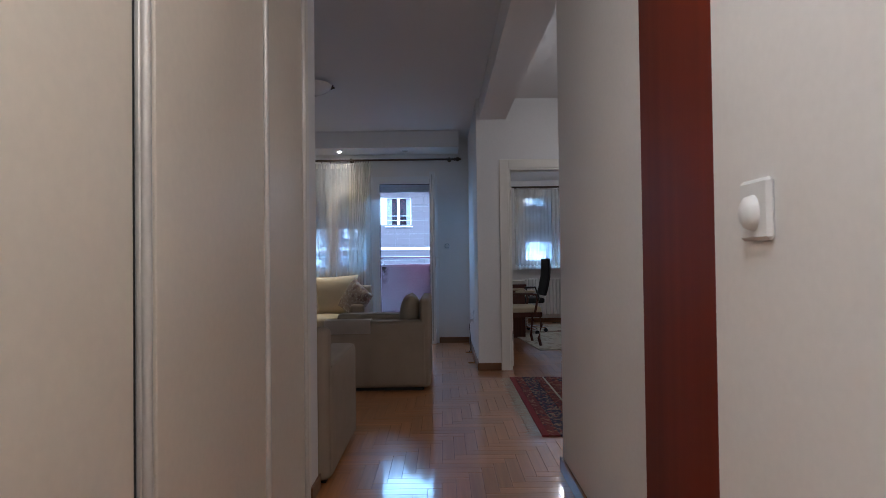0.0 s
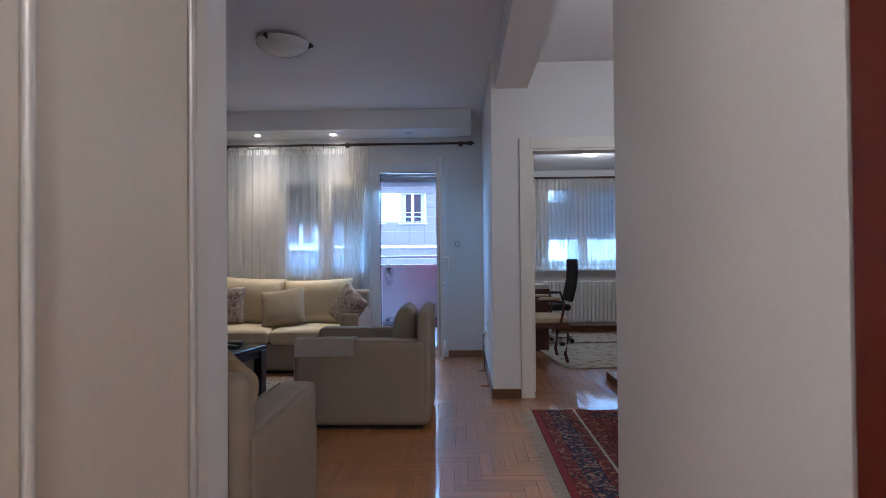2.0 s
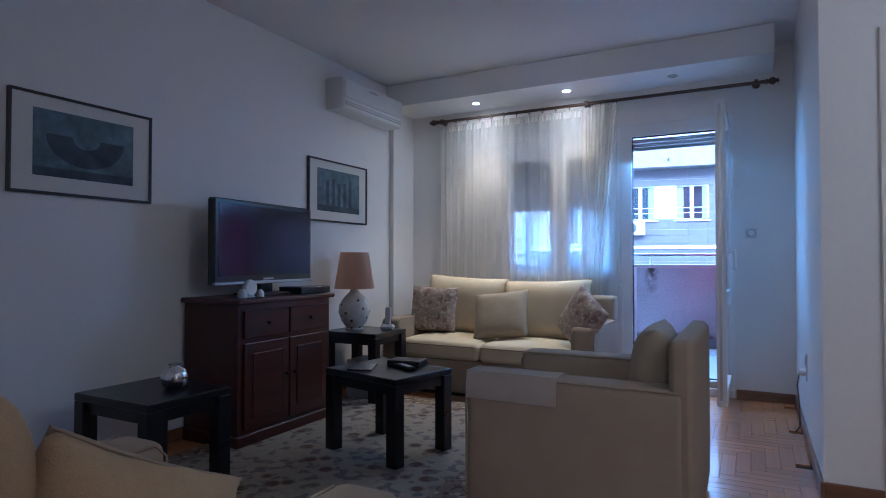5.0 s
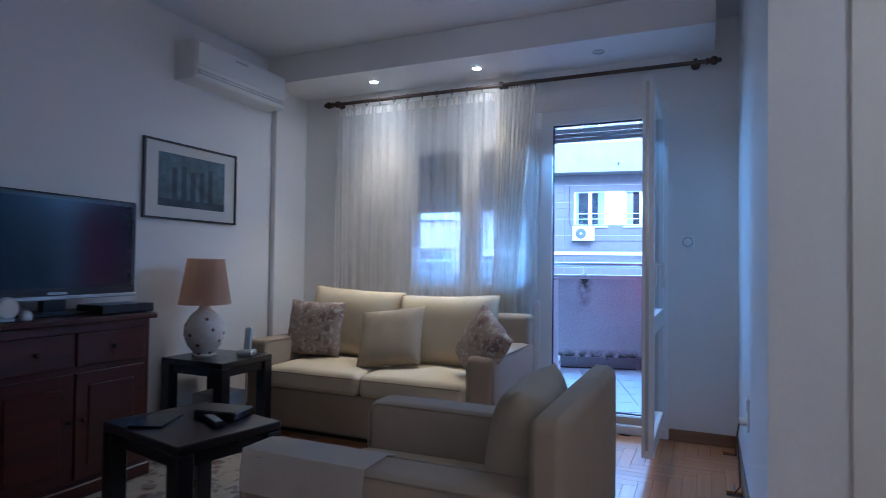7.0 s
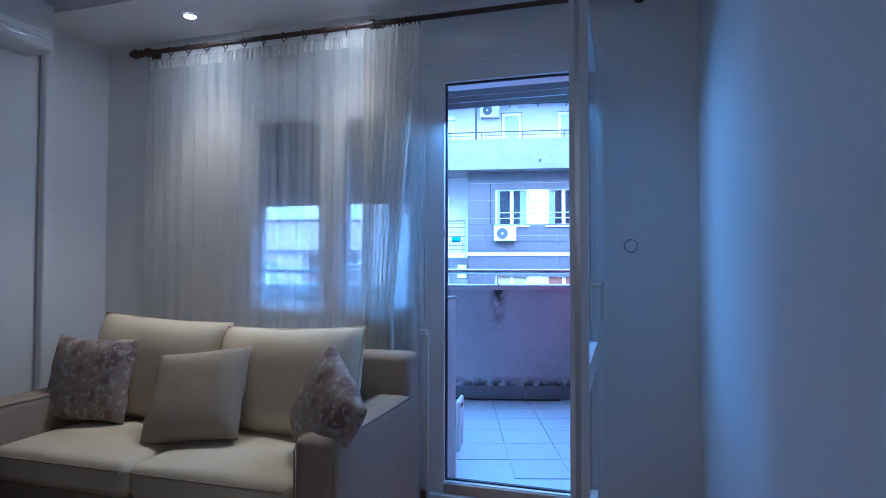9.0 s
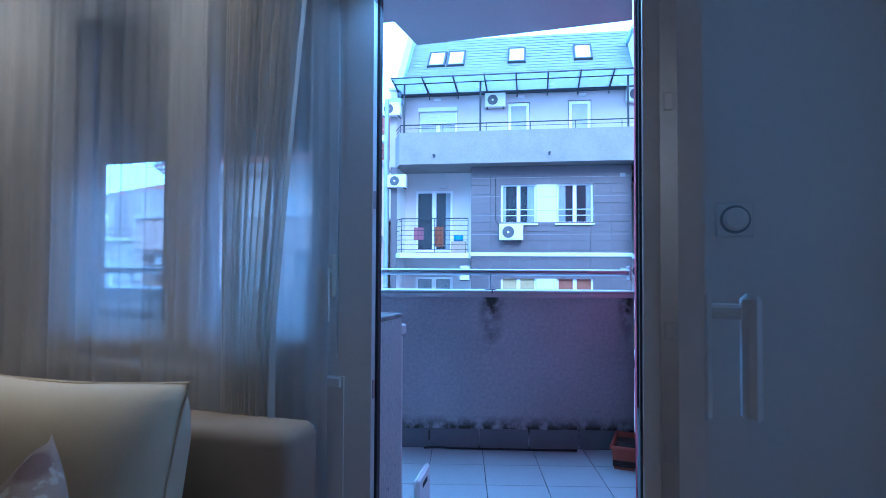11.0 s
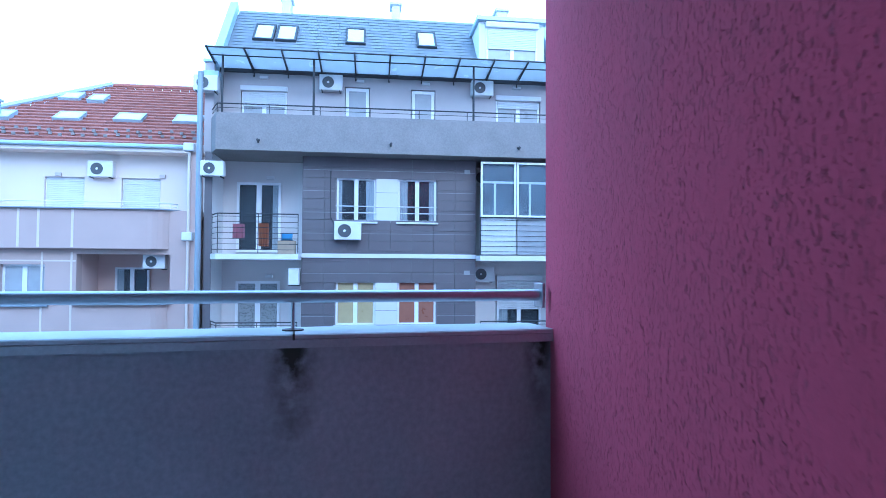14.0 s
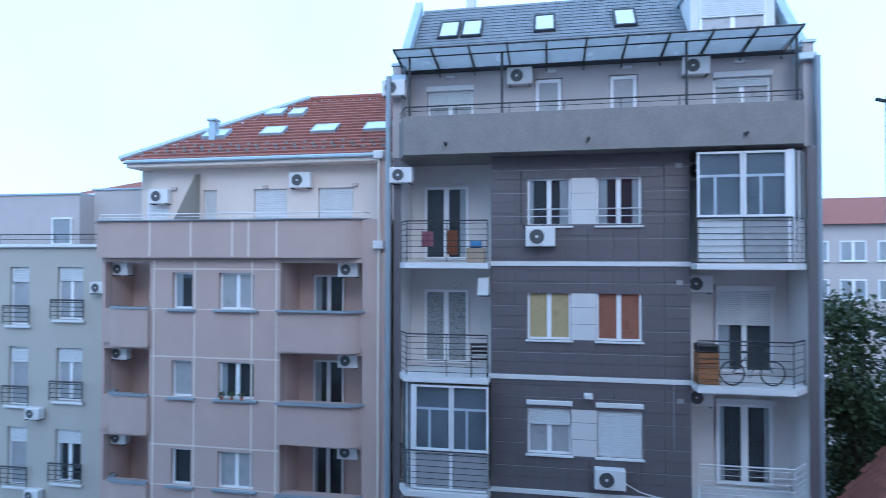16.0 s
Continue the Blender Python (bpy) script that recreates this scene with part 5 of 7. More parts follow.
pp = mesh_object("paper_stack", box(-0.12, 0.12, -0.16, 0.16, 0, 0.05, 0.002), PAPER)
pp.matrix_world = pose(1.26, 6.9, 0.75, 0, 0, 8)
tagged(pp, "stack of white paper on the desk", "paper stack")
rad = thing("radiator", "white ribbed radiator under the study window", "radiator", pose(2.35, 8.50, 0.14))
for k in range(26):
    part("fin", box(-0.78 + k * 0.06, -0.73 + k * 0.06, -0.05, 0.04, 0.0, 0.62, 0.010), ENAMEL, rad)
part("bracket", box(-0.78, 0.78, 0.03, 0.078, 0.25, 0.30), ENAMEL, rad)
part("foot", merge(box(-0.72, -0.69, -0.04, 0.03, -0.14, 0.02), box(0.69, 0.72, -0.04, 0.03, -0.14, 0.02)), ENAMEL, rad)
w2 = thing("window_2", "white study window with its shutter half lowered", "window", kind="structure")
part("outer_frame", holed(1.55, 2.85, 0.95, 2.30, 8.62, 8.69, [(1.61, 2.79, 1.01, 2.24)]), PVC, w2)
casement(w2, 1.61, 2.198, 1.01, 2.24, 8.645, 0.065)
casement(w2, 2.202, 2.79, 1.01, 2.24, 8.645, 0.065)
part("window_sill", box(1.50, 2.90, 8.44, 8.62, 0.92, 0.95, 0.006), PVC, w2)
bm = bmesh.new()
for k in range(24):
    z = 1.40 + k * 0.0375
    box(1.57, 2.83, 8.705, 8.716, z, z + 0.035, 0.004, bm=bm)
part("shutter", bm, SLAT, w2, "grey roller shutter lowered over the upper half")
r2 = thing("curtain_rod", "brown wooden curtain rail in the study", "curtain rod", pose(0, 8.42, 2.33))
part("pole", rod((1.42, 0, 0), (3.05, 0, 0), 0.014, 12), RODWOOD, r2)
for x in (1.5, 2.95):
    part("bracket", rod((x, 0, 0), (x, 0.16, 0), 0.010), RODWOOD, r2)
for k in range(18):
    part("ring", lathe([(0.020, -0.004), (0.024, -0.003), (0.024, 0.003), (0.020, 0.004)], 12, (1.47 + k * 0.09, 0, -0.006), axis="x"), RODWOOD, r2)
c2 = thing("curtain", "white net curtain with a lace hem over the study window", "curtain", pose(0, 8.425, 0))
part("net_panel", drape(1.46, 3.0, 0.98, 2.30, 24, 0.013, 14.0, 240, 10), LACE, c2, smooth=180)
part("lace_hem", drape(1.46, 3.0, 0.935, 1.0, 24, 0.014, 14.0, 240, 2), NETDENSE, c2, smooth=180)
for n_, (x, y, w, d, rz) in enumerate(((1.85, 6.35, 0.55, 0.80, 6), (2.05, 7.75, 0.50, 0.42, 3))):
    o = mesh_object("floor_rug", box(-w, w, -d, d, 0, 0.012, 0.004), RUGGREY)
    o.matrix_world = pose(x, y, 0, 0, 0, rz)
    tagged(o, "cream shaggy rug with brown patches on the study floor", "rug", "study rugs")
o = thing("handbag", "orange red leather bag hanging by the study wall", "bag", pose(2.95, 8.40, 0.55))
part("body", soft_box(-0.10, 0.10, -0.05, 0.05, 0, 0.20, 0.02), RED, o)
part("strap", tube([(-0.08, 0, 0.19), (-0.05, 0, 0.33), (0.05, 0, 0.33), (0.08, 0, 0.19)], 0.008, 6), RED, o)


# ---- balcony ----
BZ = 0.06
PA = math.atan2(0.25, 0.87)                     # the parapet runs askew to the facade
PX, PY = 0.07, 8.66                             # where its inner face meets the side wall


def along(d, inward=0.0):
    """Plan point d metres from the side wall along the parapet, inward metres into the balcony."""
    return (PX - d * math.cos(PA) + inward * math.sin(PA), PY - d * math.sin(PA) - inward * math.cos(PA))


PM = pose(PX, PY, 0, 0, 0, math.degrees(PA))    # local x runs along the parapet, -x away from the side wall
bm = box(-4.2, 0.09, EXT, 9.0, -0.25, BZ - 0.012)
structure("balcony_floor", bm, GROUT, "balcony slab with grey tiles", "floor")
pw = thing("parapet", "stained grey rendered balcony parapet with a metal coping", "parapet", PM, kind="structure")
part("wall", box(-4.3, 0.0, 0.0, 0.16, -0.25, 1.02), PARAPET, pw)
part("coping", merge(box(-4.3, 0.0, -0.035, 0.20, 1.02, 1.038, 0.004), box(-4.3, 0.0, -0.035, -0.028, 0.995, 1.02)), CAPMETAL, pw)
part("coping_joint", box(-0.885, -0.878, -0.036, 0.201, 1.019, 1.0395), MOSS, pw)
k = 0
x = -0.03
while x > -4.2:
    part("skirting_tile", box(x - 0.305, x - 0.005, -0.012, -0.0005, BZ, BZ + 0.115, 0.002), SKIRTTILE, pw)
    x -= 0.31
rl = thing("handrail", "round steel handrail on posts above the parapet", "handrail", PM)
part("rail", rod((-4.3, 0.085, 1.150), (-0.004, 0.085, 1.150), 0.021, 20), RAILMETAL, rl, smooth=40)
part("wall_flange", box(-0.012, 0.0, 0.045, 0.125, 1.105, 1.195, 0.003), RAILMETAL, rl)
for x in (-0.885, -1.80, -2.72, -3.62):
    part("post", rod((x, 0.085, 1.038), (x, 0.085, 1.13), 0.007, 10), RAILMETAL, rl)
    part("flange", lathe([(0.036, 0), (0.036, 0.004), (0.010, 0.007), (0.001, 0.008)], 18, (x, 0.085, 1.038)), BRONZE, rl)

structure("wall_pink", merge(box(0.075, 0.60, EXT + 0.0185, 8.82, -12, 9.0), box(0.60, 4.6, 8.745, 8.82, -12, 0.94)), PINK, "raspberry pink scraped render side wall", "wall")
structure("wall_pink_upper", merge(merge(box(0.60, 4.6, 8.745, 8.82, 2.32, 9.0), box(0.60, 1.54, 8.745, 8.82, 0.94, 2.32)), box(2.86, 4.6, 8.745, 8.82, 0.94, 2.32)), PINK, "raspberry pink scraped render", "wall")
structure("reveal_right", box(0.088, 0.164, BACK + 0.070, EXT + 0.018, BZ, 2.24), PLASTER, "white scraped render reveal of the balcony door", "wall")
bm = holed(-4.2, 0.069, BZ, 2.66, EXT, EXT + 0.02, [(-1.81, -0.618, 1.028, 2.24), (-0.618, 0.069, BZ, 2.24)])
box(-0.697, -0.618, BACK + 0.070, EXT, BZ, 1.028, bm=bm)
structure("facade_render", bm, PLASTER, "white scraped render on the balcony wall", "wall")
structure("outer_sill", box(-1.805, -0.615, BACK + 0.077, EXT + 0.03, 1.0285, 1.042, 0.003), GREYWOOD, "weathered grey sill outside the window", "sill")
structure("balcony_ceiling", merge(box(-4.2, 0.069, EXT, 7.4, 2.66, 2.95), merge(box(-4.2, -1.3, 7.4, 8.05, 2.66, 2.95), box(-1.3, 0.069, 7.4, 8.45, 2.66, 2.95))), WHITEBAND, "white underside of the balcony above", "ceiling")
structure("balcony_end_wall", box(-4.35, -4.2, EXT, 8.2, -12, 2.95), PLASTER, "white render end wall of the balcony", "wall")
bm = box(-16, -4.36, 2.8, EXT, -12, 9)
box(-4.36, 0.07, 2.8, EXT, 2.97, 9, bm=bm)
box(-4.36, 0.07, 2.8, EXT, -12, -0.27, bm=bm)
box(4.62, 14, 2.8, 8.8, -12, 9, bm=bm)
structure("own_building", bm, LOGGIA, "rendered body of the building the flat is in", "building")

# white chest against the wall, seen past the door jamb
wc = thing("storage_chest", "white plastic storage chest against the balcony wall", "storage chest", pose(-1.14, 6.76, BZ))
part("body", box(-0.36, 0.36, -0.18, 0.165, 0, 0.86, 0.006), WHITEPL, wc)
part("lid", box(-0.37, 0.37, -0.19, 0.175, 0.865, 0.905, 0.006), WHITEPL, wc)
# folding stool
st = thing("folding_stool", "white plastic folding stool leaning by the chest", "stool", pose(-0.745, 7.05, BZ, 0, 0, 98) @ Matrix.Diagonal((1, 1, 0.76, 1)))
part("panel", box(-0.11, 0.11, -0.012, 0.012, 0.16, 0.40, 0.010), WHITEPL, st)
for sx in (-1, 1):
    part("leg", box(sx * 0.075 - 0.030, sx * 0.075 + 0.030, -0.012, 0.012, 0.0, 0.18, 0.008), WHITEPL, st)
part("grip", box(-0.045, 0.045, -0.014, 0.014, 0.33, 0.36, 0.004), DARKGAP, st)
# flower box
fx, fy = along(0.11, 0.22)
pot = thing("flower_box", "terracotta plastic flower box with dry soil", "planter", pose(fx, fy - 0.02, BZ, 0, 0, 86) @ Matrix.Diagonal((0.8, 0.8, 0.8, 1)))
bm = box(-0.20, 0.20, -0.085, 0.085, 0, 0.16)
for v in bm.verts:
    if v.co.z < 0.01:
        v.co.x *= 0.9
        v.co.y *= 0.78
bmesh.ops.delete(bm, geom=[f for f in bm.faces if f.calc_center_median().z > 0.15], context="FACES_ONLY")
bmesh.ops.solidify(bm, geom=bm.faces[:], thickness=0.006)
part("box", bm, TERRA, pot)
part("rim", merge(merge(box(-0.21, 0.21, -0.096, -0.080, 0.142, 0.165, 0.004), box(-0.21, 0.21, 0.080, 0.096, 0.142, 0.165, 0.004)), merge(box(-0.21, -0.194, -0.080, 0.080, 0.142, 0.165, 0.004), box(0.194, 0.21, -0.080, 0.080, 0.142, 0.165, 0.004))), TERRA, pot)
bm = box(-0.188, 0.188, -0.076, 0.076, 0.02, 0.125)
bmesh.ops.subdivide_edges(bm, edges=bm.edges[:], cuts=7, use_grid_fill=True)
for v in bm.verts:
    if v.co.z > 0.12:
        v.co.z += 0.012 * noise.noise(v.co * 40)
part("soil", bm, SOIL, pot)
# hose end lying by the skirting
hx, hy = along(1.30, 0.06)
o = mesh_object("cable", tube([(hx, hy, BZ + 0.012), (hx + 0.08, hy + 0.012, BZ + 0.02), (hx + 0.2, hy + 0.06, BZ + 0.010), (hx + 0.5, hy + 0.14, BZ + 0.010), (hx + 0.9, hy + 0.25, BZ + 0.010)], 0.007, 8), BLACKPL, 50)
tagged(o, "black cable lying along the parapet's foot", "cable")

# floor tiles, square to the parapet
tiles = thing("tile_floor", "grey stone-look tiles on the balcony floor", "floor tiles", PM, kind="structure")
part("tile_strip", box(-4.1, 0.065, EXT + 0.021, 7.25, BZ - 0.011, BZ - 0.0045), FLOORTILE, thing("tile_border", "grey cut tiles along the balcony wall", "floor tiles", kind="structure"))
tme = None
for i in range(14):
    for j in range(9):
        x, y = -0.012 - i * 0.31, -0.014 - j * 0.31
        px, py = PX + x * math.cos(PA) - y * math.sin(PA), PY + x * math.sin(PA) + y * math.cos(PA)
        if not (-3.9 < px - 0.2 and px < 0.06 + 0.36 and py - 0.42 > EXT + 0.02 and py < 9.0):
            continue
        if tme is None:
            tb_ = part("tile", box(-0.3060, 0.0, -0.3060, 0.0, -0.010, 0.0, 0.0015), FLOORTILE, tiles)
            tme = tb_.data
            o = tb_
        else:
            o = bpy.data.objects.new("tile", tme)
            scene.collection.objects.link(o)
            o.parent = tiles
        o.location = (x, y, BZ)


# ---- the street side ----
structure("ground", box(-400, 400, 9.2, 900, -12.5, -12.0), ASPHALT, "dark asphalt yard far below", "ground")
structure("ground_near", box(-400, 400, -400, 9.2, -12.5, -12.0), ASPHALT, "dark asphalt ground under the building", "ground")


window_rnd = random.Random(21)


def fwindow(parent, u0, u1, z0, z1, y, sashes=2, glass_mat=None, shutter=0.0, box_h=0.0, sill=True, name="window", frame=None, fw=0.055):
    """A framed window set into a facade: frame, panes, and what is drawn before or behind them."""
    frame = frame or PVC
    glass_mat = glass_mat or FARGLASS
    n = sashes
    sw_ = (u1 - u0) / n
    holes = [(u0 + k * sw_ + fw, u0 + (k + 1) * sw_ - fw, z0 + fw, z1 - fw) for k in range(n)]
    w = part(name, holed(u0, u1, z0, z1, y - 0.03, y + 0.03, holes), frame, parent)
    for k, (a, b_, c, d) in enumerate(holes):
        clear = glass_mat is FARGLASS or glass_mat is FARBAY
        p = part("pane", box(a - 0.01, b_ + 0.01, y - 0.006, y + 0.006, c - 0.01, d + 0.01), FARGLASS if clear else glass_mat, w)
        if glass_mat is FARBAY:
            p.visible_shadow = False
            # flat grey sheet added behind the pane stands in for the bay's inside
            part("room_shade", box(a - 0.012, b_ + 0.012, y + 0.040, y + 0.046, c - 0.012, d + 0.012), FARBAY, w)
            xm = a + (b_ - a) * (0.62 if k % 2 else 0.40)
            inner = box(xm - 0.03, xm + 0.03, y + 0.024, y + 0.038, c, c + (d - c) * 0.62)
            box(a, b_, y + 0.022, y + 0.036, c + (d - c) * 0.62, c + (d - c) * 0.62 + 0.06, bm=inner)
            part("inner_frame", inner, PVC, w)
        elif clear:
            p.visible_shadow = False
            # dark sheet close behind the pane puts the unlit room's shade into colour
            part("room_shade", box(a - 0.012, b_ + 0.012, y + 0.034, y + 0.040, c - 0.012, d + 0.012), ROOMSHADE, w)
            wide = (b_ - a) * window_rnd.choice((0.0, 0.22, 0.35, 0.5))
            if wide:
                x0, x1 = (a - 0.008, a + wide) if k % 2 == 0 else (b_ - wide, b_ + 0.008)
                cloth = drape(x0, x1, c - 0.008, d + 0.008, 4, 0.006, u0 + z0, 24, 4)
                bmesh.ops.translate(cloth, vec=(0, y + 0.020, 0), verts=cloth.verts)
                part("curtain", cloth, FARCURTAIN, w)
    if sill:
        part("sill", box(u0 - 0.05, u1 + 0.05, y - 0.16, y + 0.02, z0 - 0.05, z0 - 0.002, 0.006), WHITEBAND, w)
    if shutter:
        bm = bmesh.new()
        z = z1 - 0.02
        while z > z1 - shutter * (z1 - z0):
            box(u0 + 0.03, u1 - 0.03, y - 0.055, y - 0.036, z - 0.048, z, 0.006, bm=bm)
            z -= 0.052
        part("shutter", bm, SHUTTER, w)
    if box_h:
        part("shutter_box", box(u0 - 0.03, u1 + 0.03, y - 0.14, y + 0.02, z1, z1 + box_h, 0.012), WHITEBAND, w)
    return w


def ac_unit(parent, u, y, z, s=1.0, side=False):
    """An outdoor unit on brackets: case, fan ring, grille and hub."""
    w = part("outdoor_unit", box(u - 0.34 * s, u + 0.34 * s, y - 0.24, y, z, z + 0.46 * s, 0.015), ACBODY, parent)
    cx = u - 0.08 * s
    part("fan_grille", lathe([(0.17 * s, 0.0), (0.17 * s, -0.008), (0.001, -0.009)], 24, (cx, y - 0.241, z + 0.23 * s), axis="y"), ACGRILL, w, smooth=40)
    part("fan_ring", lathe([(0.172 * s, 0.0), (0.19 * s, 0.0), (0.186 * s, -0.012), (0.172 * s, -0.012)], 24, (cx, y - 0.242, z + 0.23 * s), axis="y", caps=False), ACBODY, w, smooth=40)
    part("fan_hub", lathe([(0.035 * s, 0.0), (0.035 * s, -0.004), (0.001, -0.005)], 14, (cx, y - 0.250, z + 0.23 * s), axis="y"), ACBODY, w)
    for sx in (-0.26, 0.26):
        part("bracket", box(u + sx * s - 0.012, u + sx * s + 0.012, y - 0.26, y + 0.1, z - 0.03, z, 0.002), IRON, w)
    return w


FA = pose(-4.648, 22.249, 0, 0, 0, 9.15)
H = 2.81
tower = thing("apartment_building", "grey tiled apartment building with balconies and a slate mansard", "apartment building", FA)
U1 = 4.75
LB, RB = -2.33, 7.28            # outer ends of the recessed bays
rows = []
for k in range(5):
    z = 1.55 - H * k
    rows.append(z)
WZ = 0.93                       # window sill above a band
WX = (0.91, 2.58)
holes = []
for z in rows:
    for a in WX:
        holes.append((a, a + 1.06, z + WZ, z + WZ + 1.20))
bm = holed(0.0, U1, -12.0, 4.24, 0.03, 0.32, holes)
part("wall", bm, JOINT, tower)
for z in rows:
    part("band", box(-0.02, U1 + 0.02, -0.035, 0.10, z - 0.06, z + 0.055, 0.004), WHITEBAND, tower)
    part("panel", box(1.975, 2.575, 0.004, 0.034, z + WZ - 0.01, z + WZ + 1.21, 0.003), WHITETILE, tower)
    part("panel_joint", box(1.975, 2.575, 0.001, 0.006, z + WZ + 0.39, z + WZ + 0.40), JOINT, tower)
    part("panel_joint", box(1.975, 2.575, 0.001, 0.006, z + WZ + 0.80, z + WZ + 0.81), JOINT, tower)
    for dz in (0.60, 1.17, 1.75, 2.32):
        for a, b_ in (((0.0, 0.88), (3.67, U1)) if 0.9 < dz < 2.15 else ((0.0, U1),)):
            part("metal_strip", box(a, b_, -0.004, 0.012, z + dz, z + dz + 0.010), STRIP, tower)
kinds = [FARGLASS, FARGLASS, FARYELLOW, FARRUST, FARBLIND, FARBLIND, FARGLASS, FARGLASS, FARGLASS, FARBLIND]
shut = [0, 0, 0, 0, 0.38, 0.96, 0, 0.5, 0.4, 0]
for k, (a, b_, c, d) in enumerate(holes):
    fwindow(tower, a, b_, c, d, 0.10, 2, kinds[k], shut[k], 0.12 if shut[k] else 0.0)
# window bars with flower pots on the upper row
for a in WX:
    for dz in (0.24, 0.42):
        part("window_bar", rod((a - 0.02, -0.02, rows[0] + WZ + dz), (a + 1.08, -0.02, rows[0] + WZ + dz), 0.014, 6), WHITEIRON, tower)
ac_unit(tower, 1.23, -0.03, rows[0] + 0.42, 1.05)
ac_unit(tower, 2.86, -0.03, rows[2] + 0.24, 1.05)
part("conduit", tube([(0.75, -0.02, 3.86), (0.75, -0.02, 2.60), (0.86, -0.03, 2.40)], 0.014, 6), IRON, tower)
part("floodlight", box(2.27, 2.47, -0.22, -0.02, rows[2] + 2.36, rows[2] + 2.48, 0.01), WHITEBAND, tower)

# recessed bays left and right, storey by storey
for u0, u1 in ((LB, 0.0), (U1, RB)):
    part("bay_wall", box(u0, u1, 1.15, 1.35, -12.0, 4.24), LOGGIA, tower)
for u0, u1, y0 in ((-2.50, LB, -0.1), (RB, 7.45, -0.1), (-0.02, 0.0, 0.32), (U1, U1 + 0.02, 0.32)):
    part("bay_side", box(u0, u1, y0, 1.35 if y0 < 0 else 1.15, -12.0, 4.24), LOGGIA, tower)
part("tiled_pier", box(-2.50, LB + 0.02, -0.13, -0.10, -12.0, 4.24), SLATE_TILE, tower)
part("tiled_pier", box(RB - 0.02, 7.45, -0.13, -0.10, -12.0, 4.24), SLATE_TILE, tower)
FRONT = -0.55
for k, z in enumerate(rows):
    lpts = [(-2.40, 0.0), (-2.10, FRONT), (-0.02, FRONT)]
    rpts = [(U1 + 0.02, FRONT), (6.85, FRONT), (7.30, 0.0)]
    for pts, (a, b_) in ((lpts, (-2.45, 0.0)), (rpts, (U1, 7.35))):
        bm = bmesh.new()
        ring = [(a if pts is lpts else b_, 1.15)] + ([*pts] if pts is lpts else [*reversed(pts)]) + [(b_ if pts is lpts else a, 1.15)]
        lo = [bm.verts.new((x, y, z - 0.12)) for x, y in ring]
        hi = [bm.verts.new((x, y, z + 0.02)) for x, y in ring]
        bm.faces.new(lo)
        bm.faces.new(hi[::-1])
        for i in range(len(ring)):
            j = (i + 1) % len(ring)
            bm.faces.new((lo[i], hi[i], hi[j], lo[j]))
        bmesh.ops.recalc_face_normals(bm, faces=bm.faces)
        part("balcony_slab", bm, WHITEBAND, tower)
    # left bay
    inner = [(-2.33, 0.0), (-2.06, FRONT + 0.05), (-0.04, FRONT + 0.05)]
    if k in (2,):
        for a, b_ in ((-1.86, -0.94), (-0.92, -0.02)):
            fwindow(tower, a, b_, z + 1.02, z + 2.62, FRONT + 0.08, 1, FARBAY, sill=False, fw=0.05)
        w = fwindow(tower, -1.86, -0.02, z + 0.05, z + 1.0, FRONT + 0.10, 2, FARBLIND, sill=False, fw=0.04)
        # side panes carry the same flat grey in place of clear glass
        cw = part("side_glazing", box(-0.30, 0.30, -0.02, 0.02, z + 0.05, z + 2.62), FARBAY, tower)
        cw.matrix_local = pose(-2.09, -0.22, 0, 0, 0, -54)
        for off in (-0.31, 0.0, 0.31):
            cp = part("side_mullion", box(off - 0.025, off + 0.025, -0.035, 0.035, z + 0.05, z + 2.62), PVC, tower)
            cp.matrix_local = pose(-2.09, -0.22, 0, 0, 0, -54)
        railing(tower, inner, z + 0.10, z + 1.0, 6, IRON, inner)
    else:
        fwindow(tower, -1.94, -0.72, z + 0.10, z + 2.09, 1.10, 2, FARGLASS if k != 1 else FARLACE, sill=False, fw=0.07)
        railing(tower, inner, z + 0.06, z + 1.06, 7, IRON, inner + [(-1.05, FRONT + 0.05)])
    if k == 0:
        ac_unit(tower, -2.26, -0.14, z + 2.04, 0.86)
    elif k != 2:
        w = part("outdoor_unit", box(-0.30, -0.03, -0.35, 0.30, z + 2.02, z + 2.46, 0.015), ACBODY, tower)
        part("bracket", box(-0.31, 0.0, -0.2, -0.17, z + 1.99, z + 2.02), IRON, w)
    part("bay_lamp", box(-1.14, -0.92, 1.06, 1.15, z + 2.18, z + 2.28, 0.01), WHITEBAND, tower)
    # right bay
    inner = [(U1 + 0.04, FRONT + 0.05), (6.80, FRONT + 0.05), (7.22, 0.0)]
    if k == 0:
        for a, b_ in ((4.80, 5.78), (5.80, 6.72)):
            fwindow(tower, a, b_, z + 1.08, z + 2.58, FRONT + 0.10, 1, FARBAY, sill=False, fw=0.05)
        bm = box(6.72, 6.80, FRONT + 0.07, FRONT + 0.13, z + 0.05, z + 2.6)
        part("corner_post", bm, PVC, tower)
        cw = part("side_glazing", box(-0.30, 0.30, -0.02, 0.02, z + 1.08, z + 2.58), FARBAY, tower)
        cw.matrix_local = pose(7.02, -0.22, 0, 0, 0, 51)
        for off in (-0.31, 0.0, 0.31):
            cp = part("side_mullion", box(off - 0.025, off + 0.025, -0.035, 0.035, z + 0.05, z + 2.6), PVC, tower)
            cp.matrix_local = pose(7.02, -0.22, 0, 0, 0, 51)
        part("lower_panel", box(4.82, 5.78, FRONT + 0.09, FRONT + 0.12, z + 0.06, z + 1.04), SHUTTER, tower)
        part("lower_panel", box(5.82, 6.72, FRONT + 0.09, FRONT + 0.12, z + 0.06, z + 1.04), FARBLIND, tower)
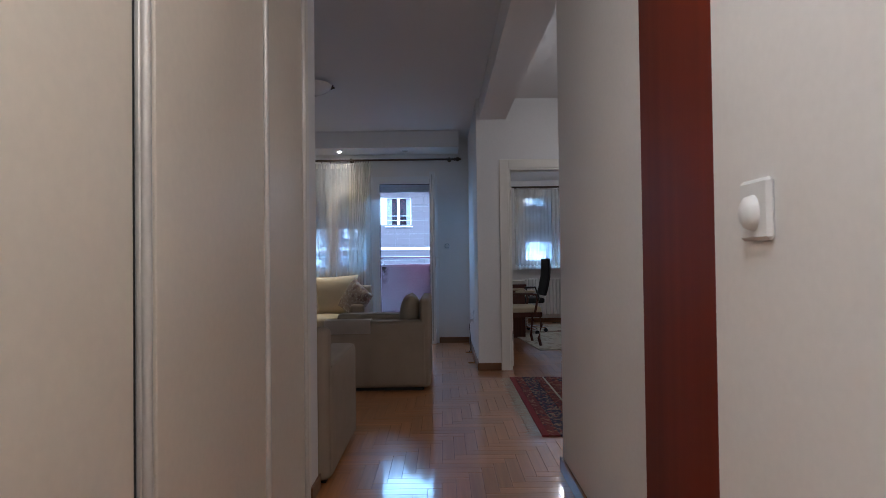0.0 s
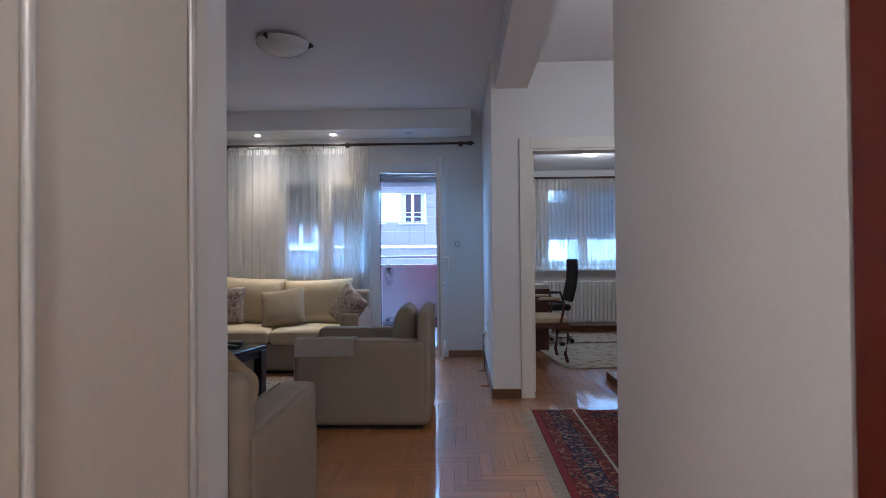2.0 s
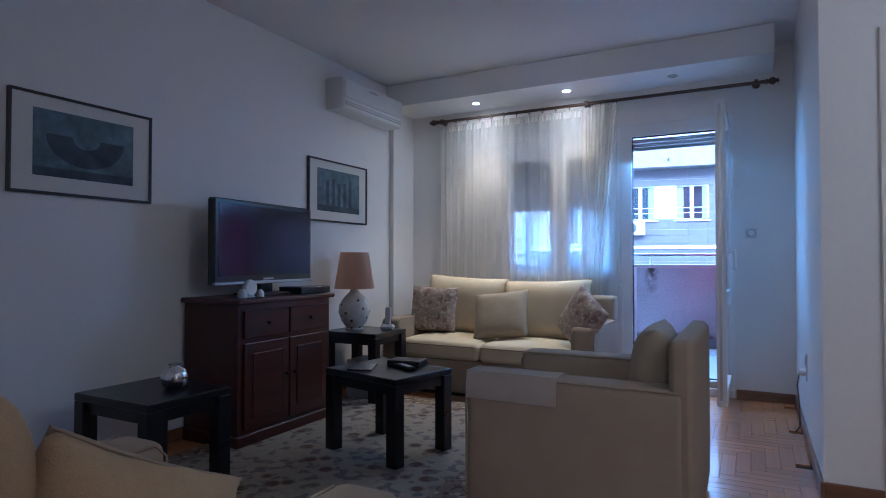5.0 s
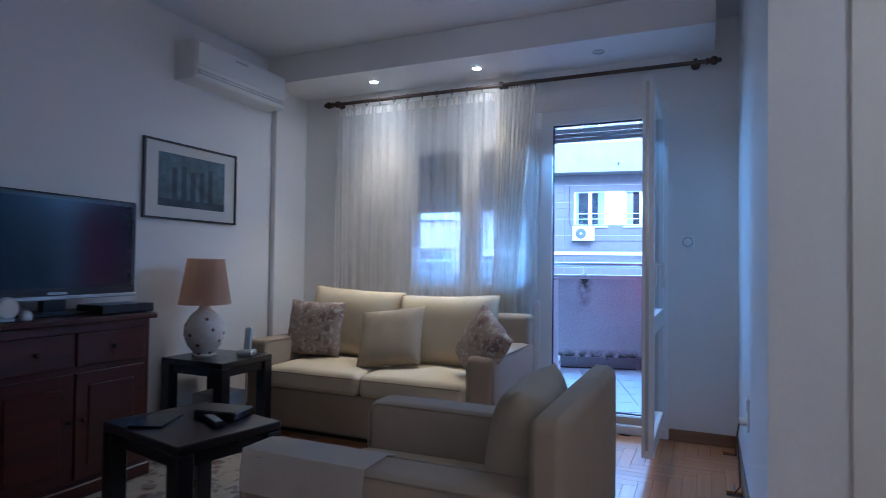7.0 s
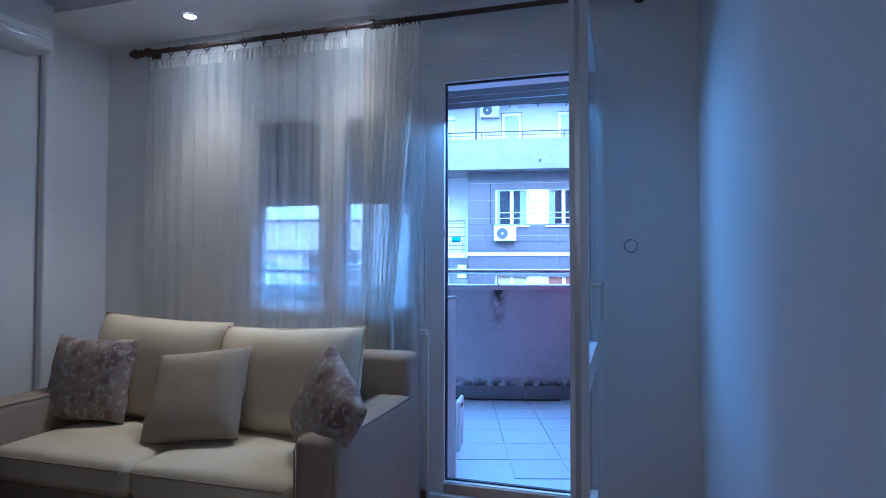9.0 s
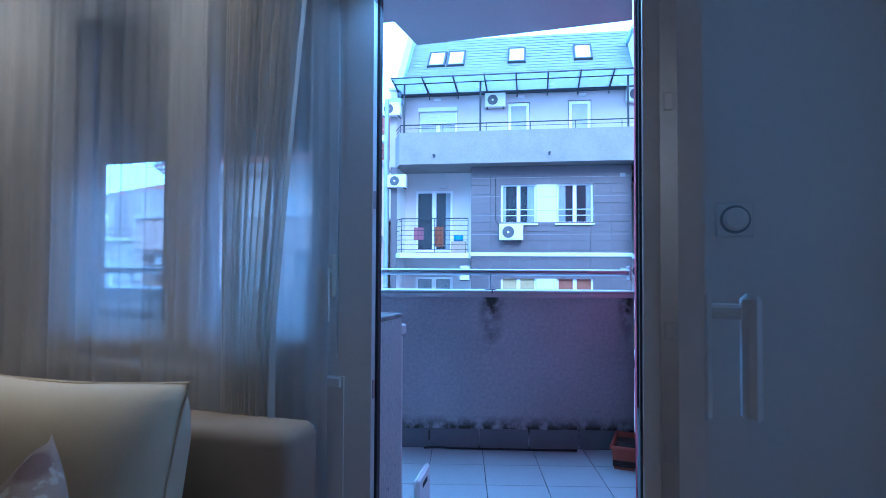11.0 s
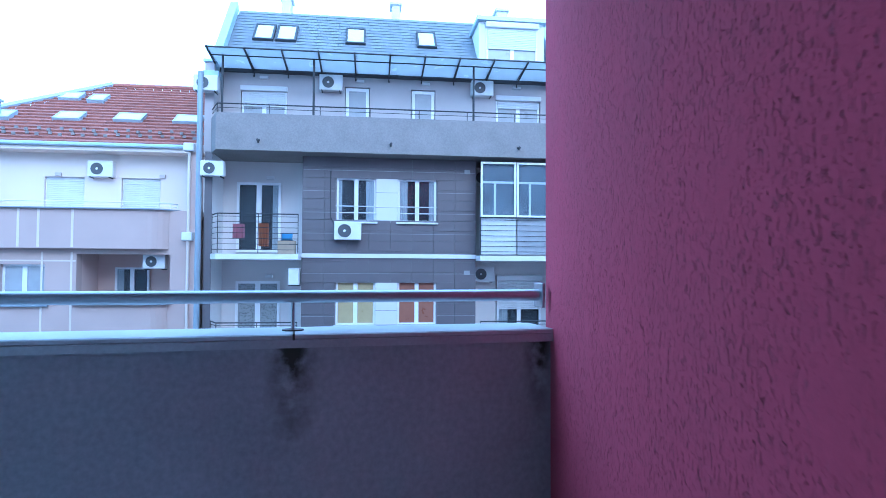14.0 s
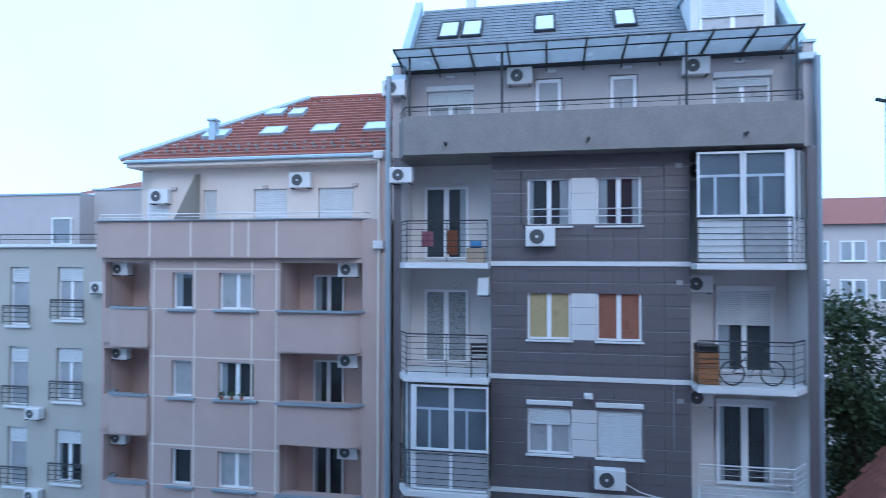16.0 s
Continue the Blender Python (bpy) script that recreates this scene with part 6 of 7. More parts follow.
        railing(tower, inner, z + 0.06, z + 1.06, 7, IRON, inner)
    elif k == 1:
        fwindow(tower, 5.58, 6.92, z + 0.10, z + 2.12, 1.10, 2, FARGLASS, 0.42, 0.16, sill=False)
        railing(tower, inner, z + 0.06, z + 1.06, 6, IRON, inner)
    else:
        fwindow(tower, 5.58, 6.90, z + 0.10, z + 2.12, 1.10, 2, FARBLIND if k > 2 else FARGLASS, 0.0, 0.14, sill=False, fw=0.08)
        railing(tower, inner, z + 0.06, z + 1.06, 7, WHITEIRON, inner)
    ac_unit(tower, 5.10, 0.9, z + 2.10, 0.95)
    part("bay_lamp", box(5.95, 6.17, 1.06, 1.15, z + 2.20, z + 2.30, 0.01), WHITEBAND, tower)

part("hose", tube([(3.24, -0.10, rows[2] + 0.36), (3.55, -0.08, rows[2] + 0.18), (3.95, -0.07, rows[2] + 0.08), (4.6, -0.07, rows[2] + 0.02)], 0.016, 6), WHITEBAND, tower)
part("conduit", tube([(4.35, -0.02, rows[1] + 0.1), (4.35, -0.02, rows[2] + 1.2)], 0.012, 6), STRIP, tower)
for k in range(3):
    part("vent_grille", box(4.42, 4.58, -0.012, 0.002, rows[k] + 2.30, rows[k] + 2.42, 0.004), STRIP, tower)

# concrete balcony band of the attic storey with chamfered ends
bm = bmesh.new()
ring = [(-2.52, 1.3), (-2.52, 0.35), (-2.12, -0.62), (7.0, -0.62), (7.42, 0.35), (7.42, 1.3)]
lo = [bm.verts.new((x, y, 4.24)) for x, y in ring]
hi = [bm.verts.new((x, y, 5.20)) for x, y in ring]
bm.faces.new(lo)
bm.faces.new(hi[::-1])
for i in range(6):
    j = (i + 1) % 6
    bm.faces.new((lo[i], hi[i], hi[j], lo[j]))
bmesh.ops.recalc_face_normals(bm, faces=bm.faces)
part("attic_parapet", bm, CONCRETE, tower)
pts = [(-2.50, 0.35), (-2.10, -0.58), (6.98, -0.58), (7.40, 0.35)]
railing(tower, pts, 5.22, 5.44, 1, IRON, pts + [(-2.1 + 1.3 * k, -0.58) for k in range(1, 7)])
for u in (-1.05, 2.35, 5.80):
    part("rain_spout", merge(rod((u, -0.62, 4.50), (u, -0.78, 4.48), 0.035, 10), rod((u, -0.70, 4.48), (u, -0.70, 4.42), 0.02, 8)), IRON, tower)
# attic wall, doors and windows
AY = 0.62
bm = holed(-2.50, 7.45, 5.2, 7.05, AY + 0.0, AY + 0.25, [(-1.78, -0.52, 5.2, 6.15), (1.08, 1.78, 5.2, 6.36), (2.96, 3.66, 5.2, 6.36), (5.44, 6.78, 5.2, 6.15)])
part("attic_wall", bm, ATTICWALL, tower)
fwindow(tower, -1.76, -0.54, 5.22, 6.14, AY + 0.08, 2, FARBLIND, 0.42, 0.14, False)
fwindow(tower, 1.10, 1.76, 5.22, 6.34, AY + 0.08, 1, FARBLIND, 0, 0, False, fw=0.09)
fwindow(tower, 2.98, 3.64, 5.22, 6.34, AY + 0.08, 1, FARBLIND, 0, 0, False, fw=0.09)
fwindow(tower, 5.46, 6.76, 5.22, 6.14, AY + 0.08, 2, FARBLIND, 0.2, 0.14, False)
ac_unit(tower, 0.70, AY, 6.18, 0.95)
ac_unit(tower, 5.00, AY, 6.20, 0.95)
ac_unit(tower, -2.50, 0.02, 5.86, 0.90)
for u in (-1.15, 1.50, 3.38, 6.05):
    part("wall_lamp", box(u - 0.12, u + 0.12, AY - 0.07, AY, 6.48, 6.56, 0.015), WHITEBAND, tower)
for u in (-2.05, 0.30, 4.62, 7.0):
    part("canopy_post", rod((u, -0.30, 5.20), (u, -0.30, 6.78), 0.03, 8), IRON, tower)
# glazed canopy on slanting ribs
CA = [(-0.75, 6.83), (0.60, 6.72)]
bm = bmesh.new()
v = [bm.verts.new(c) for c in ((-2.35, CA[0][0], CA[0][1]), (6.98, CA[0][0], CA[0][1]), (6.98, CA[1][0], CA[1][1]), (-2.35, CA[1][0], CA[1][1]))]
bm.faces.new(v)
bmesh.ops.solidify(bm, geom=bm.faces[:], thickness=0.02)
part("canopy_panel", bm, CANOPY, tower)
for k in range(11):
    u = -2.35 + 9.33 * k / 10
    part("canopy_rib", tube([(u, CA[0][0] - 0.02, CA[0][1] + 0.02), (u, CA[1][0], CA[1][1] + 0.02), (u, CA[1][0] - 0.05, CA[1][1] - 0.20)], 0.024, 6), IRON, tower)
    part("canopy_rib", rod((u, CA[0][0], CA[0][1] - 0.02), (u, CA[1][0] - 0.03, CA[1][1] - 0.10), 0.022, 6), IRON, tower)
for (y, z) in ((CA[0][0], CA[0][1] + 0.01), (-0.30, 6.79), (0.50, 6.66)):
    part("canopy_beam", rod((-2.38, y, z), (7.01, y, z), 0.022, 6), IRON, tower)
part("gutter", rod((-2.50, 0.45, 6.64), (7.45, 0.45, 6.64), 0.06, 10), IRON, tower)
# mansard
RZ0, RZ1, RY0, RY1 = 7.0, 9.35, 0.75, 2.9
bm = bmesh.new()
nrow = 17
for r in range(nrow):
    f0, f1 = r / nrow, (r + 1.25) / nrow
    y0, z0 = RY0 + (RY1 - RY0) * f0, RZ0 + (RZ1 - RZ0) * f0
    y1, z1 = RY0 + (RY1 - RY0) * min(1, f1), RZ0 + (RZ1 - RZ0) * min(1, f1)
    u = -2.34 - random.random() * 0.3
    while u < 7.2:
        w = 0.32
        a, b_ = max(u, -2.34), min(u + w - 0.008, 7.2)
        if b_ > a:
            q = [bm.verts.new(c) for c in ((a, y0 - 0.02, z0 + 0.01), (b_, y0 - 0.02, z0 + 0.01), (b_, y1, z1), (a, y1, z1))]
            bm.faces.new(q)
        u += w
o = part("roof_shingles", bm, ROOFSLATE, tower)
tagged(o, kind="stuff")
bm = bmesh.new()
q = [bm.verts.new(c) for c in ((-2.3, RY0 + 0.03, RZ0 - 0.02), (7.2, RY0 + 0.03, RZ0 - 0.02), (7.2, RY1 + 0.05, RZ1), (-2.3, RY1 + 0.05, RZ1), (-2.3, 9, RZ1 + 0.1), (7.2, 9, RZ1 + 0.1), (-2.3, 9, -12), (7.2, 9, -12))]
for f in ((0, 1, 2, 3), (3, 2, 5, 4), (4, 5, 7, 6)):
    bm.faces.new([q[i] for i in f])
part("roof", bm, ROOFSLATE, tower)
for u in (-2.48, 7.44):
    bm = bmesh.new()
    q = [bm.verts.new((u, y, z)) for y, z in ((0.9, -12), (0.9, 7.1), (2.95, 9.35), (9, 9.4), (9, -12))]
    bm.faces.new(q)
    bmesh.ops.solidify(bm, geom=bm.faces[:], thickness=0.04)
    part("gable_wall", bm, ATTICWALL, tower)
for u0, u1 in ((-2.52, -2.30), (7.22, 7.44)):
    bm = bmesh.new()
    base = [(u0, 0.35, 6.55), (u1, 0.35, 6.55), (u1, 2.6, 9.22), (u0, 2.6, 9.22)]
    top = [(u0, 0.1, 6.65), (u1, 0.1, 6.65), (u1, 2.45, 9.42), (u0, 2.45, 9.42)]
    lo, hi = [bm.verts.new(c) for c in base], [bm.verts.new(c) for c in top]
    bm.faces.new(lo)
    bm.faces.new(hi[::-1])
    for i in range(4):
        j = (i + 1) % 4
        bm.faces.new((lo[i], hi[i], hi[j], lo[j]))
    bmesh.ops.recalc_face_normals(bm, faces=bm.faces)
    part("roof_verge", bm, ZINC, tower, "blue zinc clad verge")
    a, b_ = (u0 - 0.08, u0 + 0.16) if u0 < 0 else (u1 - 0.16, u1 + 0.08)
    part("corner_pier", box(a, b_, 0.10, 0.9, 4.3, 6.72, 0.01), ATTICWALL, tower)
    part("pier_cap", box(a - 0.04, b_ + 0.04, 0.06, 0.9, 6.72, 6.80, 0.01), ZINC, tower)
    part("rain_head", box(u0 - 0.10, u0 + 0.32, -0.06, 0.3, 6.28, 6.45, 0.02) if u0 < 0 else box(u1 - 0.32, u1 + 0.10, -0.06, 0.3, 6.28, 6.45, 0.02), ZINC, tower)


def skylight(parent, u, f, w=0.60, hgt=0.20):
    """A roof window at the share f of the slope."""
    t = math.atan2(RZ1 - RZ0, RY1 - RY0)
    y, z = RY0 + (RY1 - RY0) * f, RZ0 + (RZ1 - RZ0) * f
    L = 0.95
    fr = part("skylight", holed(-w / 2, w / 2, -L / 2, L / 2, -0.03, 0.05, [(-w / 2 + 0.06, w / 2 - 0.06, -L / 2 + 0.06, L / 2 - 0.06)]), IRON, parent)
    fr.matrix_local = pose(u, y - 0.06, z + 0.03, math.degrees(t) - 90)
    part("pane", box(-w / 2 + 0.05, w / 2 - 0.05, -0.012, 0.0, -L / 2 + 0.05, L / 2 - 0.05), SKYGLASS, fr)


for u, f in ((-1.38, 0.54), (-0.72, 0.54), (1.33, 0.55), (3.50, 0.55)):
    skylight(tower, u, f)
# dormer
part("dormer", box(5.0, 7.0, 1.0, 3.0, 7.0, 8.62, 0.01), WHITEBAND, tower)
part("dormer_roof", box(4.92, 7.08, 0.85, 3.0, 8.62, 8.74, 0.01), ZINC, tower)
fwindow(tower, 5.22, 6.78, 7.25, 8.42, 0.98, 2, FARBLIND, 0.55, 0.16, False)
for u, w in ((-0.95, 0.28), (2.6, 0.26), (6.2, 0.36)):
    part("chimney", merge(box(u - w / 2, u + w / 2, 3.2, 3.7, 9.0, 9.95, 0.01), box(u - w / 2 - 0.06, u + w / 2 + 0.06, 3.14, 3.76, 9.95, 10.03, 0.01)), WHITEBAND, tower)
for u, y in ((-2.62, -0.22), (7.52, -0.05)):
    part("drain_pipe", rod((u, y, -12), (u, y, 6.35), 0.075, 12), DRAIN, tower)
    part("drain_pipe", rod((u + (0.16 if u < 0 else -0.0), y + 0.15, -12), (u + (0.16 if u < 0 else 0.0), y + 0.15, 4.2), 0.04, 10), DRAIN, tower)
# what stands on the balconies


def on_tower(u, y, z, rz=0):
    return FA @ pose(u, y, z, 0, 0, rz)


def hung(label, u, z0, z1, w, material):
    bm = drape(-w / 2, w / 2, z0, z1, 3, 0.02, u, 24, 8)
    bmesh.ops.solidify(bm, geom=bm.faces[:], thickness=0.008)
    o = mesh_object("laundry", bm, material, 60)
    o.matrix_world = on_tower(u, FRONT + 0.12, 0)
    tagged(o, label, "laundry", "drying laundry")


hung("pink cloth drying behind the balcony railing", -1.55, rows[0] + 0.42, rows[0] + 0.80, 0.30, PINKCLOTH)
hung("orange cloth drying behind the balcony railing", -0.92, rows[0] + 0.22, rows[0] + 0.82, 0.26, ORANGE)
o = mesh_object("carton", box(-0.22, 0.22, -0.15, 0.15, 0, 0.36, 0.004), CARDBOARD)
o.matrix_world = on_tower(-0.36, -0.2, rows[0] + 0.02)
tagged(o, "brown cardboard box on a balcony", "box")
o = mesh_object("plastic_bag", cushion(0.30, 0.20, 0.24, 4.0), BLUEPL, 60)
o.matrix_world = on_tower(-0.36, -0.2, rows[0] + 0.38)
tagged(o, "blue plastic bag on a cardboard box", "bag")
fold = thing("folding_chair", "dark folded garden chair leaning on a balcony railing", "chair", on_tower(-0.26, -0.30, rows[1] + 0.02, 10))
for sx in (-0.2, 0.2):
    part("leg", rod((sx, -0.10, 0.0), (sx, 0.08, 0.82), 0.016, 6), BLACKPL, fold)
    part("leg", rod((sx, 0.10, 0.0), (sx, -0.06, 0.48), 0.016, 6), BLACKPL, fold)
part("seat", box(-0.2, 0.2, -0.10, 0.02, 0.42, 0.46, 0.006), BLACKPL, fold)
for z in (0.58, 0.68, 0.78):
    part("slat", box(-0.2, 0.2, 0.03 + 0.2 * (z - 0.58), 0.05 + 0.2 * (z - 0.58), z - 0.03, z + 0.03, 0.004), BLACKPL, fold)


def pot_plant(label, m, size, seed):
    """A pot with a loose bunch of leaves."""
    rnd = random.Random(seed)
    t = thing("potted_plant", label, "plant", m)
    part("pot", lathe([(0.07 * size, 0), (0.095 * size, 0.15 * size), (0.10 * size, 0.17 * size), (0.001, 0.165 * size)], 14), TERRA, t)
    bm = bmesh.new()
    for k in range(150):
        p = Vector((rnd.gauss(0, 0.09), rnd.gauss(0, 0.08), 0.20 + abs(rnd.gauss(0, 0.11)))) * size
        d = Vector((rnd.gauss(0, 1), rnd.gauss(0, 1), rnd.gauss(0.3, 0.7))).normalized()
        e = d.cross(Vector((0.3, rnd.gauss(0, 1), 1))).normalized()
        L, w = 0.08 * size, 0.025 * size
        bm.faces.new([bm.verts.new(v_) for v_ in (p, p + d * L * 0.5 + e * w, p + d * L, p + d * L * 0.5 - e * w)])
    part("leaves", bm, LEAF, t)
    return t


for k, u in enumerate((-7.45, -7.15, -6.85)):
    pot_plant("small green pot plant on a window ledge of the pink house", FA @ pose(u, 0.16, 2.72 - 2.47 * 2 + 0.003), 0.5, 40 + k)
chest = thing("slatted_chest", "orange wooden slatted chest on a balcony", "chest", on_tower(5.05, -0.15, rows[1] + 0.02))
for k in range(6):
    part("slat", box(-0.24, 0.24, -0.18, 0.18, 0.02 + 0.12 * k, 0.13 + 0.12 * k, 0.006), ORANGEWOOD, chest)
o = mesh_object("folded_cushions", soft_box(-0.25, 0.25, -0.18, 0.18, 0, 0.2, 0.05), BLACKPL, 60)
o.matrix_world = on_tower(5.05, -0.15, rows[1] + 0.76)
tagged(o, "dark folded cushions on the wooden chest", "cushions")
bike = thing("bicycle", "black bicycle parked on a balcony", "bicycle", on_tower(6.02, -0.25, rows[1] + 0.02, 6))


def hoop(r, t, seg=28):
    return tube([(r * math.cos(2 * math.pi * k / seg), 0, r * math.sin(2 * math.pi * k / seg)) for k in range(seg + 1)], t, 6)


for x in (-0.45, 0.45):
    w = part("wheel", hoop(0.27, 0.018), BLACKPL, bike)
    w.location = (x, 0, 0.29)
    part("hub", rod((0, -0.04, 0), (0, 0.04, 0), 0.02), SILVER, w)
    for k in range(6):
        a = k * math.pi / 6
        part("spoke", rod((0.26 * math.cos(a), 0, 0.26 * math.sin(a)), (-0.26 * math.cos(a), 0, -0.26 * math.sin(a)), 0.002, 4), SILVER, w)
part("frame", merge(merge(tube([(-0.45, 0, 0.29), (-0.08, 0, 0.27), (0.32, 0, 0.62), (-0.16, 0, 0.64), (-0.08, 0, 0.27)], 0.016, 6), tube([(-0.45, 0, 0.29), (-0.16, 0, 0.64), (-0.18, 0, 0.76)], 0.013, 6)), tube([(0.45, 0, 0.29), (0.32, 0, 0.62), (0.29, 0, 0.80)], 0.015, 6)), BLACKPL, bike)
part("saddle", soft_box(-0.30, -0.06, -0.06, 0.06, 0.75, 0.80, 0.02), BLACKPL, bike)
part("handlebar", tube([(0.24, -0.24, 0.80), (0.30, -0.1, 0.83), (0.30, 0.1, 0.83), (0.24, 0.24, 0.80)], 0.013, 6), BLACKPL, bike)
part("crank", lathe([(0.09, -0.005), (0.09, 0.005), (0.001, 0.006)], 18, (-0.08, -0.03, 0.27), axis="y"), SILVER, bike)

# ---- pink neighbour with the red roof ----
pink = thing("neighbour_house", "pale pink apartment house with curved balconies and red tiled roof", "apartment building", FA)
PU0, PU1, PYF = -11.3, -2.72, 0.25
PH = 2.47
PZ = [2.72 - PH * k for k in range(6)]          # balcony parapet tops
holes = []
for k in range(1, 6):
    zt = PZ[k]
    for a, b_ in ((-9.05, -8.43), (-7.62, -6.55)):
        holes.append((a, b_, zt - 0.02 + 0.02, zt + 1.02))
    holes.append((-5.78, -3.45, zt - 0.02, zt + 1.30))
    holes.append((-11.2, -9.75, zt - 0.02, zt + 1.30))
part("wall", holed(PU0, PU1 - 0.0, -12, 2.72, PYF, PYF + 0.3, holes), PINKDEEP, pink)
part("pier", box(-3.02, PU1, PYF - 0.02, PYF + 0.3, -12, 4.55), PINKWALL, pink)
bm = holed(PU0 + 0.6, PU1, 2.72, 4.55, PYF + 1.3, PYF + 1.6, [(-10.9, -10.1, 2.72, 3.75), (-8.92, -8.50, 2.72, 3.75), (-7.28, -6.22, 2.72, 3.75), (-5.23, -4.17, 2.72, 3.75)])
part("attic_wall", bm, CREAMWALL, pink)
for a, b_ in ((-10.9, -10.1), (-8.92, -8.50), (-7.28, -6.22), (-5.23, -4.17)):
    fwindow(pink, a, b_, 2.72, 3.75, PYF + 1.42, 1 if b_ - a < 0.8 else 2, FARBLIND, 0.97, 0.0, False)
bm = box(PU0, PU1, PYF + 0.3, PYF + 1.6, 2.6, 2.72)
part("terrace", bm, PINKWALL, pink)
ac_unit(pink, -5.72, PYF + 1.3, 3.74, 0.98)
ac_unit(pink, -10.3, PYF + 1.3, 3.35, 0.95)
for u in (-9.9, -6.9, -4.1):
    part("wall_lamp", box(u - 0.08, u + 0.08, PYF + 1.22, PYF + 1.3, 3.76, 3.86, 0.01), ATTICWALL, pink)
bm = bmesh.new()
q = [bm.verts.new(c) for c in ((-9.05, PYF + 0.0, 2.74), (-9.05, PYF + 1.3, 2.74), (-9.05, PYF + 1.3, 4.25), (-9.05, PYF + 1.05, 4.2))]
bm.faces.new(q)
bmesh.ops.solidify(bm, geom=bm.faces[:], thickness=0.12)
part("terrace_screen", bm, PALEWALL, pink)


def bow(u0, u1, y, round_right, bulge=0.55):
    """Front line of a balcony with one rounded end."""
    pts = []
    if round_right:
        pts = [(u0, y)] + [(u1 - bulge + bulge * math.sin(a), y + bulge * (1 - math.cos(a))) for a in [j * math.pi / 16 for j in range(9)]]
    else:
        pts = [(u0 + bulge - bulge * math.sin(a), y + bulge * (1 - math.cos(a))) for a in [j * math.pi / 16 for j in range(8, -1, -1)]] + [(u1, y)]
    return pts


def wall_along(pts, z0, z1, t=0.1):
    bm = bmesh.new()
    a = [bm.verts.new((x, y, z0)) for x, y in pts]
    b_ = [bm.verts.new((x, y, z1)) for x, y in pts]
    for i in range(len(pts) - 1):
        bm.faces.new((a[i], a[i + 1], b_[i + 1], b_[i]))
    bmesh.ops.recalc_face_normals(bm, faces=bm.faces)
    bmesh.ops.solidify(bm, geom=bm.faces[:], thickness=t)
    return bm


for k in range(0, 6):
    zt = PZ[k]
    if k == 0:
        line = bow(PU0, -3.42, PYF - 0.12, True)
        part("terrace_parapet", wall_along(line, zt - 1.03, zt), PINKDEEP, pink)
        part("coping", wall_along([(x, y - 0.02) for x, y in line], zt, zt + 0.03, 0.16), DRAIN, pink)
        railing(pink, [(x, y + 0.03) for x, y in line], zt + 0.03, zt + 0.20, 1, WHITEIRON, line[::3])
        for u in (-9.62, -8.35, -7.10, -6.62, -5.80):
            part("joint", box(u - 0.03, u + 0.03, PYF - 0.226, PYF - 0.12, zt - 1.0, zt - 0.01), CREAMWALL, pink)
        continue
    for line, u0, u1, rr in ((bow(-5.78, -3.42, PYF - 0.10, True), -5.78, -3.45, True), (bow(-11.25, -9.75, PYF - 0.10, False), -11.25, -9.75, False)):
        part("balcony_parapet", wall_along(line, zt - 1.10, zt - 0.02), PINKDEEP, pink)
        part("coping", wall_along([(x, y - 0.03) for x, y in line], zt - 0.02, zt + 0.035, 0.18), DRAIN, pink)
        part("balcony_back", box(u0, u1, PYF + 1.25, PYF + 1.35, zt - 1.0, zt + 1.35), PINKWALL, pink)
        part("balcony_side", merge(box(u0 - 0.02, u0, PYF + 0.3, PYF + 1.3, zt - 1.0, zt + 1.35), box(u1, u1 + 0.02, PYF + 0.3, PYF + 1.3, zt - 1.0, zt + 1.35)), PINKWALL, pink)
        part("balcony_floor", box(u0, u1, PYF, PYF + 1.3, zt - 1.12, zt - 1.0), PINKWALL, pink)
        if rr:
            fwindow(pink, -5.30, -4.38, zt - 0.95, zt + 0.95, PYF + 1.2, 2, FARGLASS, 0, 0, False)
            ac_unit(pink, -3.95, PYF + 0.50, zt + 0.92, 0.85)
        else:
            fwindow(pink, -10.45, -9.85, zt - 0.95, zt + 0.85, PYF + 1.2, 1, FARBLIND, 0, 0, False)
            ac_unit(pink, -11.0, PYF + 0.55, zt + 0.92, 0.8)
    for a, b_, n in ((-9.05, -8.43, 1), (-7.62, -6.55, 2)):
        fwindow(pink, a, b_, zt + 0.0, zt + 1.02, PYF + 0.14, n, FARBLIND if (k + n) % 2 else FARGLASS, 0, 0, True)
        part("ledge", box(a - 0.12, b_ + 0.12, PYF - 0.10, PYF, zt - 0.07, zt + 0.0, 0.008), DRAIN, pink)
    part("joint", box(-9.70, -5.80, PYF - 0.008, PYF + 0.002, zt + 1.10, zt + 1.14), CREAMWALL, pink)
    part("joint", box(-9.70, -5.80, PYF - 0.008, PYF + 0.002, zt - 0.02, zt + 0.01), CREAMWALL, pink)
for u in (-9.62, -8.35, -6.62, -5.90):
    part("joint", box(u - 0.025, u + 0.025, PYF - 0.007, PYF + 0.002, -12, 1.6), CREAMWALL, pink)
part("drain_pipe", rod((-2.98, PYF - 0.08, -12), (-2.98, PYF - 0.08, 4.4), 0.04, 10), CREAMWALL, pink)
for z in (4.30, 1.92):
    part("rain_head", box(-3.12, -2.84, PYF - 0.2, PYF, z, z + 0.22, 0.02), WHITEBAND, pink)
part("eave", box(PU0 + 0.1, PU1, PYF + 0.8, PYF + 1.6, 4.42, 4.53, 0.01), CREAMWALL, pink)
part("gutter", box(PU0 + 0.1, PU1, PYF + 0.70, PYF + 0.84, 4.53, 4.64, 0.03), ZINC, pink, "blue grey gutter with rust")
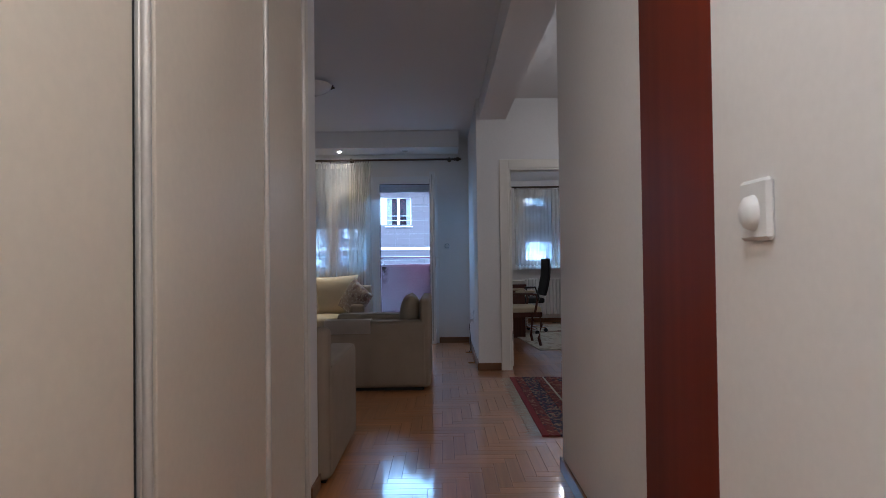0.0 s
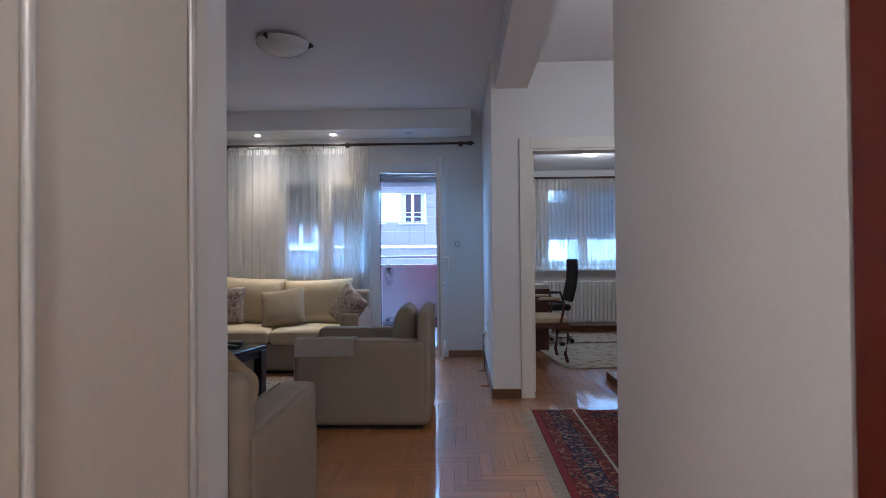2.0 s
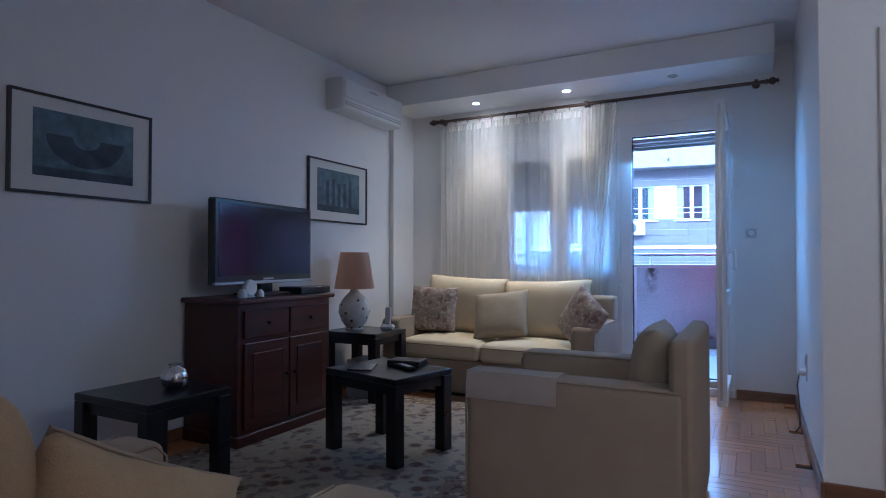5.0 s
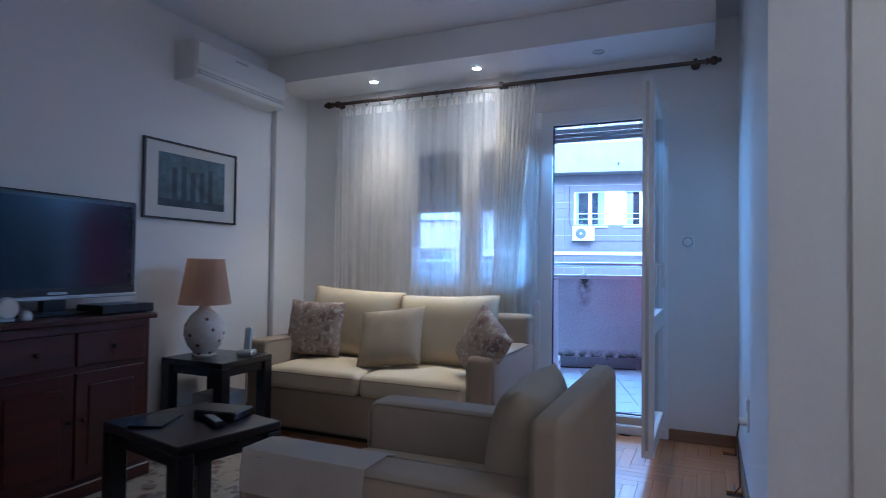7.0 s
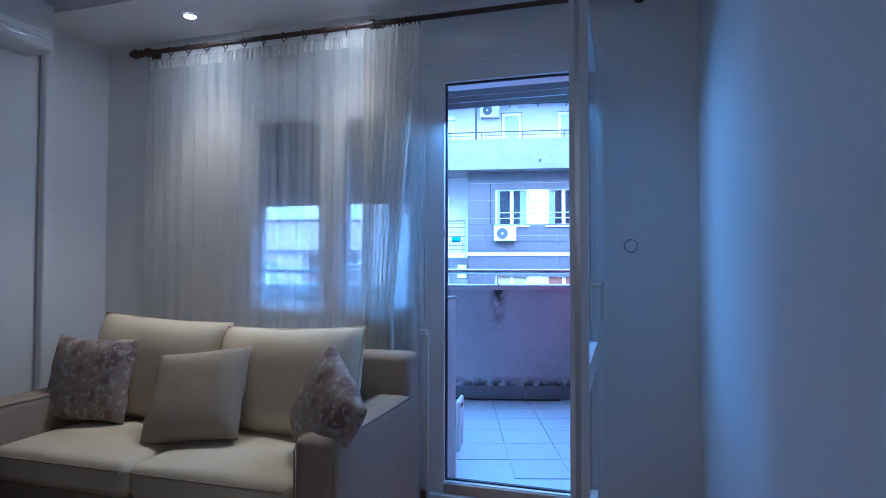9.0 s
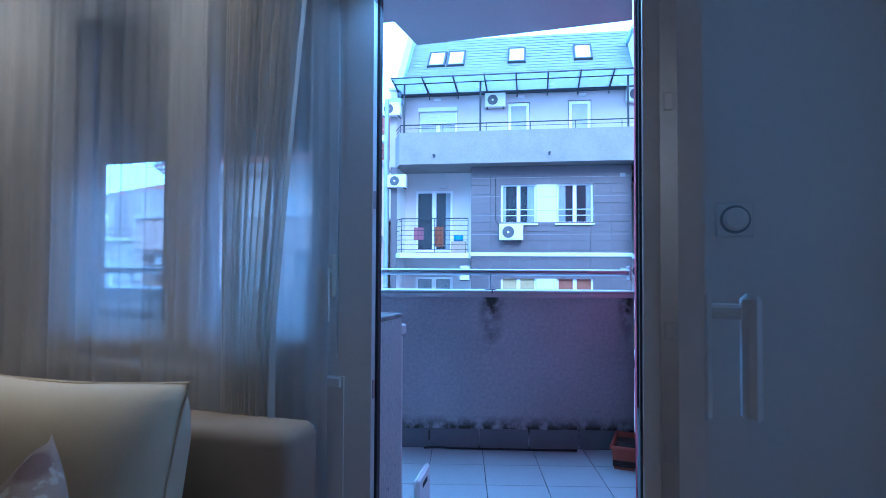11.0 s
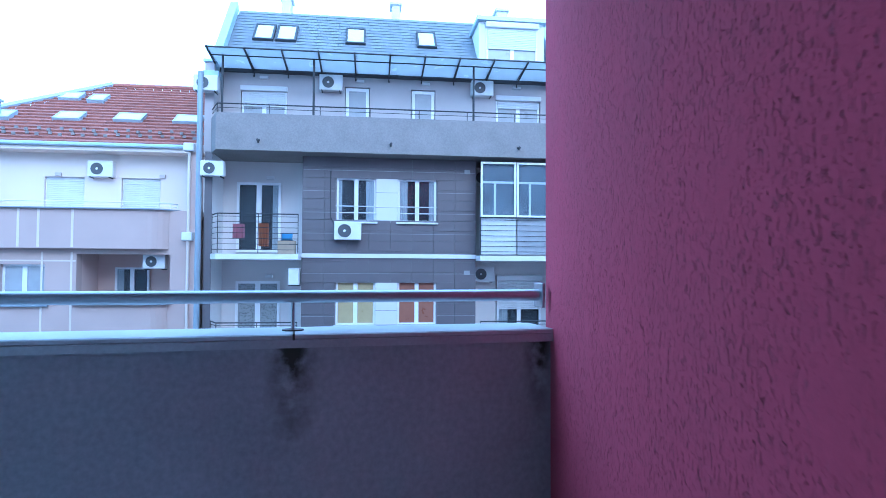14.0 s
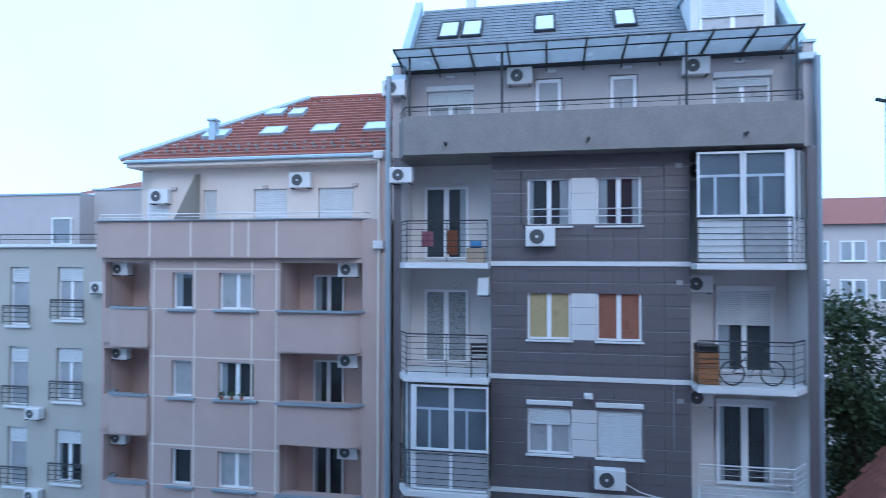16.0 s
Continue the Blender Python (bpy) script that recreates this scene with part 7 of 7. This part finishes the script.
# tiled slope, hipped on its far side
GY0, GY1, GZ0, GZ1 = PYF + 0.8, PYF + 5.2, 4.62, 7.48
bm = bmesh.new()
nrow = 20
for r in range(nrow):
    f0, f1 = r / nrow, (r + 1.2) / nrow
    hip = PU0 - 0.1 + 4.2 * f0
    u = -2.72
    while u > hip:
        a = max(u - 0.30, hip)
        ya, za = GY0 + (GY1 - GY0) * f0, GZ0 + (GZ1 - GZ0) * f0
        yb, zb = GY0 + (GY1 - GY0) * f1, GZ0 + (GZ1 - GZ0) * f1
        q = [bm.verts.new(c) for c in ((a + 0.01, ya - 0.03, za + 0.055), (u, ya - 0.03, za + 0.055), (u, yb, zb), (a + 0.01, yb, zb))]
        bm.faces.new(q)
        q2 = [bm.verts.new(c) for c in ((a + 0.01, ya - 0.03, za + 0.055), (a + 0.01, ya - 0.01, za - 0.01), (u, ya - 0.01, za - 0.01), (u, ya - 0.03, za + 0.055))]
        bm.faces.new(q2)
        u -= 0.30
o = part("roof_tiles", bm, ROOFRED, pink)
tagged(o, kind="stuff")
bm = bmesh.new()
q = [bm.verts.new(c) for c in ((PU0 - 0.1, GY0 + 0.05, GZ0 - 0.05), (PU1, GY0 + 0.05, GZ0 - 0.05), (PU1, GY1 + 0.1, GZ1 - 0.05), (PU0 + 4.1, GY1 + 0.1, GZ1 - 0.05), (PU0 - 0.1, 10, GZ0 - 0.05), (PU1, 10, GZ0 - 0.05))]
for f in ((0, 1, 2, 3), (0, 3, 4), (3, 2, 5, 4)):
    bm.faces.new([q[i] for i in f])
part("roof", bm, ROOFRED, pink)
part("hip_flashing", tube([(PU0 - 0.12, GY0, GZ0 + 0.08), (PU0 + 1.83, GY0 + (GY1 - GY0) * 0.46, GZ0 + 0.08 + (GZ1 - GZ0) * 0.46), (PU0 + 4.15, GY1, GZ1 + 0.08)], 0.09, 8), ZINC, pink)
part("ridge", rod((PU0 + 4.1, GY1, GZ1 + 0.05), (PU1, GY1, GZ1 + 0.05), 0.08, 10), ROOFRED, pink)
T2 = math.degrees(math.atan2(GZ1 - GZ0, GY1 - GY0))
for u, f, w in ((-9.1, 0.35, 0.80), (-7.15, 0.36, 0.75), (-5.45, 0.37, 0.80), (-3.75, 0.37, 0.80), (-7.85, 0.72, 0.62), (-7.0, 0.70, 0.52)):
    y, z = GY0 + (GY1 - GY0) * f, GZ0 + (GZ1 - GZ0) * f
    fr = part("skylight", holed(-w / 2, w / 2, -0.30, 0.30, -0.02, 0.10, [(-w / 2 + 0.06, w / 2 - 0.06, -0.24, 0.24)]), ZINC, pink)
    fr.matrix_local = pose(u, y - 0.07, z + 0.10, T2 - 90)
    part("pane", box(-w / 2 + 0.05, w / 2 - 0.05, -0.015, 0.0, -0.25, 0.25), SKYGLASS, fr)
for k in range(26):
    for j in range(2):
        f = 0.07 + 0.07 * j + (0.02 if k % 2 else 0)
        u = -10.4 + k * 0.30 + 0.15 * j
        y, z = GY0 + (GY1 - GY0) * f, GZ0 + (GZ1 - GZ0) * f
        part("snow_guard", box(u - 0.045, u + 0.045, y - 0.05, y - 0.01, z + 0.04, z + 0.12), CONCRETE, pink)
part("chimney", merge(box(-9.22, -9.0, GY0 + 1.2, GY0 + 1.45, 5.3, 6.05, 0.01), box(-9.26, -8.96, GY0 + 1.15, GY0 + 1.5, 6.05, 6.12, 0.01)), ZINC, pink)
part("chimney", merge(box(-10.55, -9.75, GY0 + 2.4, GY0 + 2.8, 4.8, 5.75, 0.01), box(-10.6, -9.7, GY0 + 2.35, GY0 + 2.85, 5.75, 5.83, 0.01)), CREAMWALL, pink)
part("body", box(PU0 + 0.02, PU1 - 0.02, PYF + 1.62, 10, -12, 4.6), CREAMWALL, pink)

# ---- pale house further along ----
pale = thing("neighbour_house", "pale yellow grey apartment house with barred french windows", "apartment building", FA @ pose(-11.45, 0.9, 0, 0, 0, 0))
holes = []
for k in range(5):
    z = 0.35 - PH * k
    holes += [(-1.95, -1.05, z - 0.55, z + 1.05), (-3.65, -2.95, z - 0.75, z + 1.05)]
part("wall", holed(-8, 0.0, -12, 2.0, 0, 0.3, holes), PALEWALL, pale)
for a, b_, c, d in holes:
    fwindow(pale, a, b_, c, d, 0.12, 2 if b_ - a > 0.8 else 1, FARBLIND if int(c * 10) % 3 else FARGLASS, 0.25, 0, False)
    part("sill", box(a - 0.1, b_ + 0.1, -0.1, 0.05, c - 0.08, c, 0.01), WHITEBAND, pale)
    railing(pale, [(a - 0.12, -0.12), (b_ + 0.12, -0.12)], c + 0.05, c + 0.60, 4, IRON, [(a - 0.12, -0.12), (b_ + 0.12, -0.12)], r=0.016)
part("terrace_edge", box(-8, 0.0, -0.12, 0.05, 2.0, 2.10, 0.01), WHITEBAND, pale)
railing(pale, [(-8, -0.05), (0.0, -0.05)], 2.1, 2.4, 1, IRON, [(-6, -0.05), (-4, -0.05), (-2, -0.05)])
bm = box(-2.1, 0.2, 1.6, 5, 1.5, 3.95)
box(-8.0, -2.1, 1.0, 5, 1.5, 3.75, bm=bm)
part("attic", bm, ATTICWALL, pale)
part("attic_coping", merge(box(-2.14, 0.2, 1.55, 5, 3.95, 4.0), box(-8.0, -2.1, 0.95, 5, 3.75, 3.80)), ZINC, pale)
fwindow(pale, -1.7, -0.75, 2.1, 2.95, 1.58, 1, FARGLASS, 0, 0, False)
fwindow(pale, -3.1, -2.35, 2.1, 3.0, 0.98, 1, FARGLASS, 0, 0, False)
bm = bmesh.new()
q = [bm.verts.new(c) for c in ((-7.0, 6, 4.4), (1.0, 6, 4.4), (1.0, 9, 6.15), (0.3, 9, 6.15))]
bm.faces.new(q)
part("roof", bm, ROOFRED, pale)
part("drain_pipe", rod((-0.12, -0.1, -12), (-0.12, -0.1, 1.9), 0.06, 10), DRAIN, pale)
for k in range(4):
    ac_unit(pale, -2.55 if k else -0.35, -0.02, -0.75 - PH * k if k else 0.62, 0.75)

# ---- gap to the right: far block, gable, low roof, trees ----
far = thing("far_apartment_building", "distant white apartment building with red roof", "apartment building", pose(13.2, 58, -1.7, 0, 0, 4))
part("wall", box(-7, 7, 0, 8, -12, 6.0), ATTICWALL, far)
bm = bmesh.new()
q = [bm.verts.new(c) for c in ((-7.4, -0.5, 6.0), (7.4, -0.5, 6.0), (7.4, 4, 8.3), (-7.4, 4, 8.3), (-7.4, 8.5, 6.0), (7.4, 8.5, 6.0))]
bm.faces.new((q[0], q[1], q[2], q[3]))
bm.faces.new((q[3], q[2], q[5], q[4]))
part("roof", bm, ROOFRED, far)
part("dormer", box(-5.4, -2.0, 0.2, 3, 6.2, 7.6), WHITEBAND, far)
fwindow(far, -5.0, -2.4, 6.4, 7.4, 0.18, 3, FARBLIND, 0.4, 0, False, fw=0.08)
for k in range(6):
    z = 3.3 - 2.8 * k
    for a in (-5.8, -3.4, -1.0, 1.4, 3.8):
        fwindow(far, a, a + 1.7, z, z + 1.5, -0.03, 2, FARGLASS, 0, 0, True, fw=0.09)
    part("balcony", box(-6.2, -2.6, -1.1, 0.0, z - 1.0, z - 0.1), WHITEBAND, far)

gable = thing("gable_building", "tall building with a blank white gable wall", "building", pose(4.78, 20.2, 0))
bm = bmesh.new()
prof = [(0.0, -12), (0.0, 6.1), (1.3, 8.75), (8.0, 10.5), (8.0, -12)]
front = [bm.verts.new((0.45 + p[0], 6.8 - p[0] * 1.6, p[1])) for p in prof]
backs = [bm.verts.new((12.0 + p[0], 14.0 - p[0] * 1.6, p[1])) for p in prof]
bm.faces.new(front)
bm.faces.new(backs[::-1])
for i in range(5):
    j = (i + 1) % 5
    bm.faces.new((front[i], backs[i], backs[j], front[j]))
bmesh.ops.recalc_face_normals(bm, faces=bm.faces)
part("wall", bm, BLANKWALL, gable)
part("eave_bracket", rod((0.55, 6.7, 5.95), (0.25, 6.85, 6.1), 0.05, 6), IRON, gable)

low = thing("low_house", "low outbuilding with an old red tiled roof", "house", pose(5.0, 25.3, 0, 0, 0, 9))
part("wall", box(-1.35, 1.1, -6.0, 0.1, -12, -4.5), PINKDEEP, low)
bm = bmesh.new()
for side, run, drop in ((-1, 1.6, 2.0), (1, 1.25, 1.6)):
    for r in range(9):
        f0, f1 = 1 - r / 9, 1 - (r + 1.25) / 9
        y = 0.25 - 0.1 * (r % 2)
        while y > -6.2:
            lift = 0.05 + 0.02 * noise.noise(Vector((r * 1.7, y * 2.1, side)))
            q = [bm.verts.new(c) for c in ((side * run * f0, y, -2.6 - drop * f0 + lift), (side * run * f0, y - 0.21, -2.6 - drop * f0 + lift), (side * run * f1, y - 0.21, -2.6 - drop * f1), (side * run * f1, y, -2.6 - drop * f1))]
            bm.faces.new(q)
            y -= 0.22
o = part("roof_tiles", bm, ROOFRED, low)
tagged(o, kind="stuff")
part("ridge", rod((0, 0.3, -2.57), (0, -6.2, -2.57), 0.07, 8), ROOFRED, low)
bm = bmesh.new()
q = [bm.verts.new(c) for c in ((-1.5, 0.1, -4.55), (1.2, 0.1, -4.3), (0, 0.1, -2.62))]
bm.faces.new(q)
part("gable", bm, PINKDEEP, low)


def tree(label, x, y, z0, height, spread, seed, leaves=2600):
    rnd = random.Random(seed)
    t = thing("tree", label, "tree", pose(x, y, z0))
    trunk = rod((0, 0, 0), (0.1, 0, height * 0.45), 0.16, 10, 0.09)
    tips = []
    for k in range(16):
        a, h0 = rnd.uniform(0, 6.28), height * rnd.uniform(0.22, 0.5)
        r, h1 = spread * rnd.uniform(0.4, 1.0), height * rnd.uniform(0.45, 0.95)
        p = (r * math.cos(a), r * math.sin(a), h1)
        rod((0.05, 0, h0), (p[0] * 0.5, p[1] * 0.5, (h0 + h1) / 2 + 0.2), 0.06, 6, 0.035, bm=trunk)
        rod((p[0] * 0.5, p[1] * 0.5, (h0 + h1) / 2 + 0.2), p, 0.035, 6, 0.012, bm=trunk)
        tips += [p, (p[0] * 0.6, p[1] * 0.6, (h0 + h1) / 2 + 0.4)]
    part("trunk", trunk, BARK, t)
    bm = bmesh.new()
    for k in range(leaves):
        c = rnd.choice(tips)
        s = spread * 0.28
        p = Vector((c[0] + rnd.gauss(0, s), c[1] + rnd.gauss(0, s), c[2] + rnd.gauss(0, s * 0.8)))
        d = Vector((rnd.gauss(0, 1), rnd.gauss(0, 1), rnd.gauss(0, 0.7))).normalized()
        e = d.cross(Vector((rnd.gauss(0, 1), rnd.gauss(0, 1), rnd.gauss(0, 1)))).normalized()
        L, w = rnd.uniform(0.10, 0.20), rnd.uniform(0.04, 0.075)
        q = [bm.verts.new(v_) for v_ in (p, p + d * L * 0.5 + e * w, p + d * L, p + d * L * 0.5 - e * w)]
        bm.faces.new(q)
    part("crown", bm, LEAF, t)
    return t


tree("dark green leafy tree in the gap between buildings", 4.9, 28.0, -12, 13.2, 1.2, 3, 9000)
tree("dark green leafy tree in the gap between buildings", 6.2, 31.5, -12, 12.4, 1.7, 8, 9000)
tree("small leafy tree before the blank gable", 6.25, 22.6, -12, 9.6, 0.55, 5, 1500)


# ---- pieces of floors and walls ----
PWD, PLN = 0.07, 0.35


def planks():
    spots = []
    regions = ((-2.78, 0.58, 1.28, 6.36), (-0.40, 0.85, -3.0, 1.47), (0.58, 4.4, 1.47, 4.43), (0.78, 4.4, 4.43, 8.58))
    for n in range(-40, 40):
        for k in range(-220, 220):
            ox, oy = k * PWD + n * PLN, k * PWD - n * PLN
            for flat, x, y, w, h in ((True, ox, oy, PLN, PWD), (False, ox + PLN, oy + PWD - PLN, PWD, PLN)):
                cx, cy = x + w / 2, y + h / 2
                for a, b_, c, d in regions:
                    if a - 0.03 < cx < b_ + 0.03 and c - 0.03 < cy < d + 0.03:
                        spots.append((flat, cx, cy))
                        break
    return spots


parquet = thing("parquet", "glossy oak herringbone parquet with varied strips", "parquet floor", kind="structure")
first = part("plank", box(-PLN / 2 + 0.0006, PLN / 2 - 0.0006, -PWD / 2 + 0.0006, PWD / 2 - 0.0006, -0.013, 0.0, 0.0006), PARQUET, parquet)
near, rest = [], []
for flat, x, y in planks():
    (near if (-0.55 < x < 0.62 and 1.3 < y < 5.2) else rest).append((flat, x, y))
near = sorted(near, key=lambda s: (s[1] - 0.1) ** 2 + (0.35 * (s[2] - 3.2)) ** 2)
rest += near[300:]
for k, (flat, x, y) in enumerate(near[:300]):
    o = first
    if k:
        o = bpy.data.objects.new("plank", first.data)
        scene.collection.objects.link(o)
        o.parent = parquet
    o.location, o.rotation_euler = (x, y, 0), (0, 0, 0 if flat else math.pi / 2)
for turned in (True, False):
    verts, faces = [], []
    for flat, x, y in rest:
        if flat != turned:
            continue
        i = len(verts)
        hx, hy = PLN / 2 - 0.0006, PWD / 2 - 0.0006
        px, py = (x, y) if flat else (y, -x)
        for z, s in ((-0.013, 0.0), (-0.0006, 0.0), (0.0, 0.0006)):
            verts += [(px - hx + s, py - hy + s, z), (px + hx - s, py - hy + s, z), (px + hx - s, py + hy - s, z), (px - hx + s, py + hy - s, z)]
        for r in (0, 4):
            for j in range(4):
                faces.append((i + r + j, i + r + (j + 1) % 4, i + r + 4 + (j + 1) % 4, i + r + 4 + j))
        faces.append((i + 8, i + 9, i + 10, i + 11))
    me = bpy.data.meshes.new("planks")
    me.from_pydata(verts, [], faces)
    me.materials.append(PARQUET)
    o = new("planks", me)
    o.parent = parquet
    o.rotation_euler = (0, 0, 0 if turned else math.pi / 2)
    tagged(o, "oak strips", kind="stuff")

# facade tiles of the grey building
TW, TH = 0.594, 0.2842
tile_mesh = {}
for r in range(34):
    z0 = 4.23 - (r + 1) * TH
    off = 0.0
    for c in range(8):
        u0, u1 = c * TW, min((c + 1) * TW, U1)
        spans = [(u0, u1)]
        for z in rows:
            lo, hi = z + WZ - 0.06, z + WZ + 1.22
            if z0 + TH * 0.5 > lo and z0 + TH * 0.5 < hi:
                out = []
                for a, b_ in spans:
                    if b_ <= 0.88 or a >= 3.67:
                        out.append((a, b_))
                    else:
                        if a < 0.88:
                            out.append((a, 0.88))
                        if b_ > 3.67:
                            out.append((3.67, b_))
                spans = out
        for a, b_ in spans:
            if b_ - a < 0.03:
                continue
            key = round(b_ - a, 3)
            if key not in tile_mesh:
                o = part("facade_tile", box(0.003, key - 0.003, 0.0, 0.029, 0.003, TH - 0.003, 0.0015), SLATE_TILE, tower)
                tile_mesh[key] = o.data
            else:
                o = bpy.data.objects.new("facade_tile", tile_mesh[key])
                scene.collection.objects.link(o)
                o.parent = tower
            o.location = (a, 0, z0)
